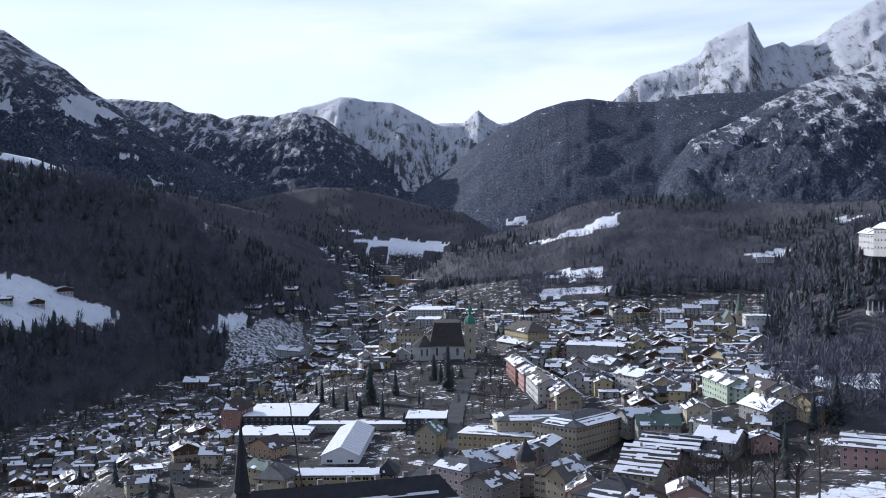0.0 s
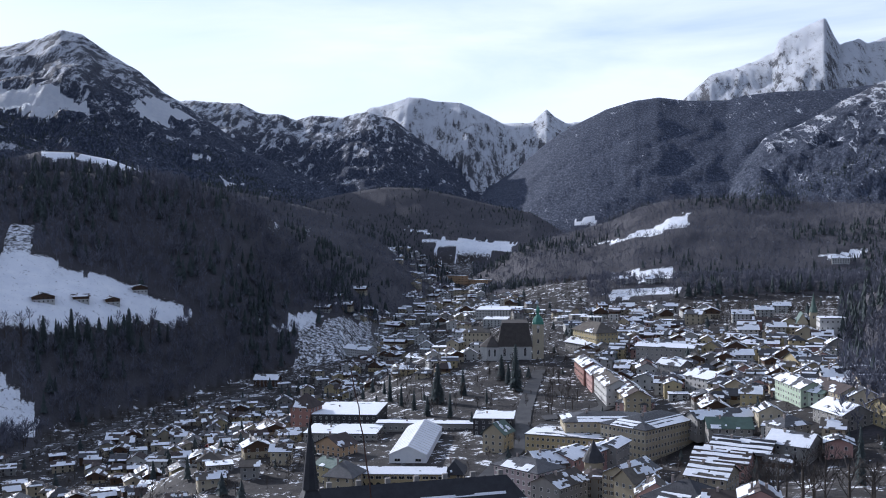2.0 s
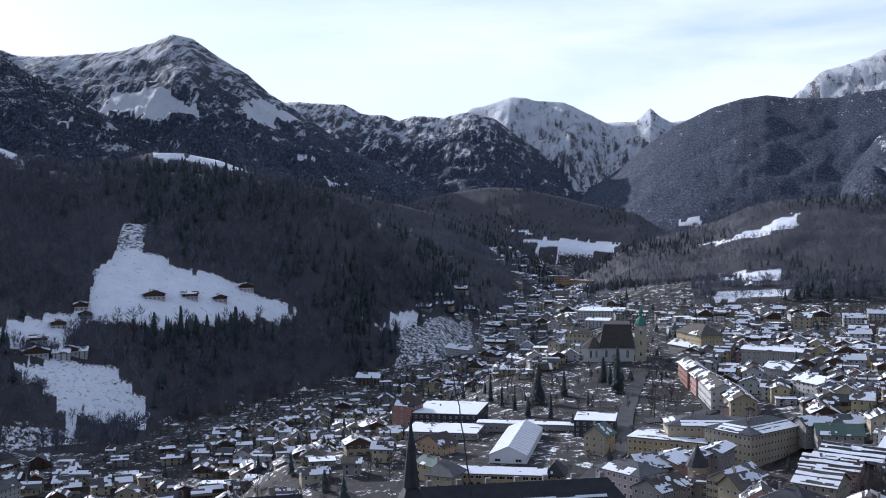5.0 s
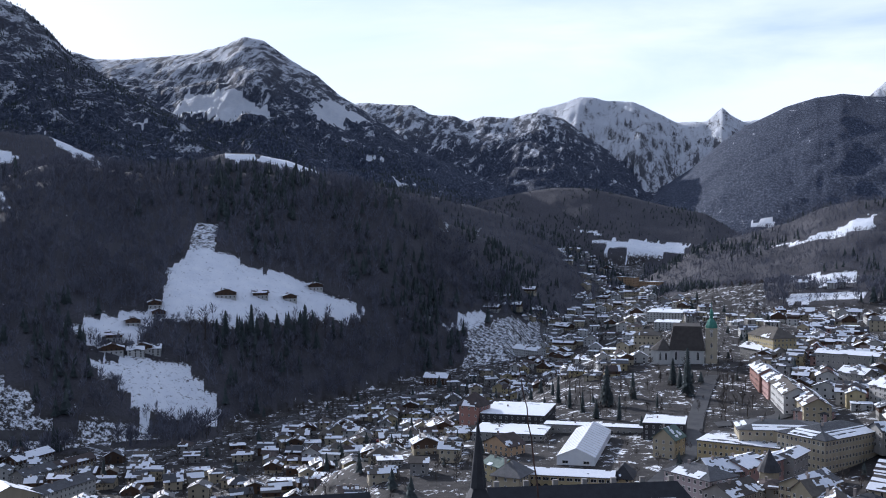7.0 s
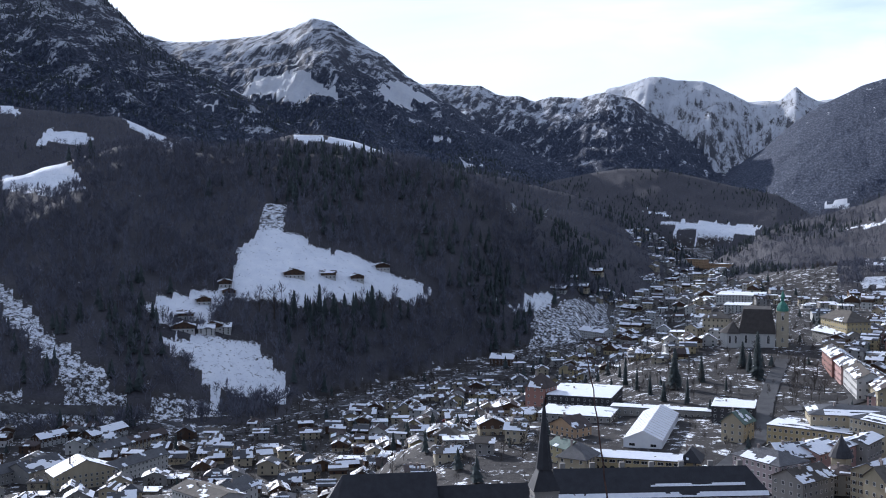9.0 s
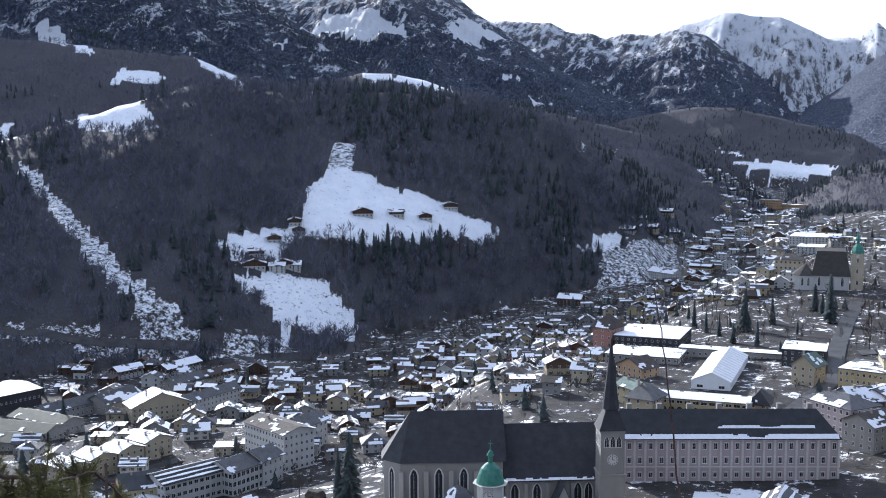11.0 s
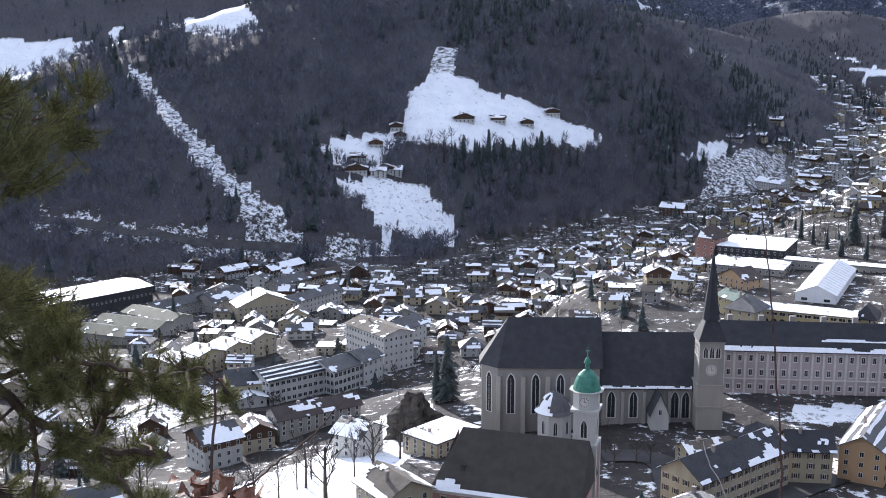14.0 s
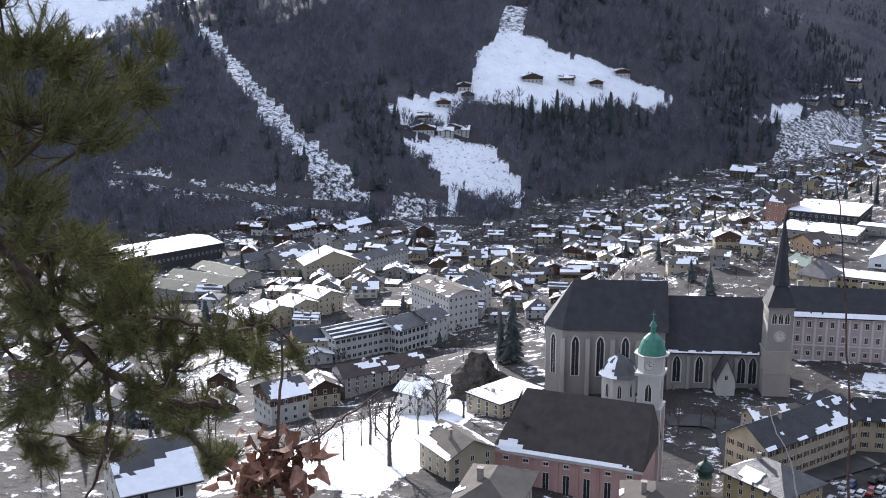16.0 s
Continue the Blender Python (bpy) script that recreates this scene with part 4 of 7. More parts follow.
def collegiate_church():
    """Gothic church: a tall choir, a lower nave, and a stone tower with a needle spire."""
    ob = thing("collegiate_church", -127.6, 304.0, 45, 23.2, "grey gothic church with steep dark slate roofs and needle-spired stone tower", "church")
    stone, slate = WALLS["stone"], ROOFS["slate"]
    grey = WALLS["grey"]
    V = Vector
    # choir with three-sided end
    ch = Shape()
    ring = [(0, 4.5), (5, 0), (37, 0), (37, 17), (5, 17), (0, 12.5)]
    ch.prism(ring, -4, 18.5)
    part("choir_wall", ch, grey, ob)
    rf = Shape()
    eave = [(-0.8, 4.2), (4.8, -0.8), (38, -0.8), (38, 17.8), (4.8, 17.8), (-0.8, 12.8)]
    r0, r1 = (8.5, 8.5, 32.5), (38, 8.5, 32.5)
    e3 = [(*p, 18.3) for p in eave]
    rf.poly([e3[1], e3[2], r1, r0])
    rf.poly([e3[3], e3[4], r0, r1])
    rf.poly([e3[0], e3[1], r0])
    rf.poly([e3[5], e3[0], r0])
    rf.poly([e3[4], e3[5], r0])
    rf.poly([e3[2], e3[3], r1])
    rf.poly(list(reversed(e3)))
    part("choir_roof", rf, slate, ob)
    # nave
    nv = Shape()
    nv.box(37.01, 72, 1.2, 20, -4, 12.0)
    nv.poly([(72, 1.2, 12), (72, 20, 12), (72, 10.6, 27)])
    part("nave_wall", nv, grey, ob)
    rf = Shape()
    roof_slab(rf, (37, 0.2, 11.6), (72.6, 0.2, 11.6), (72.6, 10.6, 27.3), (37, 10.6, 27.3), 0.3)
    roof_slab(rf, (72.6, 21, 11.6), (37, 21, 11.6), (37, 10.6, 27.3), (72.6, 10.6, 27.3), 0.3)
    nroof = part("nave_roof", rf, slate, ob)
    sl = V((0, 10.4, 15.7)).normalized()
    snowy(snow_sheet(V((38, 0.2, 11.6)), V((1, 0, 0)), sl, 28, 0.9, 0.8, 3, cell=0.45), nroof, "thin snow along the eaves")
    # buttresses and windows
    for x in (5.2, 13.0, 20.8, 28.6, 36.2):
        s = Shape()
        s.prism([(x - 0.7, -1.6), (x + 0.7, -1.6), (x + 0.7, 0.1), (x - 0.7, 0.1)], -3, 15.5, 0, [(x - 0.7, -0.9), (x + 0.7, -0.9), (x + 0.7, 0.1), (x - 0.7, 0.1)])
        part("buttress", s, stone, ob)
    for x in (9.2, 17.0, 24.8, 32.4):
        place("window", lancet(2.2, 13.0), ob, x, 0, 3.2)
    place("window", lancet(1.8, 13.0), ob, 2.4, 2.3, 3.2, -42)
    place("window", lancet(1.8, 13.0), ob, 0, 8.5, 3.2, -90)
    for x in (41.0, 48.0, 61.0, 64.4):
        place("window", lancet(2.3, 8.6), ob, x, 1.2, 1.8)
    for x in (38.4, 44.5, 51.3, 59.2):
        s = Shape()
        s.box(x - 0.5, x + 0.5, 0.5, 1.3, -3, 10.5)
        part("buttress", s, stone, ob)
    # side porch with steep gable
    s = Shape()
    s.box(52.5, 58, -6, 1.1, -2, 5.5)
    s.poly([(52.5, -6, 5.5), (58, -6, 5.5), (55.25, -6, 11.5)])
    pw = part("porch", s, WALLS["white"], ob, "whitewashed porch")
    rf = Shape()
    roof_slab(rf, (52, 1.1, 4.6), (52, -6.5, 4.6), (55.25, -6.5, 12), (55.25, 1.1, 12), 0.2)
    roof_slab(rf, (58.5, -6.5, 4.6), (58.5, 1.1, 4.6), (55.25, 1.1, 12), (55.25, -6.5, 12), 0.2)
    part("porch_roof", rf, slate, pw)
    place("window", window_mesh(0.9, 1.6, "plain"), pw, 55.25, -6.05, 5.2)
    # tower
    tx, ty = 66.4, -6.0
    s = Shape()
    s.box(tx, tx + 8, ty, ty + 8, -4, 14.5)
    s.box(tx - 0.25, tx + 8.25, ty - 0.25, ty + 8.25, 14.5, 15.0)
    s.box(tx - 0.2, tx + 8.2, ty - 0.2, ty + 8.2, 7.6, 8.0)
    tw = part("tower_base", s, stone, ob, "rough ashlar tower base")
    s = Shape()
    s.box(tx + 0.25, tx + 7.75, ty + 0.25, ty + 7.75, 15.0, 28.5)
    s.box(tx, tx + 8, ty, ty + 8, 28.2, 28.8)
    part("tower_shaft", s, grey, ob)
    sp = Shape()
    c0, c1 = (tx - 0.3, ty - 0.3), (tx + 8.3, ty + 8.3)
    sq = [c0, (c1[0], c0[1]), c1, (c0[0], c1[1])]
    m0, m1 = (tx + 2.1, ty + 2.1), (tx + 5.9, ty + 5.9)
    sq2 = [m0, (m1[0], m0[1]), m1, (m0[0], m1[1])]
    sp.prism(sq, 28.8, 35.0, 0, sq2)
    sp.turned([(2.7, 35.0), (1.3, 46.5), (0.12, 57.0), (0.0, 57.2)], 8, 0, tx + 4, ty + 4, math.pi / 8)
    part("spire", sp, slate, ob)
    for i in range(3):
        place("window", lancet(1.3, 3.4), ob, tx + 2.1 + 1.9 * i, ty + 0.23, 23.6)
        place("window", lancet(1.3, 3.4), ob, tx + 0.23, ty + 5.9 - 1.9 * i, 23.6, -90)
    place("clock", clock_face(1.7, -0.12), ob, tx + 4, ty + 0.2, 19.6, 0, "white clock dial")
    return ob


def pink_church():
    """Parish church: pink nave under a steep dark roof, slim white-and-pink tower with a copper onion dome."""
    ob = thing("parish_church", -105.5, 221.2, 46, 6.7, "pink plastered church with a steep dark roof and copper-domed tower", "church")
    pink, slate, white = WALLS["pink"], ROOFS["old_tile"], WALLS["white"]
    V = Vector
    L, W, H, top = 35.5, 21.0, 13.4, 25.6
    s = Shape()
    s.box(0, L, 0.6, W, -8, H)
    s.poly([(0, 0.6, H), (0, W, H), (3.5, W / 2, top - 0.3)])
    s.poly([(L, 0.6, H), (L, W, H), (L, W / 2, top - 0.3)])
    part("nave_wall", s, pink, ob)
    r0, r1 = (4.5, W / 2, top), (L + 0.2, W / 2, top)
    rf = Shape()
    e0, e1, e2, e3 = (-0.7, -0.4, H - 0.3), (L + 0.5, -0.4, H - 0.3), (L + 0.5, W + 0.8, H - 0.3), (-0.7, W + 0.8, H - 0.3)
    rf.poly([e0, e1, r1, r0])
    rf.poly([e2, e3, r0, r1])
    rf.poly([e3, e0, r0])
    rf.poly([e1, e2, r1])
    rf.poly([e3, e2, e1, e0])
    roof = part("roof", rf, slate, ob)
    up = (V(r0) - V((4.5, -0.4, H - 0.3))).normalized()
    snowy(snow_sheet(V((0, -0.4, H - 0.3)), V((1, 0, 0)), up, L - 2, 1.0, 0.97, 5, cell=0.5), roof, "ridge of snow behind the gutter")
    snowy(snow_sheet(V((0.8, -0.4, H - 0.2)) + up * 0.9, V((1, 0, 0)), up, 6, 2.2, 0.8, 9, cell=0.5), roof, "patch of sliding snow")
    s = Shape()
    s.box(-0.5, L + 0.3, -0.1, 0.59, H - 1.1, H - 0.35)
    part("cornice", s, TRIM, ob, "pale moulded cornice")
    for k in range(7):
        x = 2.6 + k * 5.0
        place("window", window_mesh(1.5, 5.2, "plain"), ob, x, 0.58, 3.5)
        place("window", window_mesh(1.2, 0.75, "surround"), ob, x, 0.58, 10.6)
    for x in (0.4, 5.2, 10.2, 15.2, 20.2, 25.2, 30.2, 35.1):
        s = Shape()
        s.box(x - 0.45, x + 0.45, 0.35, 0.59, -6, H - 1.1)
        part("pilaster", s, pink, ob)
    s = Shape()
    s.box(6.0, 7.0, 3.2, 5.2, H + 3.0, H + 5.2)
    s.poly([(5.8, 3.0, H + 5.2), (7.2, 3.0, H + 5.2), (6.5, 3.0, H + 6.4)])
    part("dormer", s, slate, roof)
    # tower
    cx, cy, w = 33.0, 20.0, 2.75
    s = Shape()
    s.box(cx - w, cx + w, cy - w, cy + w, -6, 21.5)
    tw = part("tower", s, pink, ob, "pink tower shaft with white corner strips")
    s = Shape()
    for sx in (-1, 1):
        for sy in (-1, 1):
            s.box(cx + sx * w - 0.45, cx + sx * w + 0.45, cy + sy * w - 0.45, cy + sy * w + 0.45, -6, 21.5)
    s.box(cx - w - 0.5, cx + w + 0.5, cy - w - 0.5, cy + w + 0.5, 21.5, 22.1)
    s.box(cx - w + 0.1, cx + w - 0.1, cy - w + 0.1, cy + w - 0.1, 22.1, 30.0)
    s.box(cx - w - 0.6, cx + w + 0.6, cy - w - 0.6, cy + w + 0.6, 30.0, 30.7)
    s.turned([(w * 1.2, 30.7), (w * 1.2, 34.6), (w * 1.36, 34.8), (w * 1.36, 35.2)], 8, 0, cx, cy, math.pi / 8)
    s.poly([(cx + 4.4 * math.cos(k * math.pi / 4 + math.pi / 8), cy + 4.4 * math.sin(k * math.pi / 4 + math.pi / 8), 35.2) for k in range(8)])
    part("belfry", s, white, tw, "white belfry stages with cornices")
    d = Shape()
    d.turned([(w * 1.26, 35.2), (w * 1.20, 35.9), (w * 1.04, 37.4), (w * 0.8, 38.8), (w * 0.45, 39.8), (0.6, 40.2), (0.55, 41.6), (0.9, 41.8), (0.6, 42.6), (0.15, 43.3), (0.06, 45.6), (0, 45.7)], 16, 0, cx, cy)
    d.box(cx - 0.5, cx + 0.5, cy - 0.05, cy + 0.05, 44.7, 44.9)
    part("dome", d, PATINA, tw, "green copper onion dome with a cross")
    place("window", lancet(1.5, 4.4), tw, cx, cy - w + 0.1, 23.6)
    place("window", lancet(1.5, 4.4), tw, cx + w - 0.1, cy, 23.6, 90)
    place("window", window_mesh(1.0, 2.2, "plain"), tw, cx, cy - w - 0.02, 14.5)
    place("clock", clock_face(1.4, -0.1), tw, cx, cy - w * 1.1, 32.7, 0, "dial with dark numerals")
    return ob


def palace():
    """Long palace wing: three rows of framed windows under a dark roof with a snow band."""
    x0, y0, x1, y1 = -63.9, 364.8, 6.0, 389.2
    L = math.hypot(x1 - x0, y1 - y0)
    ob = thing("palace_wing", x0, y0, 46, math.degrees(math.atan2(y1 - y0, x1 - x0)), "long lilac-grey palace wing with rows of white-framed windows", "palace")
    H, W, top = 15.0, 15.0, 23.0
    V = Vector
    s = Shape()
    s.box(0, L, 0, W, -5, H)
    s.poly([(0, 0, H), (0, W, H), (0, W / 2, top)])
    part("wall", s, WALLS["lilac"], ob)
    rf = Shape()
    roof_slab(rf, (-0.5, -0.9, H - 0.3), (L + 0.5, -0.9, H - 0.3), (L - 6, W / 2, top + 0.2), (-0.5, W / 2, top + 0.2), 0.3)
    roof_slab(rf, (L + 0.5, W + 0.9, H - 0.3), (-0.5, W + 0.9, H - 0.3), (-0.5, W / 2, top + 0.2), (L - 6, W / 2, top + 0.2), 0.3)
    rf.poly([(L + 0.5, -0.9, H - 0.3), (L + 0.5, W + 0.9, H - 0.3), (L - 6, W / 2, top + 0.2)])
    roof = part("roof", rf, ROOFS["slate"], ob)
    up = V((0, W / 2 + 0.9, top + 0.5 - H)).normalized()
    snowy(snow_sheet(V((-0.5, -0.9, H - 0.3)), V((1, 0, 0)), up, L, 1.9, 0.93, 12, cell=0.6), roof, "long band of snow above the eaves")
    snowy(snow_sheet(V((30, -0.9, H - 0.3)) + up * 4.2, V((1, 0, 0)), up, L - 38, 1.1, 0.8, 15, cell=0.55), roof, "second strip of snow")
    n = 20
    for k in range(n):
        x = (k + 0.5) * L / n
        for z in (1.2, 6.0, 11.0):
            place("window", window_mesh(1.05, 2.0 if z > 1.5 else 1.5, "surround"), ob, x, -0.01, z)
    for k in range(0, n + 1, 1):
        x = min(L - 0.3, max(0.3, k * L / n))
        s = Shape()
        s.box(x - 0.35, x + 0.35, -0.22, -0.001, -0.5, H - 0.9)
        part("pilaster", s, TRIM, ob)
    s = Shape()
    s.box(-0.2, L + 0.2, -0.45, -0.002, H - 0.9, H - 0.35)
    s.box(-0.1, L + 0.1, -0.3, -0.003, 4.5, 4.9)
    part("cornice", s, TRIM, ob)
    for k in range(7):
        s = Shape()
        x = 3 + k * 10.5
        s.box(x - 0.9, x + 0.9, W / 2 + 0.4, W / 2 + 1.8, top - 1.5, top + 1.9)
        part("chimney", s, WALLS["grey"], ob)
    return ob


def friary_church():
    """Church on the terrace: steep dark roof, white walls, square tower with a small copper helm."""
    ob = thing("friary_church", -9.6, 790, 58, 0, "white church with a steep dark roof and copper-helmed tower", "church")
    s = Shape()
    s.box(0, 24, 0, 30, -4, 9)
    part("nave_wall", s, WALLS["white"], ob)
    rf = Shape()
    rf.poly([(-0.8, -0.8, 8.6), (24.8, -0.8, 8.6), (21.5, 5, 25.3), (2.5, 5, 25.3)])
    roof_slab(rf, (-0.8, 31, 8.6), (-0.8, -0.8, 8.6), (2.5, 5, 25.3), (2.5, 31, 25.3))
    roof_slab(rf, (24.8, -0.8, 8.6), (24.8, 31, 8.6), (21.5, 31, 25.3), (21.5, 5, 25.3))
    rf.poly([(2.5, 5, 25.3), (21.5, 5, 25.3), (21.5, 31, 25.3), (2.5, 31, 25.3)])
    part("roof", rf, ROOFS["old_tile"], ob)
    for x in (4.5, 12, 19.5):
        place("window", lancet(1.6, 6.0), ob, x, 0, 1.8)
    s = Shape()
    s.prism([(-13, 3), (-8.5, -1), (0.5, -1), (0.5, 14), (-13, 14)], -4, 8.5)
    ch = part("choir_wall", s, WALLS["white"], ob)
    rf = Shape()
    a_ = [(-13.6, 2.7), (-8.7, -1.7), (0.5, -1.7), (0.5, 14.7), (-13.6, 14.7)]
    for i in range(5):
        p, q = a_[i], a_[(i + 1) % 5]
        rf.poly([(*p, 8.3), (*q, 8.3), (-4.5, 6.5, 16.5)])
    part("choir_roof", rf, ROOFS["old_tile"], ch)
    for x in (-6.5, -2.5):
        place("window", lancet(1.3, 5.5), ch, x, -1, 1.5)
    cx, cy, w = 28.9, 5, 4.0
    s = Shape()
    s.box(cx - w, cx + w, cy - w, cy + w, -4, 24.5)
    for z in (8, 16, 24):
        s.box(cx - w - 0.3, cx + w + 0.3, cy - w - 0.3, cy + w + 0.3, z, z + 0.5)
    tw = part("tower", s, WALLS["cream"], ob)
    d = Shape()
    d.turned([(4.4, 24.5), (4.2, 26.5), (3.2, 29.0), (1.8, 30.6), (1.2, 31.2), (1.2, 34.0), (1.8, 34.3), (1.0, 36.5), (0.2, 38.5), (0.05, 43), (0, 43.1)], 8, 0, cx, cy, math.pi / 8)
    part("helm", d, PATINA, tw, "green copper helm and lantern")
    for z in (3, 11, 18.5):
        place("window", lancet(1.3, 3.2), tw, cx, cy - w - 0.01, z)
        place("window", lancet(1.3, 3.2), tw, cx - w, cy, z, -90)
    place("clock", clock_face(1.3, -0.1), tw, cx, cy - w - 0.05, 22.6)
    return ob


def brewery_tent():
    ob = thing("marquee", -58.6, 513.0, 45.0, -2.5, "long white canvas marquee with ribbed gable roof", "tent")
    L, W, H, top = 18.0, 68.0, 4.6, 8.6
    # the tent runs away from the lookout along its own y
    s = Shape()
    s.box(0, L, 0, W, -1.5, H)
    for y in (0, W):
        s.poly([(0, y, H), (L, y, H), (L / 2, y, top)])
    part("side_canvas", s, TENT, ob)
    rf = Shape()
    roof_slab(rf, (-0.3, W + 0.3, H), (-0.3, -0.3, H), (L / 2, -0.3, top + 0.1), (L / 2, W + 0.3, top + 0.1), 0.12)
    roof_slab(rf, (L + 0.3, -0.3, H), (L + 0.3, W + 0.3, H), (L / 2, W + 0.3, top + 0.1), (L / 2, -0.3, top + 0.1), 0.12)
    part("roof_canvas", rf, TENT, ob)
    for k in range(15):
        y = k * W / 14
        r = Shape()
        for xa, za, xb, zb in ((-0.35, H + 0.08, L / 2, top + 0.2), (L + 0.35, H + 0.08, L / 2, top + 0.2)):
            r.poly([(xa, y - 0.12, za), (xb, y - 0.12, zb), (xb, y + 0.12, zb), (xa, y + 0.12, za)])
            r.poly([(xa, y - 0.12, za - 0.1), (xa, y - 0.12, za), (xb, y - 0.12, zb), (xb, y - 0.12, zb - 0.1)])
        part("rib", r, TRIM, ob)
    for x in (4, 14):
        place("window", window_mesh(2.6, 1.2, "plain"), ob, x, -0.01, 1.4)
    return ob


def arcade_building():
    ob = thing("arcade_building", -66.0, 462, 45.0, 0.0, "yellow arcaded gallery building under a snow-white lean-to roof", "house")
    L, W, H = 37.2, 7.0, 7.5
    V = Vector
    s = Shape()
    s.box(0, L, 0.6, W, -3, H)
    part("wall", s, WALLS["yellow"], ob)
    for k in range(11):
        x = 1.7 + k * 3.38
        s = Shape()
        arch = [(x + 1.2 * math.cos(math.pi * q / 8), 2.6 + 1.2 * math.sin(math.pi * q / 8)) for q in range(9)] + [(x - 1.2, 0.1), (x + 1.2, 0.1)]
        s.poly([(a_, 0.56, b_) for a_, b_ in arch])
        part("arch_opening", s, GLASS, ob)
        s = Shape()
        s.box(x + 1.35, x + 2.0, 0.2, 0.59, -1, 4.4)
        part("pier", s, WALLS["yellow"], ob)
        place("window", window_mesh(2.4, 1.2, "plain"), ob, x, 0.58, 5.3)
    rf = Shape()
    roof_slab(rf, (-0.6, -0.3, H), (L + 0.6, -0.3, H), (L + 0.6, W + 0.5, H + 1.6), (-0.6, W + 0.5, H + 1.6))
    roof = part("roof", rf, ROOFS["tin"], ob)
    up = V((0, W + 0.8, 1.6)).normalized()
    snowy(snow_sheet(V((-0.6, -0.3, H)), V((1, 0, 0)), up, L + 1.2, W + 0.8, 0.985, 4), roof, "closed snow cover")
    return ob


def turret(x, y, z, r, h, hr, wall, roofm, label):
    ob = thing("turret", x, y, z, 0, label, "tower")
    s = Shape()
    s.turned([(r, -3), (r, h), (r * 1.18, h), (r * 1.18, h + 0.3)], 8, 0, 0, 0, math.pi / 8)
    part("wall", s, WALLS[wall], ob)
    d = Shape()
    d.turned(hr, 12, 0)
    part("roof", d, roofm, ob)
    for k in range(3):
        a_ = -90 + (k - 1) * 45
        for zz in (h * 0.35, h * 0.72):
            place("window", window_mesh(0.7, 1.1, "plain"), ob, r * 0.93 * math.cos(radians(a_)), r * 0.93 * math.sin(radians(a_)), zz, a_ + 90)
    return ob


def spire_church(x, y, z):
    ob = thing("hillside_church", x, y, z, -8, "pale church with a slender pointed tower beside the wooded knoll", "church")
    s = Shape()
    s.box(-9, -1, 2, 18, -4, 9)
    s.poly([(-9, 2, 9), (-1, 2, 9), (-5, 2, 16)])
    part("nave_wall", s, WALLS["cream"], ob)
    rf = Shape()
    roof_slab(rf, (-9.5, 18.5, 8.4), (-9.5, 1.5, 8.4), (-5, 1.5, 16.4), (-5, 18.5, 16.4))
    roof_slab(rf, (-0.5, 1.5, 8.4), (-0.5, 18.5, 8.4), (-5, 18.5, 16.4), (-5, 1.5, 16.4))
    part("roof", rf, ROOFS["copper"], ob)
    s = Shape()
    s.box(0, 5, 0, 5, -4, 17)
    s.box(-0.2, 5.2, -0.2, 5.2, 16.6, 17.1)
    part("tower", s, WALLS["cream"], ob)
    d = Shape()
    d.turned([(3.4, 17), (2.0, 21), (0.1, 31), (0, 31.1)], 8, 0, 2.5, 2.5, math.pi / 8)
    part("spire", d, ROOFS["copper"], ob)
    for zz in (4, 12.5):
        place("window", lancet(1.0, 2.6), ob, 2.5, -0.01, zz)
    return ob


def pavilion(x, y, z):
    ob = thing("pavilion", x, y, z, 0, "small pale columned garden temple on the wooded slope", "pavilion")
    s = Shape()
    s.turned([(6.0, -3), (6.0, 0.5), (0, 0.5)], 12)
    part("plinth", s, TRIM, ob)
    for k in range(8):
        c = Shape()
        a_ = k * math.pi / 4
        c.turned([(0.55, 0.5), (0.45, 6.5), (0.6, 7.0)], 8, 0, 4.8 * math.cos(a_), 4.8 * math.sin(a_))
        part("column", c, TRIM, ob)
    d = Shape()
    d.turned([(0.1, 7.0), (5.6, 7.0), (5.8, 8.2), (4.2, 9.4), (2.2, 10.6), (0.3, 11.6), (0.1, 13), (0, 13.1)], 12)
    part("roof", d, ROOFS["tin"], ob)
    return ob


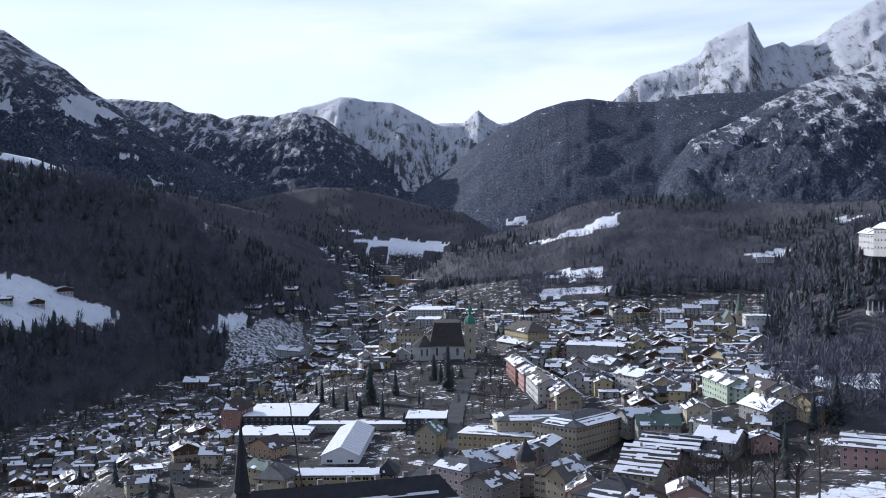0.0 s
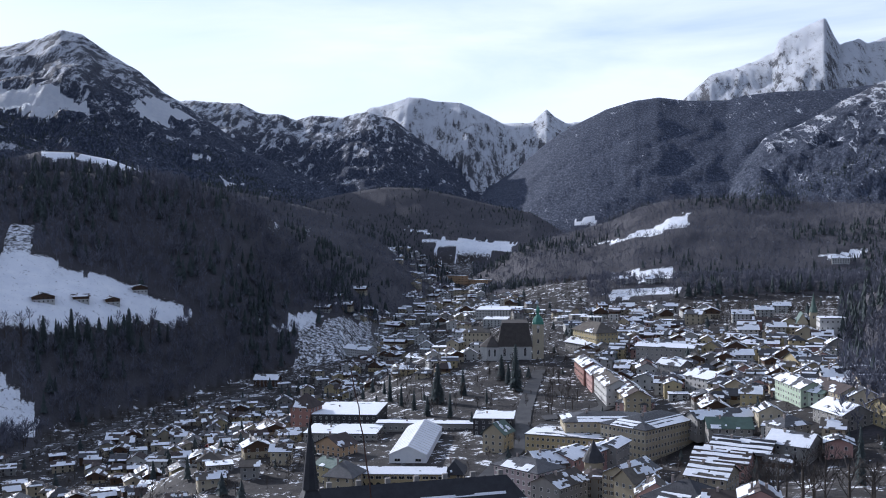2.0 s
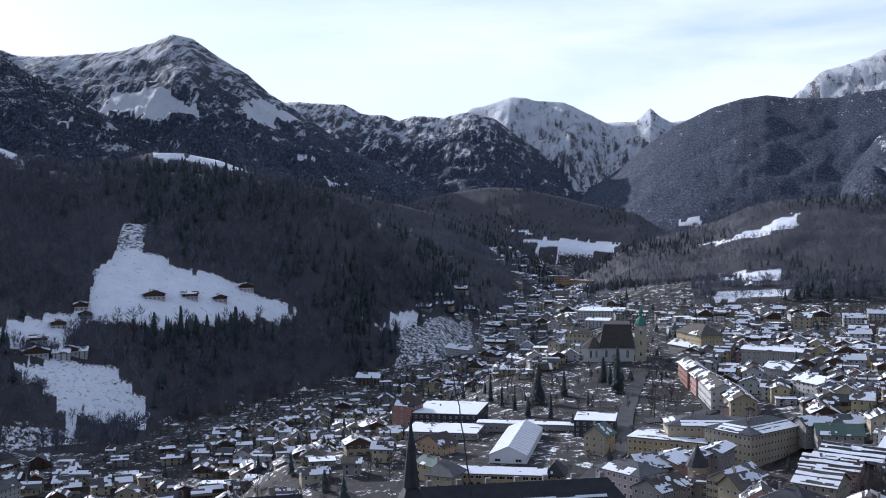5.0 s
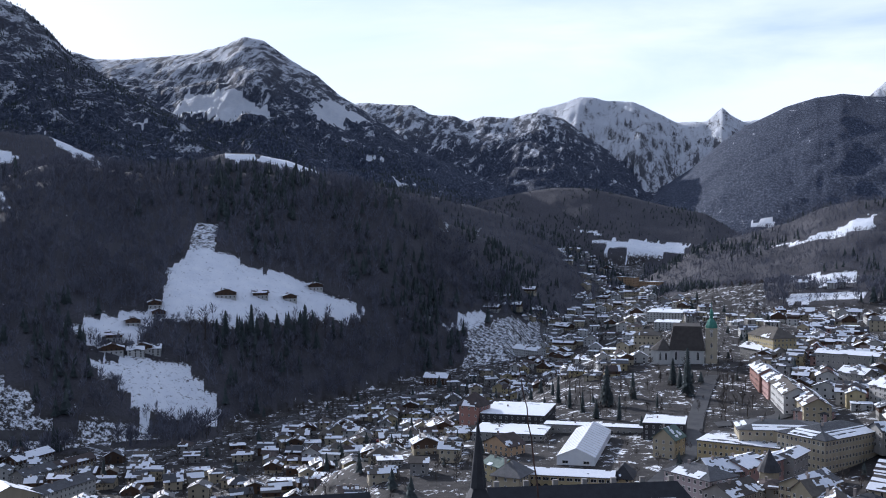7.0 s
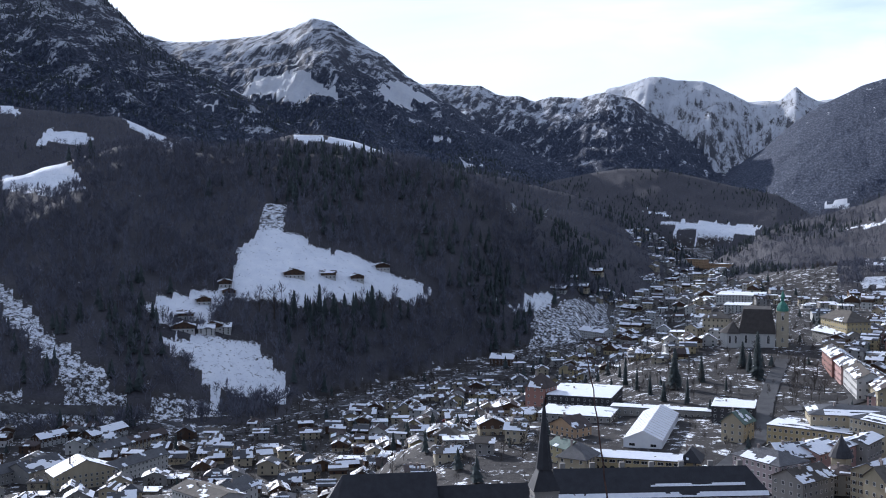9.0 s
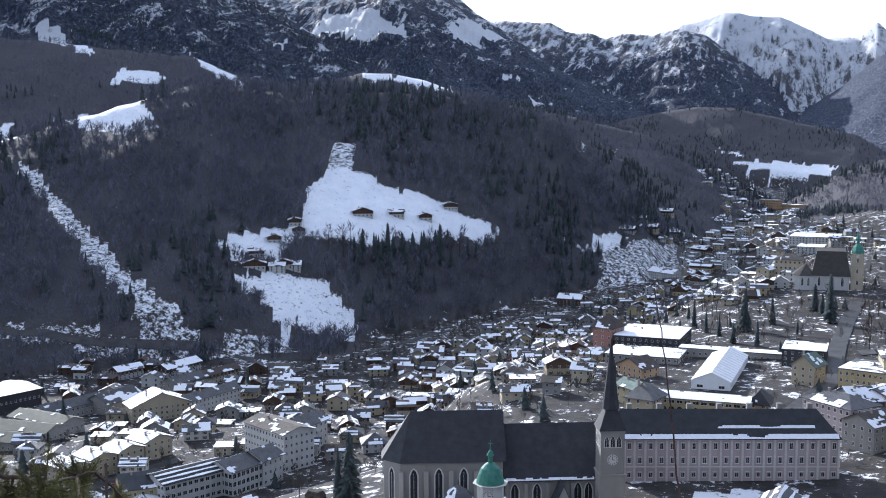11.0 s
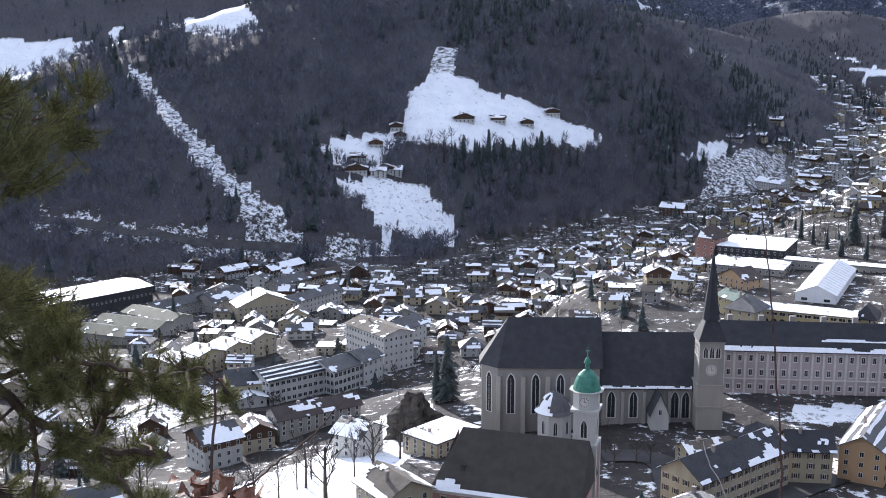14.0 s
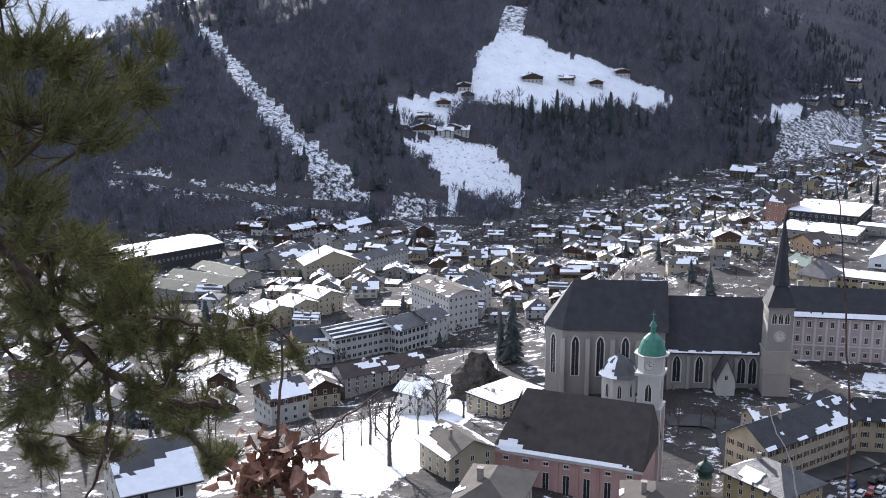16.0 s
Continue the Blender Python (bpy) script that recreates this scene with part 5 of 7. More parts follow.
def chapel(x, y, z):
    """An eight-sided side chapel under a bell-shaped roof that keeps half its snow."""
    ob = thing("chapel", x, y, z, 23, "small white eight-sided chapel under a snowy bell-shaped tin roof", "chapel")
    s = Shape()
    s.turned([(5.4, -3), (5.4, 8.0), (5.7, 8.2), (5.7, 8.6)], 8, 0, 0, 0, math.pi / 8)
    part("wall", s, WALLS["white"], ob)
    bell = [(6.2, 8.5), (5.3, 9.4), (4.4, 11.2), (2.9, 13.1), (1.2, 14.2), (0.25, 14.9), (0.1, 16.4), (0, 16.5)]
    d = Shape()
    d.turned(bell, 16)
    roof = part("roof", d, ROOFS["tin"], ob)
    w = Shape()
    rows, cols = 16, 36
    zs = np.linspace(8.6, 14.2, rows + 1)
    rs = np.interp(zs, [q[1] for q in bell[:6]], [q[0] for q in bell[:6]]) + 0.1
    for i in range(rows):
        for k in range(cols):
            a0, a1 = 2 * math.pi * k / cols, 2 * math.pi * (k + 1) / cols
            if noise.noise((2.1 * math.cos(a0), 2.1 * math.sin(a0), 0.32 * zs[i])) + 0.35 * math.sin(2 * a0 + 0.4) > 0.12:
                w.poly([(r * math.cos(b_), r * math.sin(b_), zz + 0.05) for r, zz, b_ in ((rs[i], zs[i], a0), (rs[i], zs[i], a1), (rs[i + 1], zs[i + 1], a1), (rs[i + 1], zs[i + 1], a0))])
    snowy(w, roof, "patches of snow on the bell roof")
    for k in range(8):
        a_ = radians(k * 45)
        place("window", lancet(1.1, 4.2), ob, 5.0 * math.cos(a_), 5.0 * math.sin(a_), 2.2, k * 45 + 90)
    return ob


collegiate_church()
chapel(-103.1, 303.4, 44.4)
pink_church()
palace()
friary_church()
brewery_tent()
arcade_building()
turret(33.8, 454.0, 47, 4.0, 13.5, [(4.9, 13.6), (3.6, 16.5), (1.5, 19.5), (0.1, 22.5), (0, 22.6)], "cream", ROOFS["slate"], "cream octagonal corner turret with a pointed slate cap")
turret(-60.5, 244.2, 46, 1.8, 6.2, [(2.1, 6.4), (1.7, 6.7), (1.6, 7.5), (2.1, 7.8), (2.2, 8.5), (1.7, 9.4), (0.55, 10.3), (0.08, 11.8), (0, 11.9)], "yellow", DARK_PATINA, "yellow turret with a dark green copper onion cap")
spire_church(218.1, 810.1, 72.0)
pavilion(275.2, 692.2, 98.5)

# ---- houses that stand out, each at its place ----
house(-94.3, 604.8, -2.6, 36.6, 40, 9, 'flat', 'dark', 'tin', 0.985, z=42.0, name='exhibition_hall', category='hall')
house(-90.8, 567.1, -2.4, 38.8, 26, 7, 'flat', 'grey', 'tin', 0.93, z=41.0, name='workshop', category='building')
house(-47.2, 590.3, -2.5, 54.7, 9, 5, 'flat', 'grey', 'tin', 0.97, z=44.0, floors=1, name='covered_walk', category='building')
house(-9.9, 573.5, -2.6, 21.3, 24, 9, 'flat', 'dark', 'tin', 0.9, z=46.0, name='exhibition_hall', category='hall')
house(-120.1, 610.2, -18.5, 12.9, 14, 16, 'hip', 'red', 'tile', 0.45, z=39.0, pitch=45, floors=4, name='brick_tower', category='tower')
house(-90.9, 531.3, -34.1, 17.0, 12, 8, 'across', 'orange', 'tile', 0.1, z=42.0)
house(-73.4, 452.2, -15.1, 12.8, 14, 10, 'hip', 'cream', 'tin', 0.03, z=44.0, floors=3, pitch=38)
house(-83.4, 474.9, -41.3, 11.7, 10, 9, 'gable', 'yellow', 'copper', 0.05, z=44.0, floors=3)
house(-25.5, 467.1, -2.1, 8.3, 14, 7, 'hip', 'yellow', 'slate', 0.1, z=45.0, pitch=45)
house(-9.3, 532.6, -23.7, 11.3, 12, 10, 'across', 'cream', 'copper', 0.2, z=46.0, pitch=40)
house(1.2, 438.6, -42.7, 23.9, 16, 14, 'hip', 'lilac', 'tin', 0.75, z=47.0, floors=4, spacing=2.6, style='surround', pitch=22)
house(17.1, 455.4, 27.3, 12.6, 16, 12, 'gable', 'grey', 'tin', 0.8, z=47.0, floors=3, spacing=2.4)
house(19.1, 462.1, -30.9, 15.6, 18, 13, 'across', 'pink', 'tin', 0.9, z=47.0, pitch=18)
house(31.2, 470.8, -32.3, 8.9, 18, 13, 'across', 'pink', 'tin', 0.9, z=47.5, pitch=18)
house(41.3, 479.0, -24.5, 9.2, 18, 13, 'across', 'grey', 'tin', 0.9, z=48.0, pitch=18)
house(24.2, 514.2, -18.4, 37.8, 26, 10, 'flat', 'yellow', 'tin', 0.6, z=48.0, floors=3, spacing=2.4, chimneys=2, name='hotel', category='hotel')
house(44.5, 522.0, 3.8, 38.4, 22, 15, 'hip', 'cream', 'tin', 0.85, z=49.0, floors=4, pitch=14, strips=0.4, name='hotel', category='hotel')
house(74.9, 511.7, 46.4, 42.1, 26, 14, 'hip', 'cream', 'tin', 0.8, z=51.0, floors=4, spacing=2.2, pitch=16, strips=0.4, name='hotel', category='hotel')
house(42.6, 418.2, -47.0, 10.1, 14, 12, 'across', 'cream', 'shingle', 0.3, z=49.5, pitch=40)
house(52.6, 427.5, 53.7, 20.4, 14, 12, 'gable', 'cream', 'tin', 0.75, z=50.1, floors=4, spacing=2.4, style='shutters')
house(24.0, 425.9, 51.0, 19.0, 14, 10, 'gable', 'grey', 'shingle', 0.3, z=48.1)
house(55.9, 383.8, -37.2, 23.8, 22, 10, 'hip', 'white', 'slate', 0.45, z=52.8, strips=0.5)
house(74.9, 425.5, -29.2, 16.2, 16, 9, 'gable', 'cream', 'shingle', 0.6, z=52.2, strips=0.3)
house(94.0, 458.2, -28.3, 24.9, 18, 9, 'gable', 'wood', 'slate', 0.45, z=54.5, strips=0.6)
house(84.3, 448.7, -26.4, 22.7, 14, 9, 'gable', 'pink', 'tile', 0.5, z=53.0, strips=0.3)
house(99.1, 499.2, -2.5, 19.4, 14, 9, 'gable', 'grey', 'copper', 0.08, z=56.7)
house(113.8, 457.7, -36.7, 18.1, 16, 9, 'gable', 'grey', 'tin', 0.85, z=58.1)
house(124.9, 483.0, 28.8, 15.1, 12, 8, 'hip', 'grey', 'tin', 0.5, z=62.4)
house(100.7, 519.8, 20.4, 29.6, 12, 8, 'gable', 'grey', 'tin', 0.6, z=58.5)
house(134.3, 539.1, -82.8, 33.1, 12, 9, 'gable', 'green', 'tin', 0.6, z=70.9, floors=3)
house(141.2, 521.1, -55.3, 12.7, 10, 7, 'gable', 'green', 'copper', 0.4, z=71.7)
house(173.4, 687.5, -73.7, 17.1, 11, 8, 'across', 'yellow', 'tin', 0.6, z=63.5)
house(149.7, 716.6, -3.8, 14.0, 11, 8, 'gable', 'white', 'tin', 0.85, z=62.4)
house(103.5, 746.9, -22.6, 39.4, 16, 11, 'gable', 'grey', 'tin', 0.93, z=60.5, floors=3, pitch=12, name='school', category='school')
house(108.9, 646.1, -57.9, 21.9, 14, 9, 'gable', 'white', 'tin', 0.85, z=57.4)
house(99.9, 700.2, -47.8, 18.7, 12, 9, 'gable', 'grey', 'tin', 0.7, z=57.2)
house(146.3, 518.5, -79.2, 29.6, 12, 8, 'gable', 'cream', 'tile', 0.25, z=72.7)
house(140.3, 492.9, -73.0, 22.8, 16, 7, 'gable', 'grey', 'tin', 0.93, z=67.7)
house(159.6, 482.7, -68.5, 15.7, 12, 8, 'across', 'yellow', 'tile', 0.35, z=70.3)
house(176.3, 505.7, -74.1, 20.8, 10, 6, 'gable', 'cream', 'tin', 0.85, z=75.8)
house(157.4, 404.2, -27.4, 18.4, 14, 9, 'gable', 'pink', 'shingle', 0.6, z=66.6, strips=0.5, name='villa')
house(228.4, 789.2, -5.2, 17.7, 14, 14, 'flat', 'white', 'tin', 0.9, z=72.6, floors=3)
house(285.1, 734.4, -96.3, 35.9, 12, 12, 'gable', 'white', 'tin', 0.85, z=135.5, name='hotel', category='hotel')
house(280.7, 686.5, -72.8, 28.0, 14, 15, 'gable', 'white', 'tin', 0.85, z=136.6, name='hotel', category='hotel')
house(53.7, 807.8, -64.8, 35.4, 18, 17, 'hip', 'yellow', 'shingle', 0.15, z=59.3, floors=5, spacing=2.6, pitch=35)
house(50.8, 804.0, -57.3, 38.7, 12, 8, 'gable', 'grey', 'tin', 0.8, z=58.8)
house(44.0, 716.0, -84.6, 38.1, 12, 11, 'gable', 'red', 'tin', 0.6, z=54.1)
house(48.0, 689.0, -85.1, 32.2, 12, 11, 'gable', 'pink', 'tin', 0.6, z=52.6)
house(52.1, 651.4, -85.9, 53.4, 14, 12, 'gable', 'white', 'shingle', 0.3, z=52.2)
house(59.8, 626.6, -85.7, 56.9, 14, 10, 'gable', 'cream', 'tile', 0.3, z=52.8)
house(65.1, 601.8, -27.3, 17.4, 14, 6, 'hip', 'pink', 'tin', 0.7, z=53.0)
house(-94.7, 1815.1, -33.2, 37.3, 14, 11, 'flat', 'orange', 'tin', 0.4, z=46.7, picked_apart=False)
house(-58.0, 1812.2, -25.5, 48.7, 14, 15, 'flat', 'orange', 'tin', 0.6, z=35.9, picked_apart=False)
house(-14.6, 1173.7, -5.5, 47.8, 45, 8, 'flat', 'white', 'tin', 0.98, z=50.2, picked_apart=False, name='hall', category='hall')
house(-16.5, 1108.8, -5.0, 24.9, 30, 7, 'flat', 'white', 'tin', 0.95, z=47.3, picked_apart=False, name='hall', category='hall')
house(-28.1, 853.8, -4.5, 19.6, 14, 13, 'hip', 'cream', 'shingle', 0.1, z=57.1, picked_apart=False)
house(-161.0, 1116.3, -35.8, 34.3, 14, 8, 'gable', 'white', 'tin', 0.85, z=15.4)
house(-220.6, 962.6, -3.2, 21.4, 14, 7, 'gable', 'wood', 'tin', 0.9, z=8.4)
house(-140.1, 900.8, -3.0, 16.6, 10, 7, 'gable', 'yellow', 'tile', 0.2, z=10.9)
house(-458.2, 496.2, 72.3, 70.5, 34, 10, 'gable', 'dark', 'tin', 0.99, z=2.0, pitch=6, name='factory_hall', category='hall', floors=1)
house(-394.8, 422.4, 3.5, 35.5, 17, 7, 'gable', 'grey', 'olive', 0.04, z=6.9, pitch=17, name='warehouse', category='warehouse', floors=1, chimneys=0)
house(-392.6, 441.0, 0.7, 41.7, 17, 8, 'gable', 'grey', 'olive', 0.04, z=6.1, pitch=17, name='warehouse', category='warehouse', floors=1, chimneys=0)
house(-404.3, 471.7, -9.8, 40.4, 17, 8, 'gable', 'grey', 'olive', 0.04, z=2.4, pitch=17, name='warehouse', category='warehouse', floors=1, chimneys=0)
house(-356.4, 521.6, 50.3, 34.1, 16, 9, 'across', 'cream', 'tin', 0.96, z=2.2, pitch=22)
house(-340.5, 554.3, 77.4, 41.7, 12, 9, 'gable', 'white', 'tin', 0.05, z=2.1, floors=3)
house(-407.2, 510.4, 73.1, 37.1, 13, 7, 'gable', 'grey', 'tin', 0.1, z=2.0, floors=2)
house(-389.8, 533.8, 80.9, 28.5, 18, 7, 'gable', 'grey', 'tin', 0.4, z=2.0, floors=1, spacing=4)
house(-412.7, 632.4, 79.7, 32.5, 11, 6, 'gable', 'white', 'tin', 0.9, z=1.9, upper='wood')
house(-439.2, 608.8, 70.3, 20.0, 10, 6, 'gable', 'white', 'tin', 0.85, z=1.9, upper='wood')
house(-376.4, 622.6, 74.6, 30.3, 10, 6, 'gable', 'cream', 'tile', 0.15, z=2.0, upper='wood')
house(-383.5, 594.8, 76.3, 27.9, 12, 6, 'gable', 'grey', 'tin', 0.06, z=1.9, floors=2)
house(-307.6, 384.9, 70.5, 12.2, 14, 9, 'across', 'cream', 'tin', 0.96, z=11.2, pitch=18, chimneys=2, name='row_house')
house(-305.3, 400.8, 67.7, 13.6, 14, 9, 'across', 'cream', 'tin', 0.96, z=11.0, pitch=18, chimneys=2, name='row_house')
house(-300.9, 415.2, 69.2, 13.7, 14, 9, 'across', 'cream', 'tin', 0.96, z=11.0, pitch=18, chimneys=2, name='row_house')
house(-298.6, 433.7, 71.3, 15.4, 14, 9, 'across', 'cream', 'tin', 0.96, z=10.9, pitch=18, chimneys=2, name='row_house')
house(-260.8, 366.9, 44.9, 16.6, 17, 9, 'gable', 'yellow', 'tin', 0.15, z=12.3, floors=2, chimneys=1, name='school', category='school')
house(-244.1, 382.3, 63.8, 32.4, 17, 11, 'gable', 'white', 'slate', 0.3, z=12.3, floors=3, strips=0.6, win=(1.7, 1.5), spacing=2.5, name='school', category='school', pitch=18, chimneys=0)
house(-230.9, 399.6, 73.6, 17.9, 17, 11, 'gable', 'white', 'tin', 0.08, z=12.3, floors=3, win=(1.7, 1.9), spacing=2.2, name='school', category='school', pitch=22, chimneys=0)
house(-226.4, 413.7, 77.0, 13.0, 14, 12, 'gable', 'white', 'tin', 0.05, z=12.1, floors=3, name='school', category='school', chimneys=0)
house(-244.1, 437.7, -27.5, 32.2, 17, 18, 'gable', 'white', 'shingle', 0.12, z=11.3, floors=5, spacing=2.4, pitch=16, name='school', category='school')
house(-233.3, 471.0, 82.1, 18.9, 14, 13, 'gable', 'white', 'tin', 0.1, z=11.4, floors=4)
house(-255.8, 361.8, 49.3, 12.5, 11, 4, 'across', 'white', 'tin', 0.95, z=12.8, pitch=16, floors=1, chimneys=0, name='garage', category='garage')
house(-203.7, 271.4, 61.8, 13.2, 14, 9, 'gable', 'white', 'tin', 0.65, z=29.2, upper='wood')
house(-201.4, 288.1, 49.5, 10.6, 12, 7, 'across', 'cream', 'tile', 0.5, z=29.0, upper='wood')
house(-156.3, 268.0, -6.3, 10.1, 12, 7, 'gable', 'white', 'tin', 0.7, z=41.7)
house(-190.4, 309.6, 57.9, 31.4, 11, 6, 'gable', 'grey', 'tile', 0.2, z=31.6)
house(-95.4, 98.7, 57.1, 9.2, 14, 8, 'gable', 'white', 'tin', 0.55, z=94.7)
house(-108.0, 214.1, 59.2, 12.8, 14, 7, 'across', 'cream', 'shingle', 0.35, z=53.2)
house(-59.6, 121.0, 11.5, 8.2, 13, 6, 'hip', 'cream', 'shingle', 0.12, z=92.2)
house(-43.2, 146.7, 19.3, 9.0, 12, 6, 'hip', 'cream', 'shingle', 0.15, z=83.2)
house(-125.4, 281.5, 71.9, 19.2, 14, 5, 'flat', 'cream', 'tin', 0.985, z=43.4)
house(-40.4, 273.5, 63.2, 36.8, 13, 10, 'gable', 'cream', 'slate', 0.16, z=47.0, pitch=33, floors=3, spacing=2.7, style='shutters', name='inn', category='inn')
house(-26.9, 293.6, 18.4, 11.4, 11, 9, 'gable', 'cream', 'slate', 0.08, z=47.0, pitch=33, style='shutters', name='inn', category='inn')
house(-48.6, 242.6, -27.3, 17.7, 14, 7, 'hip', 'yellow', 'tin', 0.6, z=47.0, pitch=28)
house(-45.5, 304.2, -23.6, 10.0, 10, 6, 'hip', 'cream', 'slate', 0.25, z=47.0, pitch=35)
house(-53.1, 294.7, 45.2, 14.4, 8, 4, 'gable', 'cream', 'shingle', 0.5, z=47.0)
house(-88.0, 356.0, 62.0, 24.0, 15, 12, 'gable', 'cream', 'tin', 0.97, z=46.0, pitch=26)
house(-14.6, 300.1, -7.7, 11.9, 34, 9, 'across', 'orange', 'tin', 0.45, z=47.0, pitch=30, strips=0.6, name='inn', category='inn')
house(-405.2, 920.8, 28.4, 18.5, 10, 5.6, 'across', 'white', 'tile', 0.6, z=88.6, picked_apart=False, name='farmhouse', category='farmhouse', floors=2, upper='wood', pitch=18, over=1.3)
house(-381.6, 945.1, 28.4, 13.8, 10, 5.6, 'gable', 'white', 'tile', 0.6, z=86.8, picked_apart=False, name='farmhouse', category='farmhouse', floors=2, upper='wood', pitch=18, over=1.3)
house(-360.3, 965.6, 28.4, 12.1, 10, 5.6, 'across', 'white', 'tile', 0.6, z=82.6, picked_apart=False, name='farmhouse', category='farmhouse', floors=2, upper='wood', pitch=18, over=1.3)
house(-449.6, 871.1, 28.4, 11.0, 10, 5.6, 'across', 'white', 'tile', 0.6, z=83.2, picked_apart=False, name='farmhouse', category='farmhouse', floors=2, upper='wood', pitch=18, over=1.3)
house(-441.6, 862.2, 28.4, 11.0, 10, 5.6, 'across', 'white', 'tile', 0.6, z=76.2, picked_apart=False, name='farmhouse', category='farmhouse', floors=2, upper='wood', pitch=18, over=1.3)
house(-452.1, 836.6, 28.4, 12.0, 10, 5.6, 'across', 'white', 'tile', 0.6, z=70.9, picked_apart=False, name='farmhouse', category='farmhouse', floors=2, upper='wood', pitch=18, over=1.3)
house(-451.2, 803.2, 28.4, 12.7, 10, 5.6, 'gable', 'white', 'tile', 0.6, z=62.3, picked_apart=False, name='farmhouse', category='farmhouse', floors=2, upper='wood', pitch=18, over=1.3)
house(-444.8, 787.5, 28.4, 18.2, 10, 5.6, 'across', 'white', 'tile', 0.6, z=53.8, picked_apart=False, name='farmhouse', category='farmhouse', floors=2, upper='wood', pitch=18, over=1.3)
house(-427.9, 805.8, 28.4, 15.7, 10, 5.6, 'across', 'white', 'tile', 0.6, z=52.9, picked_apart=False, name='farmhouse', category='farmhouse', floors=2, upper='wood', pitch=18, over=1.3)
house(-348.8, 1005.7, 28.4, 13.2, 10, 5.6, 'across', 'white', 'tile', 0.6, z=90.5, picked_apart=False, name='farmhouse', category='farmhouse', floors=2, upper='wood', pitch=18, over=1.3)
house(-429.3, 797.4, 21.0, 12.7, 11, 6, 'gable', 'white', 'tin', 0.8, z=50.6, picked_apart=False)
house(-420.5, 810.0, 21.0, 11.9, 11, 6, 'gable', 'white', 'tin', 0.8, z=50.5, picked_apart=False)
house(-191.8, 1357.4, -6.9, 18.1, 11, 6, 'gable', 'cream', 'tin', 0.7, z=63.2, picked_apart=False, upper='wood')
house(-205.6, 1247.8, -6.4, 16.6, 11, 6, 'gable', 'white', 'tin', 0.7, z=62.7, picked_apart=False, upper='wood')
house(-192.3, 1234.6, -5.8, 19.6, 11, 6, 'gable', 'cream', 'tin', 0.7, z=54.0, picked_apart=False, upper='wood')
house(-173.2, 1307.7, -5.5, 13.8, 11, 6, 'gable', 'cream', 'tin', 0.7, z=42.1, picked_apart=False, upper='wood')
house(-211.2, 1205.1, -5.6, 16.0, 11, 6, 'gable', 'white', 'tin', 0.7, z=53.6, picked_apart=False, upper='wood')
house(-132.8, 1171.8, -35.0, 20.2, 11, 6, 'gable', 'white', 'tin', 0.7, z=21.7, picked_apart=False, upper='wood')
house(-137.0, 1238.6, -38.0, 22.3, 11, 6, 'gable', 'cream', 'tin', 0.7, z=30.0, picked_apart=False, upper='wood')
house(136.7, 1322.6, -8.1, 11.6, 11, 7, 'gable', 'white', 'tin', 0.85, z=75.6, picked_apart=False)
house(174.8, 1317.9, -8.2, 13.6, 11, 7, 'gable', 'white', 'tin', 0.85, z=76.9, picked_apart=False)
house(166.3, 1152.8, -5.8, 14.8, 11, 7, 'gable', 'white', 'tin', 0.85, z=57.0, picked_apart=False)
house(124.5, 1183.1, -5.8, 15.3, 11, 7, 'gable', 'white', 'tin', 0.85, z=54.7, picked_apart=False)
house(165.8, 1311.7, -8.1, 10.8, 11, 7, 'gable', 'white', 'tin', 0.85, z=76.0, picked_apart=False)
house(451.5, 1524.7, -11.7, 22.8, 11, 7, 'gable', 'white', 'tin', 0.85, z=89.7, picked_apart=False)
house(187.0, 893.8, -5.4, 16.0, 11, 7, 'gable', 'white', 'tin', 0.85, z=73.1, picked_apart=False)
house(210.3, 919.5, -5.6, 14.1, 11, 7, 'gable', 'white', 'tin', 0.85, z=74.3, picked_apart=False)
house(251.9, 1031.4, -5.9, 15.8, 11, 7, 'gable', 'white', 'tin', 0.85, z=67.8, picked_apart=False)
house(175.9, 820.5, -4.7, 14.7, 11, 7, 'gable', 'white', 'tin', 0.85, z=68.5, picked_apart=False)
house(196.1, 818.4, -4.8, 13.4, 11, 7, 'gable', 'white', 'tin', 0.85, z=70.7, picked_apart=False)

# ---- the rest of the town: streets of houses between them ----
TAKEN = [(o.matrix_world.translation.x, o.matrix_world.translation.y, 0.5 * max(14.0, o.get("reach", 16.0))) for o in scene.objects if o.parent is None and o.type == "EMPTY"]
TAKEN += [(-110 + 61 * k / 6, 312 + 26 * k / 6, 12) for k in range(7)] + [(-60 + 90 * k / 8, 372 + 31 * k / 8, 11) for k in range(9)]
TAKEN += [(-50 - 0.25 * k, 518 + 14 * k, 15) for k in range(7)] + [(-104 + 35 * k / 4, 232, 13) for k in range(5)] + [(-64 + 9 * k, 466, 9) for k in range(5)] + [(5, 805, 24)]


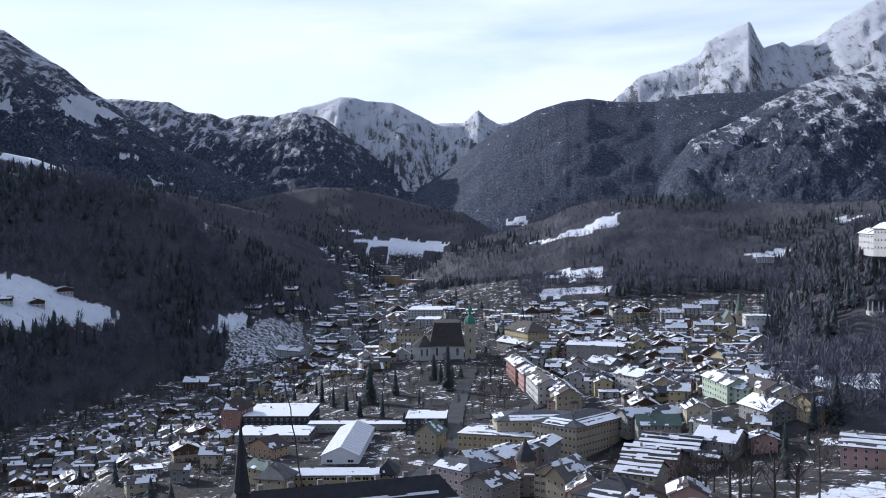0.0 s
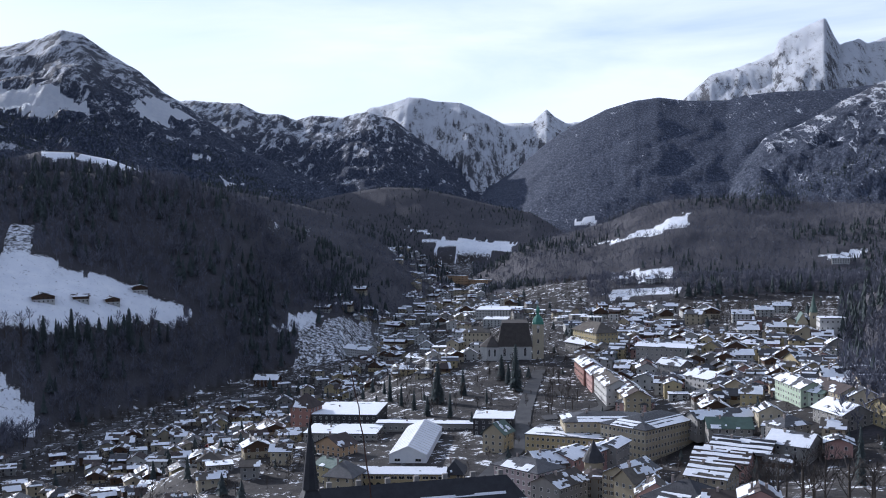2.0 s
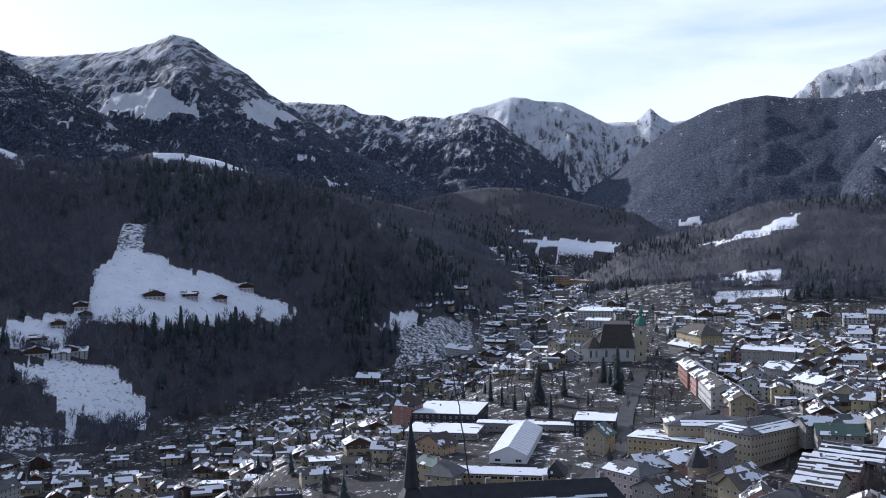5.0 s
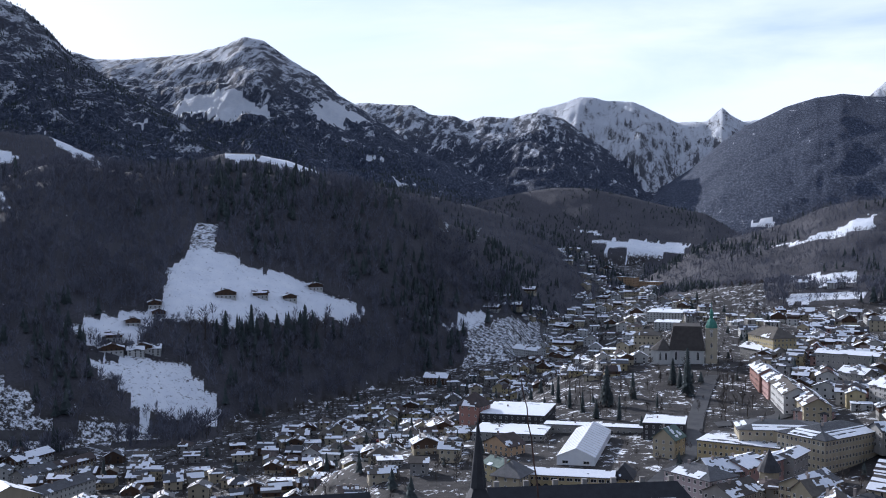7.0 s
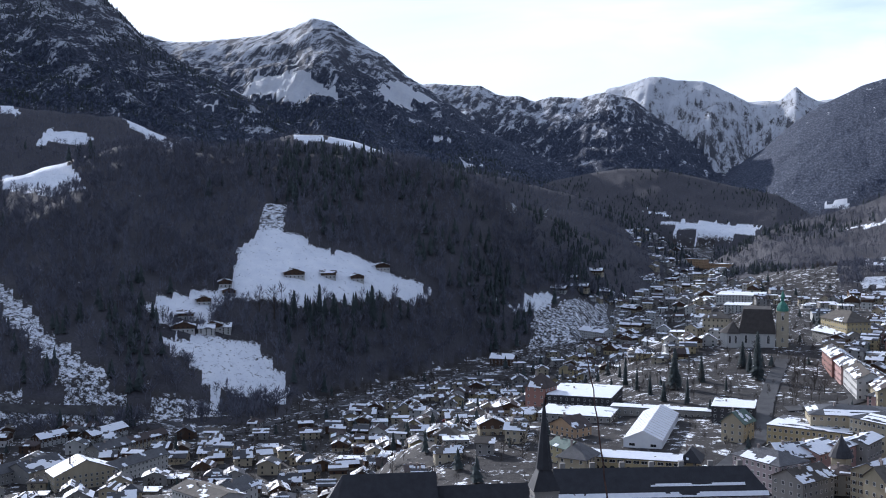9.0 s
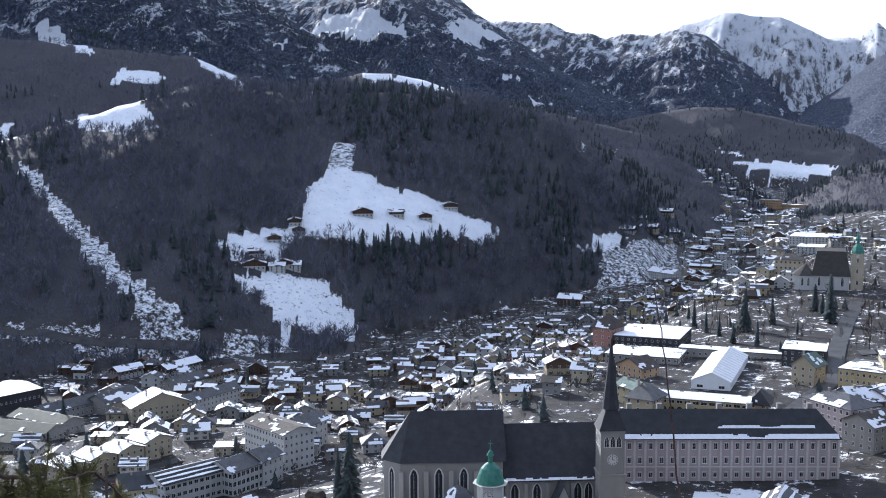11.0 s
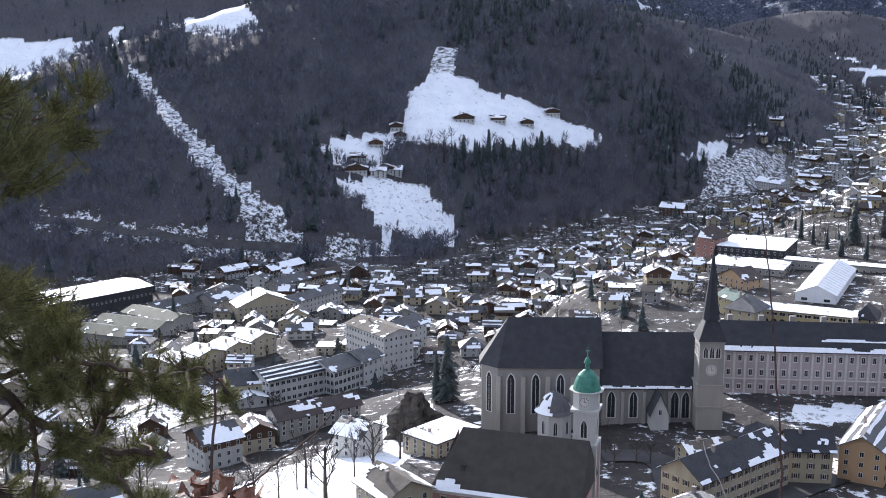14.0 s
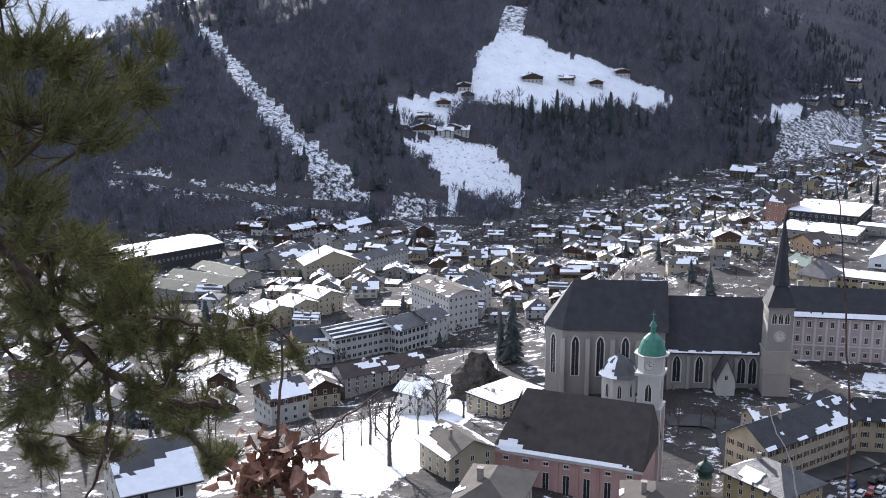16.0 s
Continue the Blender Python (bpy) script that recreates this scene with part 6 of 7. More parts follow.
def quarter(outline, count, turn, spread, sizes, walls, covers, label, gap=0.62, picked=True, snow=(0.12, 0.72), joined=False):
    """Fills a quarter of the town with houses of its kind, none on another."""
    poly = np.array(outline, float)
    lo, hi = poly.min(0), poly.max(0)
    made = 0
    q = random.Random(int(abs(lo[0]) * 7 + count))
    cand = np.random.RandomState(count).uniform(lo, hi, (count * 50, 2))
    ok = inside(poly, cand[:, 0], cand[:, 1])
    for c_, p in OPEN_LAND:
        if c_ > 0.6:
            ok &= ~inside(p, cand[:, 0], cand[:, 1])
    for x, y in cand[ok].tolist():
        if made >= count:
            break
        L, W, H = (q.uniform(a_, b_) for a_, b_ in sizes)
        if any((x - a_) ** 2 + (y - b_) ** 2 < (r_ + gap * 0.5 * (L + W) * 0.8) ** 2 for a_, b_, r_ in TAKEN):
            continue
        TAKEN.append((x, y, 0.26 * (L + W)))
        kind = q.choice(["gable", "gable", "across", "across", "hip", "flat"])
        far = math.hypot(x, y) > 600
        house(x, y, turn + q.uniform(-spread, spread), L, W, H * (0.6 if kind == "flat" else 1), kind, q.choice(walls), q.choice(covers), q.uniform(*snow) if kind != "flat" else 0.97,
              pitch=q.uniform(20, 32), floors=max(1, round(H / 3.1)), spacing=q.uniform(2.6, 3.4), chimneys=q.choice([0, 1, 1, 2]) if not far else 1, detail=not far, picked_apart=picked and not far,
              upper="wood" if q.random() < 0.3 and kind in ("gable", "across") else "", strips=q.choice([0, 0, 0.35]), style=q.choice(["plain", "plain", "shutters"]), group=label, gathered=joined or far)
        made += 1


quarter([(-381, 664), (-286, 704), (-225, 885), (-165, 791), (-108, 443), (-193, 474), (-282, 376), (-340, 374), (-499, 552), (-476, 640)], 150, 20, 12, ((8, 13), (8, 11), (4.5, 7)), ['white', 'cream', 'grey', 'cream', 'wood'], ['tin', 'tile', 'tin', 'shingle'], 'houses of the lower town')
quarter([(-281, 684), (-223, 939), (-146, 1056), (-119, 622), (-104, 456), (-251, 610)], 85, 15, 14, ((8, 13), (8, 11), (4.5, 7)), ['white', 'cream', 'grey', 'yellow'], ['tin', 'tile', 'shingle'], 'houses by the river')
quarter([(41, 753), (107, 961), (149, 831), (221, 860), (225, 766), (186, 521), (159, 466), (104, 432), (77, 442), (108, 623), (57, 630)], 190, -12, 12, ((9, 14), (8, 12), (6, 9)), ['white', 'cream', 'grey', 'pink', 'yellow', 'cream'], ['tin', 'tile', 'tin', 'shingle', 'slate'], 'houses of the old town', gap=0.5)
quarter([(-166, 1735), (-90, 1831), (39, 1158), (-26, 1086), (-41, 822), (-120, 1019), (-151, 1209), (-142, 1484)], 170, -5, 20, ((9, 16), (9, 13), (6, 10)), ['white', 'cream', 'grey'], ['tin', 'tile', 'tin'], 'houses of the upper valley', gap=0.6, joined=True)
quarter([(-200, 1722), (-186, 2494), (-93, 1897), (-141, 1656)], 60, 0, 20, ((9, 16), (9, 13), (6, 10)), ['white', 'cream'], ['tin'], 'houses of the far hamlet', gap=0.6, joined=True)
quarter([(13, 478), (50, 453), (86, 356), (78, 321), (11, 405)], 14, -15, 10, ((9, 16), (9, 13), (6, 10)), ['cream', 'grey', 'pink'], ['tin', 'shingle', 'tile'], 'houses of the old town')
quarter([(-421, 335), (-351, 356), (-256, 315), (-222, 246), (-258, 222)], 18, 25, 12, ((8, 13), (8, 11), (4.5, 7)), ['white', 'cream', 'wood'], ['tin', 'tile'], 'houses below the lookout')
quarter([(-203, 1283), (-160, 1369), (-69, 802), (-142, 1138)], 34, -25, 15, ((8, 13), (8, 11), (4.5, 7)), ['white', 'cream'], ['tin'], 'houses on the spur')
quarter([(-139, 1087), (-29, 845), (-18, 766), (-31, 700), (-114, 818), (-177, 953)], 50, 5, 20, ((8, 13), (8, 11), (4.5, 7)), ['white', 'cream', 'yellow'], ['tin', 'tile'], 'houses of the upper valley', joined=True)
quarter([(45, 1155), (135, 1207), (187, 985), (137, 840), (49, 823)], 40, -5, 20, ((9, 16), (9, 13), (6, 10)), ['white', 'cream', 'grey'], ['tin', 'tile'], 'houses of the upper town', joined=True)
tagged(new("far_houses", Gathered.shape.mesh("far_houses", Gathered.mats)), "far pale houses of the valley with snowy roofs", "houses", kind="stuff")

# ---- roads ----
ASPHALT = plain_material("wet_asphalt", (0.035, 0.035, 0.038), (0.075, 0.073, 0.072), 0.55, 0.15)


def road(line, width, label):
    p = np.array(line, float)
    d = np.concatenate([[0], np.cumsum(np.hypot(*np.diff(p, axis=0).T))])
    t = np.linspace(0, d[-1], max(4, int(d[-1] / 5)))
    x, y = np.interp(t, d, p[:, 0]), np.interp(t, d, p[:, 1])
    k = np.ones(5) / 5
    x[2:-2], y[2:-2] = np.convolve(x, k, "valid"), np.convolve(y, k, "valid")
    tx, ty = np.gradient(x), np.gradient(y)
    n_ = np.hypot(tx, ty)
    nx, ny = -ty / n_, tx / n_
    cols = [(x + nx * w * width / 2, y + ny * w * width / 2) for w in (-1, -0.33, 0.33, 1)]
    rows = [np.stack([cx, cy, terrain(cx, cy)[0] + 0.45], -1) for cx, cy in cols]
    v = np.stack(rows, 1).reshape(-1, 3)
    i = (np.arange(len(t) - 1)[:, None] * 4 + np.arange(3)[None]).ravel()
    q = np.stack([i, i + 4, i + 5, i + 1], -1)
    tagged(new("road", mesh_from("road", v, q, [ASPHALT])), label, "road", kind="structure")


road([(-483, 621), (-456, 626), (-425, 630), (-388, 617), (-347, 592), (-315, 579), (-291, 585)], 9, 'grey asphalt road bending across the valley')
road(HILL_ROAD, 8, 'wet asphalt road along the foot of the wooded hill')
road(RIVER_ROAD, 7, 'wet asphalt road beside the river bank')
road([(-127, 1693), (-122, 1602), (-97, 1386), (-55, 1108), (-28, 829)], 9, 'asphalt main road up the valley')
road([(19, 749), (12, 690), (6, 608), (4, 545), (-12, 478)], 9, 'asphalt street beside the churchyard')
road([(55, 821), (54, 698), (56, 621), (30, 607), (17, 604)], 11, 'wide asphalt market street')
road([(-307, 294), (-300, 329), (-301, 368), (-299, 395), (-287, 434)], 7, 'asphalt street past the school')
road([(-249, 287), (-268, 311), (-271, 330), (-263, 354), (-236, 365), (-219, 392)], 6, 'curving asphalt lane below the school')
road([(-84, 291), (-68, 299), (-51, 253), (-35, 278), (-21, 303)], 10, 'asphalt market square street')
road([(-166, 1329), (-158, 1237), (-131, 1117), (-80, 826)], 6, 'asphalt lane climbing the spur')

# ---- single trees ----
BARK = plain_material("grey_bark", (0.05, 0.042, 0.036), (0.11, 0.095, 0.082), 0.9, 2.5)


def tube(s, p, q, r0, r1, sides=5, mat=0):
    p, q = Vector(p), Vector(q)
    d = (q - p).normalized()
    a_ = d.cross(Vector((0.3, 0.9, 0.31))).normalized()
    b_ = d.cross(a_)
    ring = [(math.cos(2 * math.pi * k / sides), math.sin(2 * math.pi * k / sides)) for k in range(sides)]
    base = len(s.v)
    s.v += [tuple(p + (a_ * c + b_ * e) * r0) for c, e in ring] + [tuple(q + (a_ * c + b_ * e) * r1) for c, e in ring]
    for k in range(sides):
        j = (k + 1) % sides
        s.f.append((base + k, base + j, base + sides + j, base + sides + k))
        s.m.append(mat)


def bare_tree_meshes(seed):
    """Trunk and crown of a leafless tree one metre high."""
    q = random.Random(seed)
    trunk, crown = Shape(), Shape()
    tube(trunk, (0, 0, -0.05), (0.005, 0.01, 0.25), 0.022, 0.017, 6)
    tube(trunk, (0.005, 0.01, 0.25), (0.0, 0.0, 0.6), 0.017, 0.008, 6)

    def grow(p, d, length, r, level):
        e_ = Vector(p) + d * length
        tube(crown, p, e_, r, r * 0.55, 3)
        if level == 0:
            return
        for _ in range(q.choice([4, 5])):
            f = q.uniform(0.35, 1.0)
            nd = (d + Vector((q.uniform(-1, 1), q.uniform(-1, 1), q.uniform(-0.3, 0.7))) * 0.75).normalized()
            grow(Vector(p) + d * length * f, nd, length * q.uniform(0.5, 0.75), r * 0.5, level - 1)
    for k in range(9):
        a_ = k * 2.4 + q.uniform(-0.4, 0.4)
        z0 = 0.2 + 0.4 * k / 9
        grow((0, 0, z0), Vector((math.cos(a_) * 0.62, math.sin(a_) * 0.62, 0.75)).normalized(), q.uniform(0.17, 0.26) * (1.1 - 0.4 * k / 9), 0.007, 2)
    return trunk.mesh("trunk", [BARK]), crown.mesh("crown", [GARDEN_TWIGS])


def fir_tree_meshes(seed):
    q = random.Random(seed)
    trunk, crown = Shape(), Shape()
    tube(trunk, (0, 0, -0.03), (0, 0, 0.95), 0.018, 0.002, 6)
    for k in range(22):
        z = 0.10 + 0.86 * k / 22
        w = 0.20 * (1 - (z - 0.08)) ** 0.9 + 0.006
        for s in range(9):
            a_ = k * 0.7 + s * 2 * math.pi / 9 + q.uniform(-0.25, 0.25)
            r = w * q.uniform(0.65, 1.15)
            c, e_ = math.cos(a_), math.sin(a_)
            h = q.uniform(0.03, 0.06)
            side = 0.30 * r
            tip = (r * c, r * e_, z - 0.35 * r)
            crown.poly([(0, 0, z + h), (0.6 * r * c - side * e_, 0.6 * r * e_ + side * c, z - 0.22 * r), tip])
            crown.poly([(0, 0, z + h), tip, (0.6 * r * c + side * e_, 0.6 * r * e_ - side * c, z - 0.22 * r)])
    return trunk.mesh("trunk", [BARK]), crown.mesh("crown", [NEEDLES])


BARE_TREES = [bare_tree_meshes(k) for k in range(4)]
FIR_TREES = [fir_tree_meshes(40 + k) for k in range(3)]
TREES = [0]


def tree(kind, x, y, z, h, where):
    TREES[0] += 1
    k = TREES[0]
    lib = BARE_TREES if kind == "bare" else FIR_TREES
    trunk, crown = lib[k % len(lib)]
    ob = new("bare_tree" if kind == "bare" else "fir_tree")
    w = h * (0.9 + 0.25 * math.sin(k * 2.1))
    ob.matrix_world = Matrix.LocRotScale((x, y, z - 0.2), Euler((0, 0, k * 1.7)), (w, w, h))
    tagged(ob, ("leafless grey-brown broadleaf tree " if kind == "bare" else "dark green fir tree ") + where, "tree", "single trees " + where)
    part("trunk", trunk, None, ob)
    tagged(part("crown", crown, None, ob), kind="stuff")


tree('fir', -45.6, 665.7, 47.0, 26.1, 'in the churchyard')
tree('fir', -35.5, 621.5, 46.6, 16.3, 'in the churchyard')
tree('fir', 2.4, 688.2, 50.9, 31.3, 'in the churchyard')
tree('fir', -6.8, 723.9, 52.6, 17.8, 'in the churchyard')
tree('fir', -68.6, 670.4, 43.9, 15.4, 'in the churchyard')
tree('fir', -59.2, 654.4, 44.7, 13.0, 'in the churchyard')
tree('fir', -49.3, 631.7, 45.5, 12.6, 'in the churchyard')
tree('fir', -15.1, 651.1, 49.4, 10.2, 'in the churchyard')
tree('fir', -85.7, 726.9, 42.2, 10.7, 'in the churchyard')
tree('fir', -2.2, 709.7, 51.8, 14.8, 'in the churchyard')
tree('fir', -77.7, 689.1, 43.1, 19.8, 'in the churchyard')
tree('fir', -365.1, 882.9, 51.9, 36.7, 'along the meadow edge')
tree('fir', -356.9, 895.3, 52.1, 27.6, 'along the meadow edge')
tree('fir', -343.7, 909.6, 47.8, 31.3, 'along the meadow edge')
tree('fir', -331.5, 926.7, 46.2, 38.1, 'along the meadow edge')
tree('fir', -380.8, 863.6, 55.0, 29.6, 'along the meadow edge')
tree('fir', -373.1, 870.4, 53.7, 27.2, 'along the meadow edge')
tree('fir', -317.1, 961.8, 48.9, 20.6, 'along the meadow edge')
tree('fir', -387.5, 860.7, 55.9, 21.4, 'along the meadow edge')
tree('fir', -311.6, 969.5, 48.5, 18.1, 'along the meadow edge')
tree('bare', -407.9, 852.3, 60.0, 24.3, 'along the meadow edge')
tree('bare', -396.4, 856.6, 57.8, 33.9, 'along the meadow edge')
tree('bare', -470.1, 785.2, 63.3, 21.2, 'along the meadow edge')
tree('bare', -464.5, 789.7, 62.7, 17.0, 'along the meadow edge')
tree('bare', -327.6, 945.4, 50.0, 23.9, 'along the meadow edge')
tree('bare', -304.6, 981.2, 49.2, 21.8, 'along the meadow edge')
tree('bare', -296.8, 990.7, 48.7, 23.0, 'along the meadow edge')
tree('bare', -429.8, 831.0, 63.4, 14.5, 'along the meadow edge')
tree('bare', -323.0, 955.2, 50.8, 26.6, 'along the meadow edge')
tree('bare', -134.4, 179.4, 59.6, 21.7, 'on the snowy slope')
tree('bare', -138.3, 195.1, 56.0, 19.4, 'on the snowy slope')
tree('bare', -141.8, 210.1, 52.7, 18.6, 'on the snowy slope')
tree('bare', -145.3, 227.9, 49.5, 20.8, 'on the snowy slope')
tree('bare', -128.9, 210.9, 53.6, 26.8, 'on the snowy slope')
tree('bare', -139.6, 243.7, 47.5, 18.0, 'on the snowy slope')
tree('bare', -134.1, 244.0, 47.7, 24.3, 'on the snowy slope')
tree('bare', -138.6, 268.7, 43.9, 15.8, 'on the snowy slope')
tree('bare', -146.2, 225.2, 49.9, 14.2, 'on the snowy slope')
tree('bare', -148.8, 236.4, 48.1, 15.0, 'on the snowy slope')
tree('bare', 88.4, 336.7, 71.6, 27.5, 'in the town')
tree('bare', 94.3, 332.7, 71.8, 29.8, 'in the town')
tree('bare', 83.7, 346.3, 70.8, 23.7, 'in the town')
tree('bare', 102.1, 335.6, 71.8, 26.5, 'in the town')
tree('bare', 120.1, 346.8, 71.8, 29.5, 'in the town')
tree('bare', 78.2, 350.4, 69.8, 18.4, 'in the town')
tree('bare', 111.2, 341.8, 71.8, 19.8, 'in the town')
tree('fir', 119.5, 379.8, 69.5, 22.0, 'in the town')
tree('fir', 160.9, 472.3, 68.5, 17.3, 'in the town')
tree('fir', 171.5, 474.4, 70.4, 22.4, 'in the town')
tree('fir', 207.8, 707.7, 65.1, 14.8, 'in the town')
tree('fir', -30.7, 682.9, 49.2, 17.9, 'in the town')
tree('fir', -155.4, 338.8, 37.6, 25.2, 'in the town')
tree('fir', -159.6, 338.2, 37.0, 20.1, 'in the town')
tree('fir', -339.8, 590.6, 2.2, 16.7, 'in the town')
tree('fir', -396.6, 487.0, 2.2, 18.6, 'in the town')
tree('bare', -84.1, 294.3, 45.3, 13.9, 'in the town')
tree('bare', -77.8, 281.7, 45.9, 13.3, 'in the town')
tree('bare', -107.7, 306.8, 42.9, 12.0, 'in the town')
tree('bare', -106.2, 310.4, 42.9, 14.9, 'in the town')
tree('bare', -69.9, 290.8, 45.8, 10.1, 'in the town')
tree('bare', -73.4, 288.9, 45.8, 11.8, 'in the town')
tree('bare', -248.6, 349.8, 14.1, 14.6, 'in the town')
tree('bare', -239.1, 352.4, 14.9, 12.1, 'in the town')
tree('bare', -170.3, 299.2, 35.1, 11.9, 'in the town')
tree('bare', -311.1, 388.7, 11.1, 13.8, 'in the town')
tree('bare', -151.1, 378.9, 37.7, 18.2, 'in the town')
tree('bare', -155.4, 369.4, 37.4, 13.5, 'in the town')
tree('bare', -174.0, 337.1, 35.0, 12.9, 'in the town')
tree('bare', -247.7, 411.9, 11.4, 12.2, 'in the town')
tree('bare', -245.5, 361.8, 13.4, 12.4, 'in the town')


def grove(kind, outline, count, low, tall, where, seed):
    poly = np.array(outline, float)
    lo, hi = poly.min(0), poly.max(0)
    q = np.random.RandomState(seed)
    x, y = q.uniform(lo[0], hi[0], count * 8), q.uniform(lo[1], hi[1], count * 8)
    k = inside(poly, x, y)
    x, y = x[k][:count], y[k][:count]
    z = terrain(x, y)[0]
    for a_, b_, c_ in zip(x, y, z):
        tree(kind, a_, b_, c_, q.uniform(low, tall), where)


grove('bare', [(21, 731), (45, 734), (46, 633), (20, 610)], 16, 10, 15, 'in the park', 1)
grove('bare', [(-94, 795), (-34, 752), (-20, 679), (-63, 646)], 22, 9, 14, 'in the churchyard', 2)
grove('bare', [(-373, 756), (-243, 953), (-207, 887), (-348, 704)], 34, 8, 13, 'along the river bank', 3)
grove('bare', [(-164, 1029), (-38, 849), (-26, 769), (-136, 913)], 26, 7, 12, 'between the houses', 4)
grove('bare', [(98, 1082), (187, 985), (235, 735), (163, 472), (104, 482), (73, 652)], 40, 7, 12, 'among the old town roofs', 5)
grove('bare', [(-488, 540), (-372, 647), (-219, 823), (-124, 430), (-288, 384)], 45, 6, 11, 'among the lower town houses', 6)
grove('fir', [(-246, 648), (-141, 943), (-104, 545), (-147, 479)], 10, 8, 14, 'among the lower town houses', 7)
grove('bare', [(-391, 310), (-240, 288), (-174, 203), (-217, 168)], 60, 8, 14, 'below the lookout', 8)
grove('fir', [(-300, 262), (-232, 262), (-196, 205), (-222, 180)], 7, 10, 16, 'below the lookout', 10)
grove('bare', [(89, 405), (115, 349), (109, 329), (74, 336)], 9, 16, 22, 'below the lookout', 9)

# ---- gardens: small leafless trees, hedges and a few firs between the houses ----


def gardens(name, count, a0, a1, r0, r1, low, tall, templates, mat, label, seed):
    q = np.random.RandomState(seed)
    r, a_ = np.sqrt(q.uniform(r0 * r0, r1 * r1, count)), np.radians(q.uniform(a0, a1, count))
    x, y = r * np.sin(a_), r * np.cos(a_)
    z, which = terrain(x, y)
    snow, wood, _ = land_cover(x, y, which, z)
    keep = (which < 0) & (wood < 0.4) & (snow < 0.6) & (fractal(x, y, 70, 3, 61) > -0.25)
    for tx, ty, tr in TAKEN:
        keep &= (x - tx) ** 2 + (y - ty) ** 2 > (0.9 * tr) ** 2
    x, y, z = x[keep], y[keep], z[keep]
    scatter(name, np.stack([x, y, z - 0.2, q.uniform(low, tall, len(x)), q.uniform(1.0, 1.7, len(x))], -1), templates, mat, label, "garden trees")


gardens("garden_trees", 7000, -48, 21, 400, 1500, 3.5, 9.0, BARE, GARDEN_TWIGS, "leafless garden trees and hedges between the town houses", 21)
gardens("garden_firs", 420, -44, 20, 430, 1400, 5, 13, FIRS, NEEDLES, "dark garden firs between the town houses", 22)

# ---- rock crag beside the choir ----
ROCK = plain_material("dark_crag_rock", (0.022, 0.020, 0.018), (0.10, 0.09, 0.08), 0.95, 0.5)


def crag(x, y, z, w, h):
    s = Shape()
    n_, m_ = 26, 22
    grid = []
    for j in range(m_ + 1):
        t = j / m_
        row = []
        for i in range(n_):
            a_ = 2 * math.pi * i / n_
            r = w * (1 - 0.75 * t ** 1.6) * (1 + 0.7 * noise.noise((math.cos(a_) * 2, math.sin(a_) * 2, t * 4)) + 0.35 * noise.noise((math.cos(a_) * 5, math.sin(a_) * 5, t * 12)))
            row.append((r * math.cos(a_), r * math.sin(a_) * 0.8, -4 + (h + 4) * t))
        grid.append(row)
    for j in range(m_):
        for i in range(n_):
            k = (i + 1) % n_
            s.poly([grid[j][i], grid[j][k], grid[j + 1][k], grid[j + 1][i]])
    s.poly(grid[-1])
    ob = new("rock_crag", s.mesh("rock_crag", [ROCK]))
    ob.location = (x, y, z)
    tagged(ob, "dark weathered rock crag rising beside the church choir", "rock")


crag(-150.0, 300.8, 36.3, 9.5, 17.0)

# ---- parked cars ----


def car_paint(name, c):
    return plain_material(name, tuple(q * 0.9 for q in c), c, 0.3, 0.5)


CAR_PAINTS = [car_paint("car_paint_" + n_, c) for n_, c in (("white", (0.6, 0.6, 0.6)), ("silver", (0.35, 0.36, 0.37)), ("black", (0.02, 0.02, 0.022)), ("red", (0.35, 0.03, 0.025)), ("blue", (0.04, 0.07, 0.16)))]
RUBBER = plain_material("tyre_rubber", (0.015, 0.015, 0.015), (0.03, 0.03, 0.03), 0.9, 5)


def car_parts():
    b_, c, w = Shape(), Shape(), Shape()
    ring = [(-2.1, -0.85), (2.1, -0.85), (2.1, 0.85), (-2.1, 0.85)]
    b_.prism(ring, 0.3, 0.75, 0, [(-2.15, -0.88), (2.1, -0.88), (2.1, 0.88), (-2.15, 0.88)])
    b_.prism([(-2.15, -0.88), (2.1, -0.88), (2.1, 0.88), (-2.15, 0.88)], 0.75, 0.95, 0, [(-2.05, -0.8), (1.9, -0.8), (1.9, 0.8), (-2.05, 0.8)])
    b_.box(-1.5, 0.4, -0.62, 0.62, 1.43, 1.48)
    c.prism([(-1.95, -0.76), (1.0, -0.76), (1.0, 0.76), (-1.95, 0.76)], 0.955, 1.43, 0, [(-1.5, -0.62), (0.4, -0.62), (0.4, 0.62), (-1.5, 0.62)])
    n_ = 10
    ring = [(0.32 * math.cos(2 * math.pi * k / n_), 0.32 * math.sin(2 * math.pi * k / n_)) for k in range(n_)]
    for k in range(n_):
        p, q = ring[k], ring[(k + 1) % n_]
        w.poly([(p[0], -0.1, p[1]), (q[0], -0.1, q[1]), (q[0], 0.1, q[1]), (p[0], 0.1, p[1])])
    w.poly([(p[0], -0.1, p[1]) for p in ring])
    w.poly([(p[0], 0.1, p[1]) for p in reversed(ring)])
    return [b_.mesh("body", [m]) for m in CAR_PAINTS], c.mesh("cabin", [GLASS]), w.mesh("wheel", [RUBBER])


CAR_BODIES, CAR_CABIN, CAR_WHEEL = car_parts()


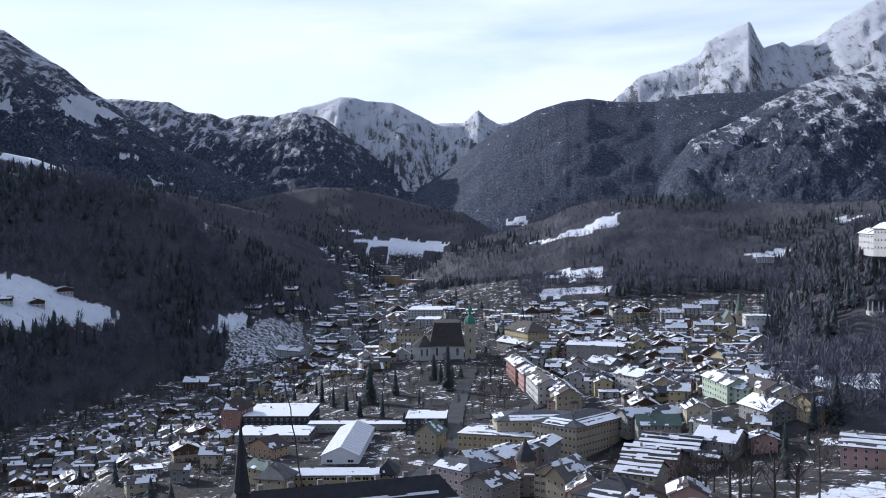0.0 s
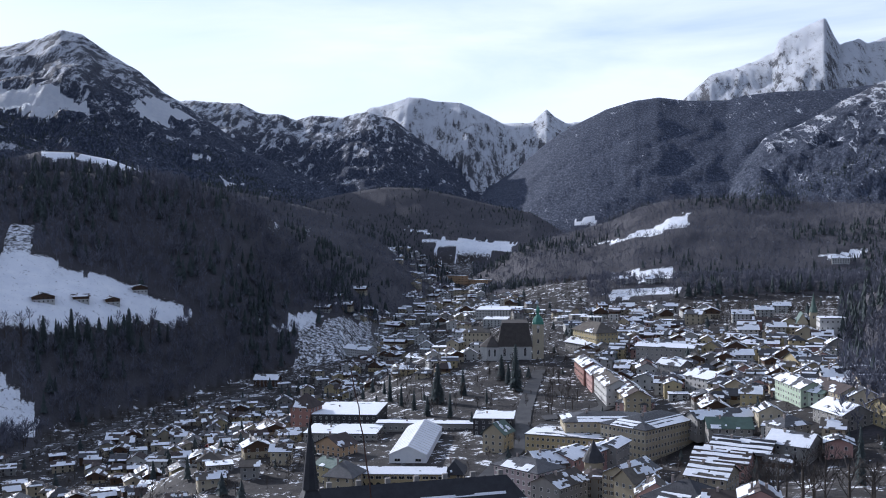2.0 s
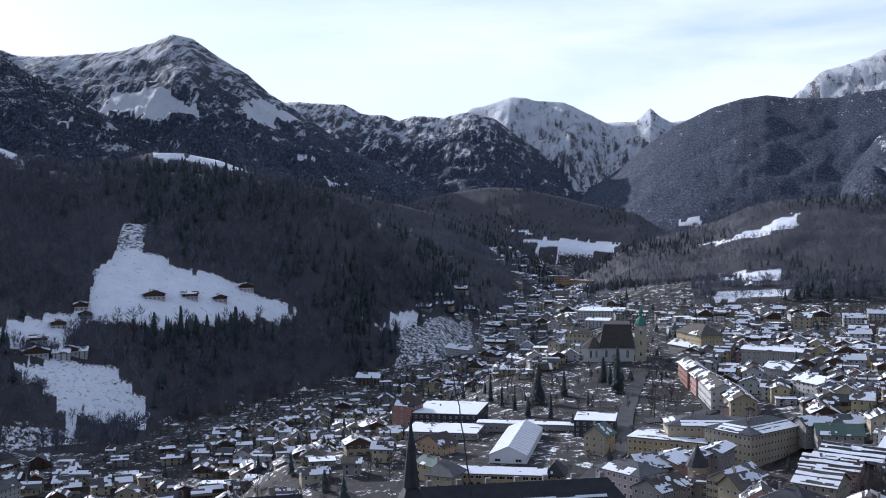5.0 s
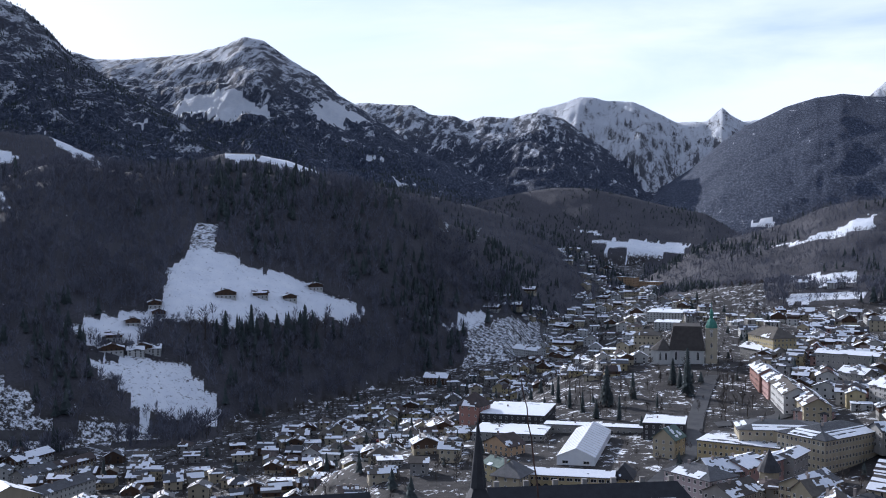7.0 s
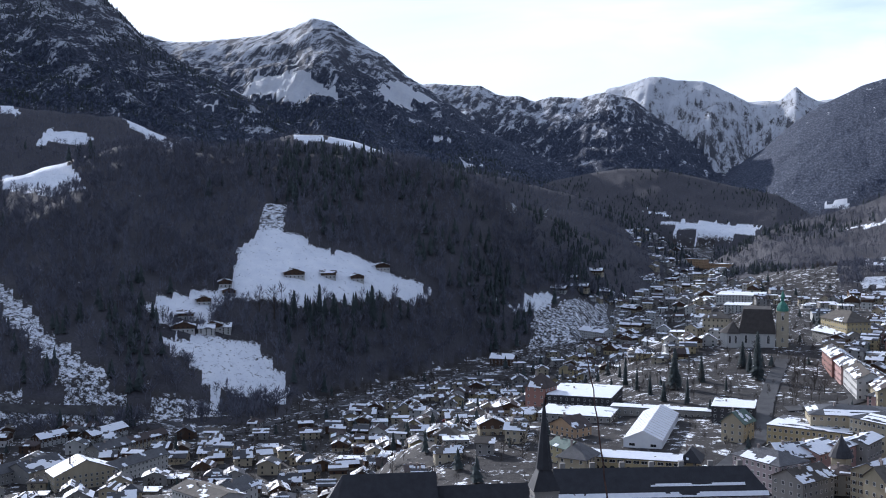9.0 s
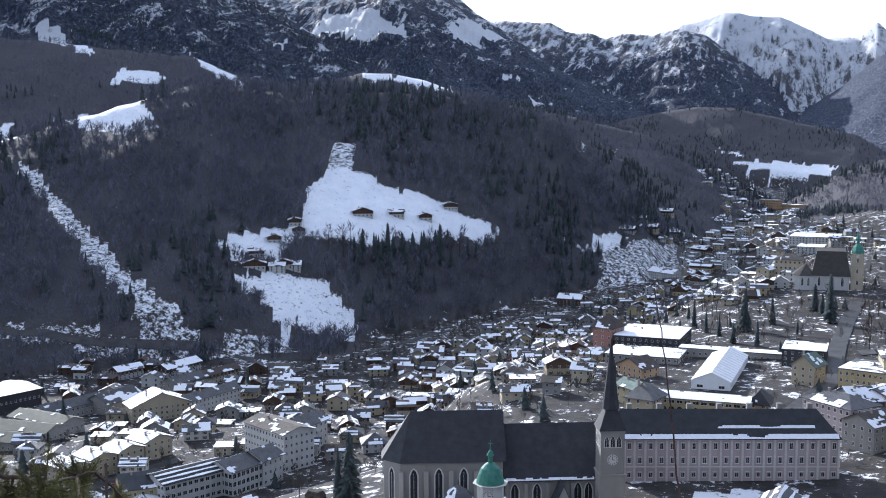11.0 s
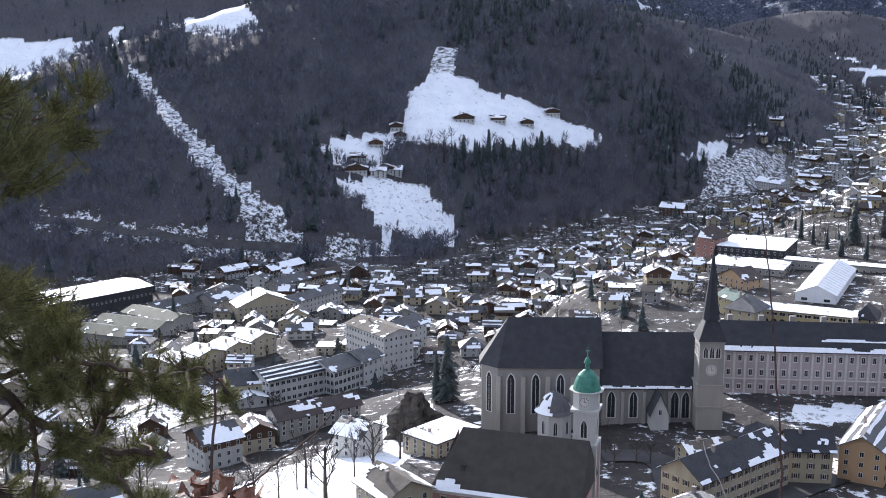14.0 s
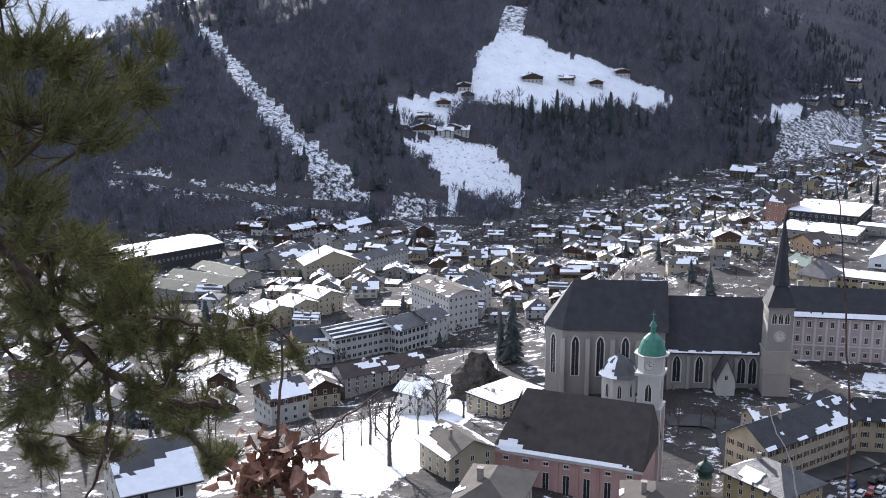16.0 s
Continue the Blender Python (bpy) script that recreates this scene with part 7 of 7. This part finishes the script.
def car(x, y, turn, k):
    tone = ["white", "silver", "black", "red", "dark blue"][k % 5]
    ob = thing("car", x, y, ground_z(x, y) + 0.1, turn, f"parked {tone} car on the snowy parking ground", "car", "parked cars")
    part("body", CAR_BODIES[k % 5], None, ob)
    part("cabin", CAR_CABIN, None, ob, "dark glazed cabin")
    for wx in (-1.35, 1.3):
        for wy in (-0.8, 0.8):
            wh = part("wheel", CAR_WHEEL, None, ob)
            wh.location = (wx, wy, 0.32)


def parking(x0, y0, x1, y1, count, turn, seed):
    q = random.Random(seed)
    for k in range(count):
        if q.random() < 0.2:
            continue
        f = k / max(1, count - 1)
        car(x0 + (x1 - x0) * f, y0 + (y1 - y0) * f, turn + q.uniform(-4, 4) + 180 * q.choice([0, 1]), q.choice((0, 1, 2, 4, 1, 2, 0, 2, 3)))


parking(-33.1, 263.7, -23.8, 275.2, 7, 80, 1)
parking(-33.0, 256.2, -21.3, 270.3, 7, 80, 2)
parking(-141.7, 587.5, -137.3, 638.9, 8, 60, 3)
parking(-123.1, 527.1, -120.4, 588.8, 8, 60, 4)
parking(-363.0, 445.3, -375.7, 497.3, 6, 40, 5)
parking(-420.6, 522.7, -406.3, 538.6, 5, 30, 6)
parking(-295.6, 360.9, -291.6, 388.8, 8, 70, 7)
parking(-201.9, 694.4, -179.7, 679.3, 5, 20, 8)

# ---- what stands close to the lookout: a pine bough, dry leaves, thin twigs ----
PINE = bark_material("pine_needles", (0.075, 0.085, 0.032), (0.25, 0.24, 0.095), 3.0)
RED_BARK = plain_material("reddish_twig_bark", (0.055, 0.034, 0.030), (0.13, 0.080, 0.066), 0.7, 30)
PALE_BARK = plain_material("pale_dry_twig", (0.32, 0.29, 0.26), (0.45, 0.42, 0.38), 0.7, 30)
PINE_BARK = plain_material("pine_bark", (0.045, 0.032, 0.026), (0.13, 0.095, 0.075), 0.9, 12)


def leaf_material():
    m, n, l, b = material("dry_beech_leaf", 0.55)
    info = n.new("ShaderNodeObjectInfo")
    tone = ramp(n, l, info.outputs["Random"], [(0.0, (0.11, 0.050, 0.032)), (0.5, (0.27, 0.135, 0.085)), (1.0, (0.46, 0.29, 0.21))])
    l.new(mix(n, l, ramp(n, l, noise_node(n, l, 60, 5, 0.7), [(0.35, (0, 0, 0)), (0.7, (0.8, 0.8, 0.8))]), tone, (0.13, 0.065, 0.045)), b.inputs["Base Color"])
    bump(n, l, b, noise_node(n, l, 120, 4), 0.5, 0.002)
    return m


DRY_LEAF = leaf_material()


def limb(line, r0, r1, sides=6, wob=0.0, seed=0):
    """A bough along a line of points, rounded between them."""
    s = Shape()
    p = np.array(line, float)
    d = np.concatenate([[0], np.cumsum(np.linalg.norm(np.diff(p, axis=0), axis=1))])
    t = np.linspace(0, d[-1], max(6, len(p) * 5))
    q = np.stack([np.interp(t, d, p[:, k]) for k in range(3)], -1)
    k = np.array([0.25, 0.5, 0.25])
    for _ in range(4):
        q[1:-1] = q[:-2] * k[0] + q[1:-1] * k[1] + q[2:] * k[2]
    if wob:
        q[1:-1] += np.random.RandomState(seed).normal(0, wob, q[1:-1].shape)
    n_ = len(q)
    ahead = np.gradient(q, axis=0)
    for i in range(n_):
        r = r0 + (r1 - r0) * i / (n_ - 1)
        d_ = Vector(ahead[i]).normalized()
        a_ = d_.cross(Vector((0.3, 0.9, 0.31))).normalized()
        b_ = d_.cross(a_)
        s.v += [tuple(Vector(q[i]) + (a_ * math.cos(2 * math.pi * j / sides) + b_ * math.sin(2 * math.pi * j / sides)) * r) for j in range(sides)]
    for i in range(n_ - 1):
        for j in range(sides):
            c, e_ = i * sides + j, i * sides + (j + 1) % sides
            s.f.append((c, e_, e_ + sides, c + sides))
            s.m.append(0)
    return s, q


def needle_tuft(s, p, d, rng_, n_=26, length=0.052):
    """A brush of needles at the end of a shoot."""
    for _ in range(n_):
        w = (d * rng_.uniform(0.2, 1.0) + Vector((rng_.gauss(0, 1), rng_.gauss(0, 1), rng_.gauss(0.15, 1))) * 0.55).normalized()
        b_ = p - d * rng_.uniform(0, 0.07)
        side = w.cross(Vector((rng_.gauss(0, 1), rng_.gauss(0, 1), rng_.gauss(0, 1)))).normalized() * 0.0014
        e_ = b_ + w * length * rng_.uniform(0.7, 1.2)
        s.poly([b_ - side, b_ + side, e_])


def pine_bough(boughs, clumps):
    ob = thing("pine_tree", boughs[0][2][0][0], boughs[0][2][0][1], boughs[0][2][0][2], 0, "gnarled pine with dark boughs and sunlit olive-green needle tufts", "tree")
    o = ob.location.copy()
    rel = [(r0, r1, [tuple(Vector(q) - o) for q in line]) for r0, r1, line in boughs]
    nodes = []
    for i, (r0, r1, line) in enumerate(rel):
        s, q = limb(line, r0, r1, 7, 0.006, i)
        part("bough", s, PINE_BARK, ob)
        nodes += [Vector(v) for v in q]
    g = random.Random(12)
    fuller = [(cx + g.gauss(0, 0.13), cy + g.gauss(0, 0.13), cz + g.gauss(0, 0.12), rad * 0.8, int(tufts * 0.8)) for cx, cy, cz, rad, tufts in clumps]
    for cx, cy, cz, rad, tufts in clumps + fuller:
        c = Vector((cx, cy, cz)) - o
        root = min(nodes, key=lambda v: (v - c).length)
        shoots, needles = Shape(), Shape()
        hub = root.lerp(c, 0.55)
        tube(shoots, root, hub, 0.009, 0.006, 4)
        for _ in range(int(tufts * 1.5)):
            w = Vector((g.gauss(0, 1), g.gauss(0, 0.6), g.gauss(0, 0.75)))
            e_ = c + w * rad * 0.72
            mid = hub.lerp(e_, 0.5) + Vector((0, 0, -0.03))
            tube(shoots, hub, mid, 0.005, 0.0035, 3)
            tube(shoots, mid, e_, 0.0035, 0.002, 3)
            d = ((e_ - mid).normalized() + Vector((0, 0, 0.5))).normalized()
            for k in range(3):
                needle_tuft(needles, mid.lerp(e_, 0.4 + 0.3 * k), d, g)
        sh = part("shoot", shoots, PINE_BARK, ob)
        tagged(part("needles", needles, PINE, sh), kind="stuff")


def twig(name, line, r0, r1, mat, label):
    s, q = limb(line, r0, r1, 6, 0.002, 5)
    ob = new(name, s.mesh(name, [mat]))
    tagged(ob, label, "twig")


def dry_sprig(stem, arms, heart, leaves):
    """A stem with curled brown leaves that hung on through the winter."""
    ob = thing("dry_sprig", *stem[0], 0, "dry stem with a bunch of curled russet-brown leaves", "plant")
    o = ob.location.copy()
    s, _ = limb([tuple(Vector(q) - o) for q in stem], 0.006, 0.003, 6, 0.002, 2)
    part("stem", s, PINE_BARK, ob)
    for k, line in enumerate(arms):
        s, _ = limb([tuple(Vector(q) - o) for q in line], 0.004, 0.0015, 5, 0.002, k)
        part("side_twig", s, PINE_BARK, ob)
    g = random.Random(8)
    for k in range(leaves):
        c = Vector(heart[k % len(heart)][:3]) - o + Vector((g.gauss(0, 1), g.gauss(0, 0.6), g.gauss(0, 1))) * heart[k % len(heart)][3]
        s = Shape()
        L, W = g.uniform(0.034, 0.056), g.uniform(0.013, 0.023)
        curl = g.uniform(6, 22)
        rows = []
        for i in range(7):
            u = i / 6
            wd = W * math.sin(math.pi * min(0.97, 0.06 + u * 0.92)) * (1 + 0.12 * (-1) ** i)
            rows.append([(v * wd, u * L, -curl * (u * L) ** 2 + 24 * (v * wd) ** 2 * 2) for v in (-1, 0, 1)])
        for i in range(6):
            for j in range(2):
                s.poly([rows[i][j], rows[i][j + 1], rows[i + 1][j + 1], rows[i + 1][j]])
        leaf = part("leaf", s, DRY_LEAF, ob)
        leaf.matrix_basis = Matrix.LocRotScale(c, Euler((g.uniform(-2.6, -0.6), g.uniform(-0.6, 0.6), g.uniform(-3, 3))), None)


twig('red_twig', [(-0.387, 3.981, 162.344), (-0.433, 3.977, 162.931), (-0.454, 3.974, 163.198), (-0.470, 3.972, 163.510), (-0.505, 3.968, 163.807), (-0.535, 3.964, 164.075), (-0.558, 3.961, 164.256), (-0.591, 3.956, 164.438)], 0.0085, 0.002, RED_BARK, 'thin reddish bare shoot standing up before the lookout')
twig('pale_twig', [(-0.668, 4.450, 162.367), (-0.689, 4.447, 162.738), (-0.716, 4.443, 162.994), (-0.756, 4.436, 163.154), (-0.811, 4.426, 163.210), (-0.832, 4.422, 163.295), (-0.841, 4.421, 163.327)], 0.006, 0.002, PALE_BARK, 'thin pale forked dry twig before the lookout')
dry_sprig([(-1.619, 2.035, 163.325), (-1.611, 2.041, 163.601), (-1.600, 2.049, 163.836), (-1.588, 2.058, 163.941), (-1.571, 2.072, 164.105), (-1.573, 2.070, 164.236)], [[(-1.597, 2.052, 163.881), (-1.533, 2.100, 163.891), (-1.462, 2.150, 163.956), (-1.390, 2.197, 164.014), (-1.314, 2.244, 164.115)], [(-1.601, 2.049, 163.820), (-1.557, 2.082, 163.863), (-1.510, 2.117, 163.920)]], [(-1.612, 2.040, 163.898, 0.035), (-1.630, 2.026, 163.839, 0.040), (-1.578, 2.066, 163.910, 0.030), (-1.604, 2.046, 163.774, 0.050), (-1.522, 2.108, 163.875, 0.020), (-1.648, 2.011, 163.794, 0.035), (-1.558, 2.081, 163.801, 0.040)], 92)
CLUMPS_UP = [(-3.89, 3.36, 164.84, 0.16, 23.00), (-3.88, 3.56, 164.75, 0.19, 26.00), (-3.51, 3.46, 164.64, 0.14, 22.00), (-3.85, 3.36, 164.60, 0.20, 28.00), (-3.77, 3.89, 164.66, 0.10, 15.00), (-4.15, 3.48, 164.40, 0.17, 23.00), (-3.52, 3.27, 164.55, 0.12, 20.00), (-3.71, 3.14, 164.22, 0.15, 23.00), (-3.60, 3.09, 164.07, 0.16, 25.00), (-3.75, 3.38, 163.80, 0.17, 25.00), (-3.42, 3.26, 163.76, 0.15, 23.00), (-3.86, 3.28, 163.70, 0.16, 23.00), (-3.68, 3.70, 163.48, 0.14, 20.00), (-3.54, 3.42, 163.49, 0.15, 23.00), (-3.58, 3.83, 163.49, 0.11, 18.00), (-3.45, 3.86, 163.39, 0.11, 17.00), (-3.04, 3.61, 163.54, 0.11, 19.00), (-3.20, 4.03, 163.46, 0.10, 16.00)]
CLUMPS_DOWN = [(-3.45, 3.49, 163.25, 0.14, 22.00), (-3.40, 3.71, 163.00, 0.10, 17.00), (-3.25, 3.70, 162.89, 0.11, 18.00), (-3.60, 3.83, 163.20, 0.10, 16.00), (-3.86, 3.25, 163.44, 0.13, 20.00), (-3.75, 3.04, 163.24, 0.13, 20.00), (-3.76, 3.50, 163.93, 0.12, 19.00), (-4.13, 3.36, 163.81, 0.17, 23.00), (-3.48, 3.52, 163.75, 0.12, 19.00), (-3.60, 3.29, 163.29, 0.11, 19.00), (-3.17, 3.88, 163.37, 0.08, 14.00), (-3.56, 4.13, 162.99, 0.10, 16.00), (-4.00, 3.74, 162.79, 0.11, 17.00), (-3.98, 3.40, 162.87, 0.11, 17.00), (-4.26, 3.36, 164.74, 0.20, 26.00), (-4.27, 3.27, 163.92, 0.20, 26.00), (-3.98, 3.02, 163.49, 0.18, 26.00), (-3.81, 2.88, 164.44, 0.17, 26.00)]
pine_bough([(0.034, 0.016, [(-4.128, 2.821, 164.308), (-3.964, 3.048, 164.095), (-3.861, 3.177, 163.918), (-3.809, 3.239, 163.770), (-3.735, 3.324, 163.536), (-3.629, 3.440, 163.331), (-3.431, 3.637, 163.135), (-3.258, 3.793, 163.099)]),
    (0.016, 0.006, [(-3.735, 3.324, 163.536), (-3.591, 3.479, 163.582), (-3.414, 3.653, 163.556), (-3.225, 3.821, 163.456), (-3.061, 3.953, 163.492)]),
    (0.02, 0.006, [(-4.549, 3.266, 164.582), (-4.309, 3.577, 164.675), (-4.143, 3.768, 164.691), (-3.986, 3.934, 164.610), (-3.860, 4.057, 164.667)]),
    (0.016, 0.006, [(-4.693, 3.408, 164.883), (-4.454, 3.716, 164.825), (-4.305, 3.887, 164.754)]),
    (0.016, 0.005, [(-3.961, 3.369, 163.721), (-3.887, 3.455, 163.925), (-3.939, 3.394, 164.140), (-3.995, 3.328, 164.248)]),
    (0.014, 0.004, [(-3.629, 3.440, 163.331), (-3.614, 3.456, 163.093), (-3.679, 3.386, 162.796), (-3.773, 3.281, 162.589)]),
    (0.012, 0.004, [(-3.362, 3.564, 163.172), (-3.294, 3.628, 163.009), (-3.222, 3.692, 162.858)]),
    (0.014, 0.005, [(-4.305, 3.092, 163.689), (-4.145, 3.303, 163.440), (-4.063, 3.403, 163.198), (-4.122, 3.331, 162.982)])], [(a_, b_, c_, d_, int(e_)) for a_, b_, c_, d_, e_ in CLUMPS_UP + CLUMPS_DOWN])
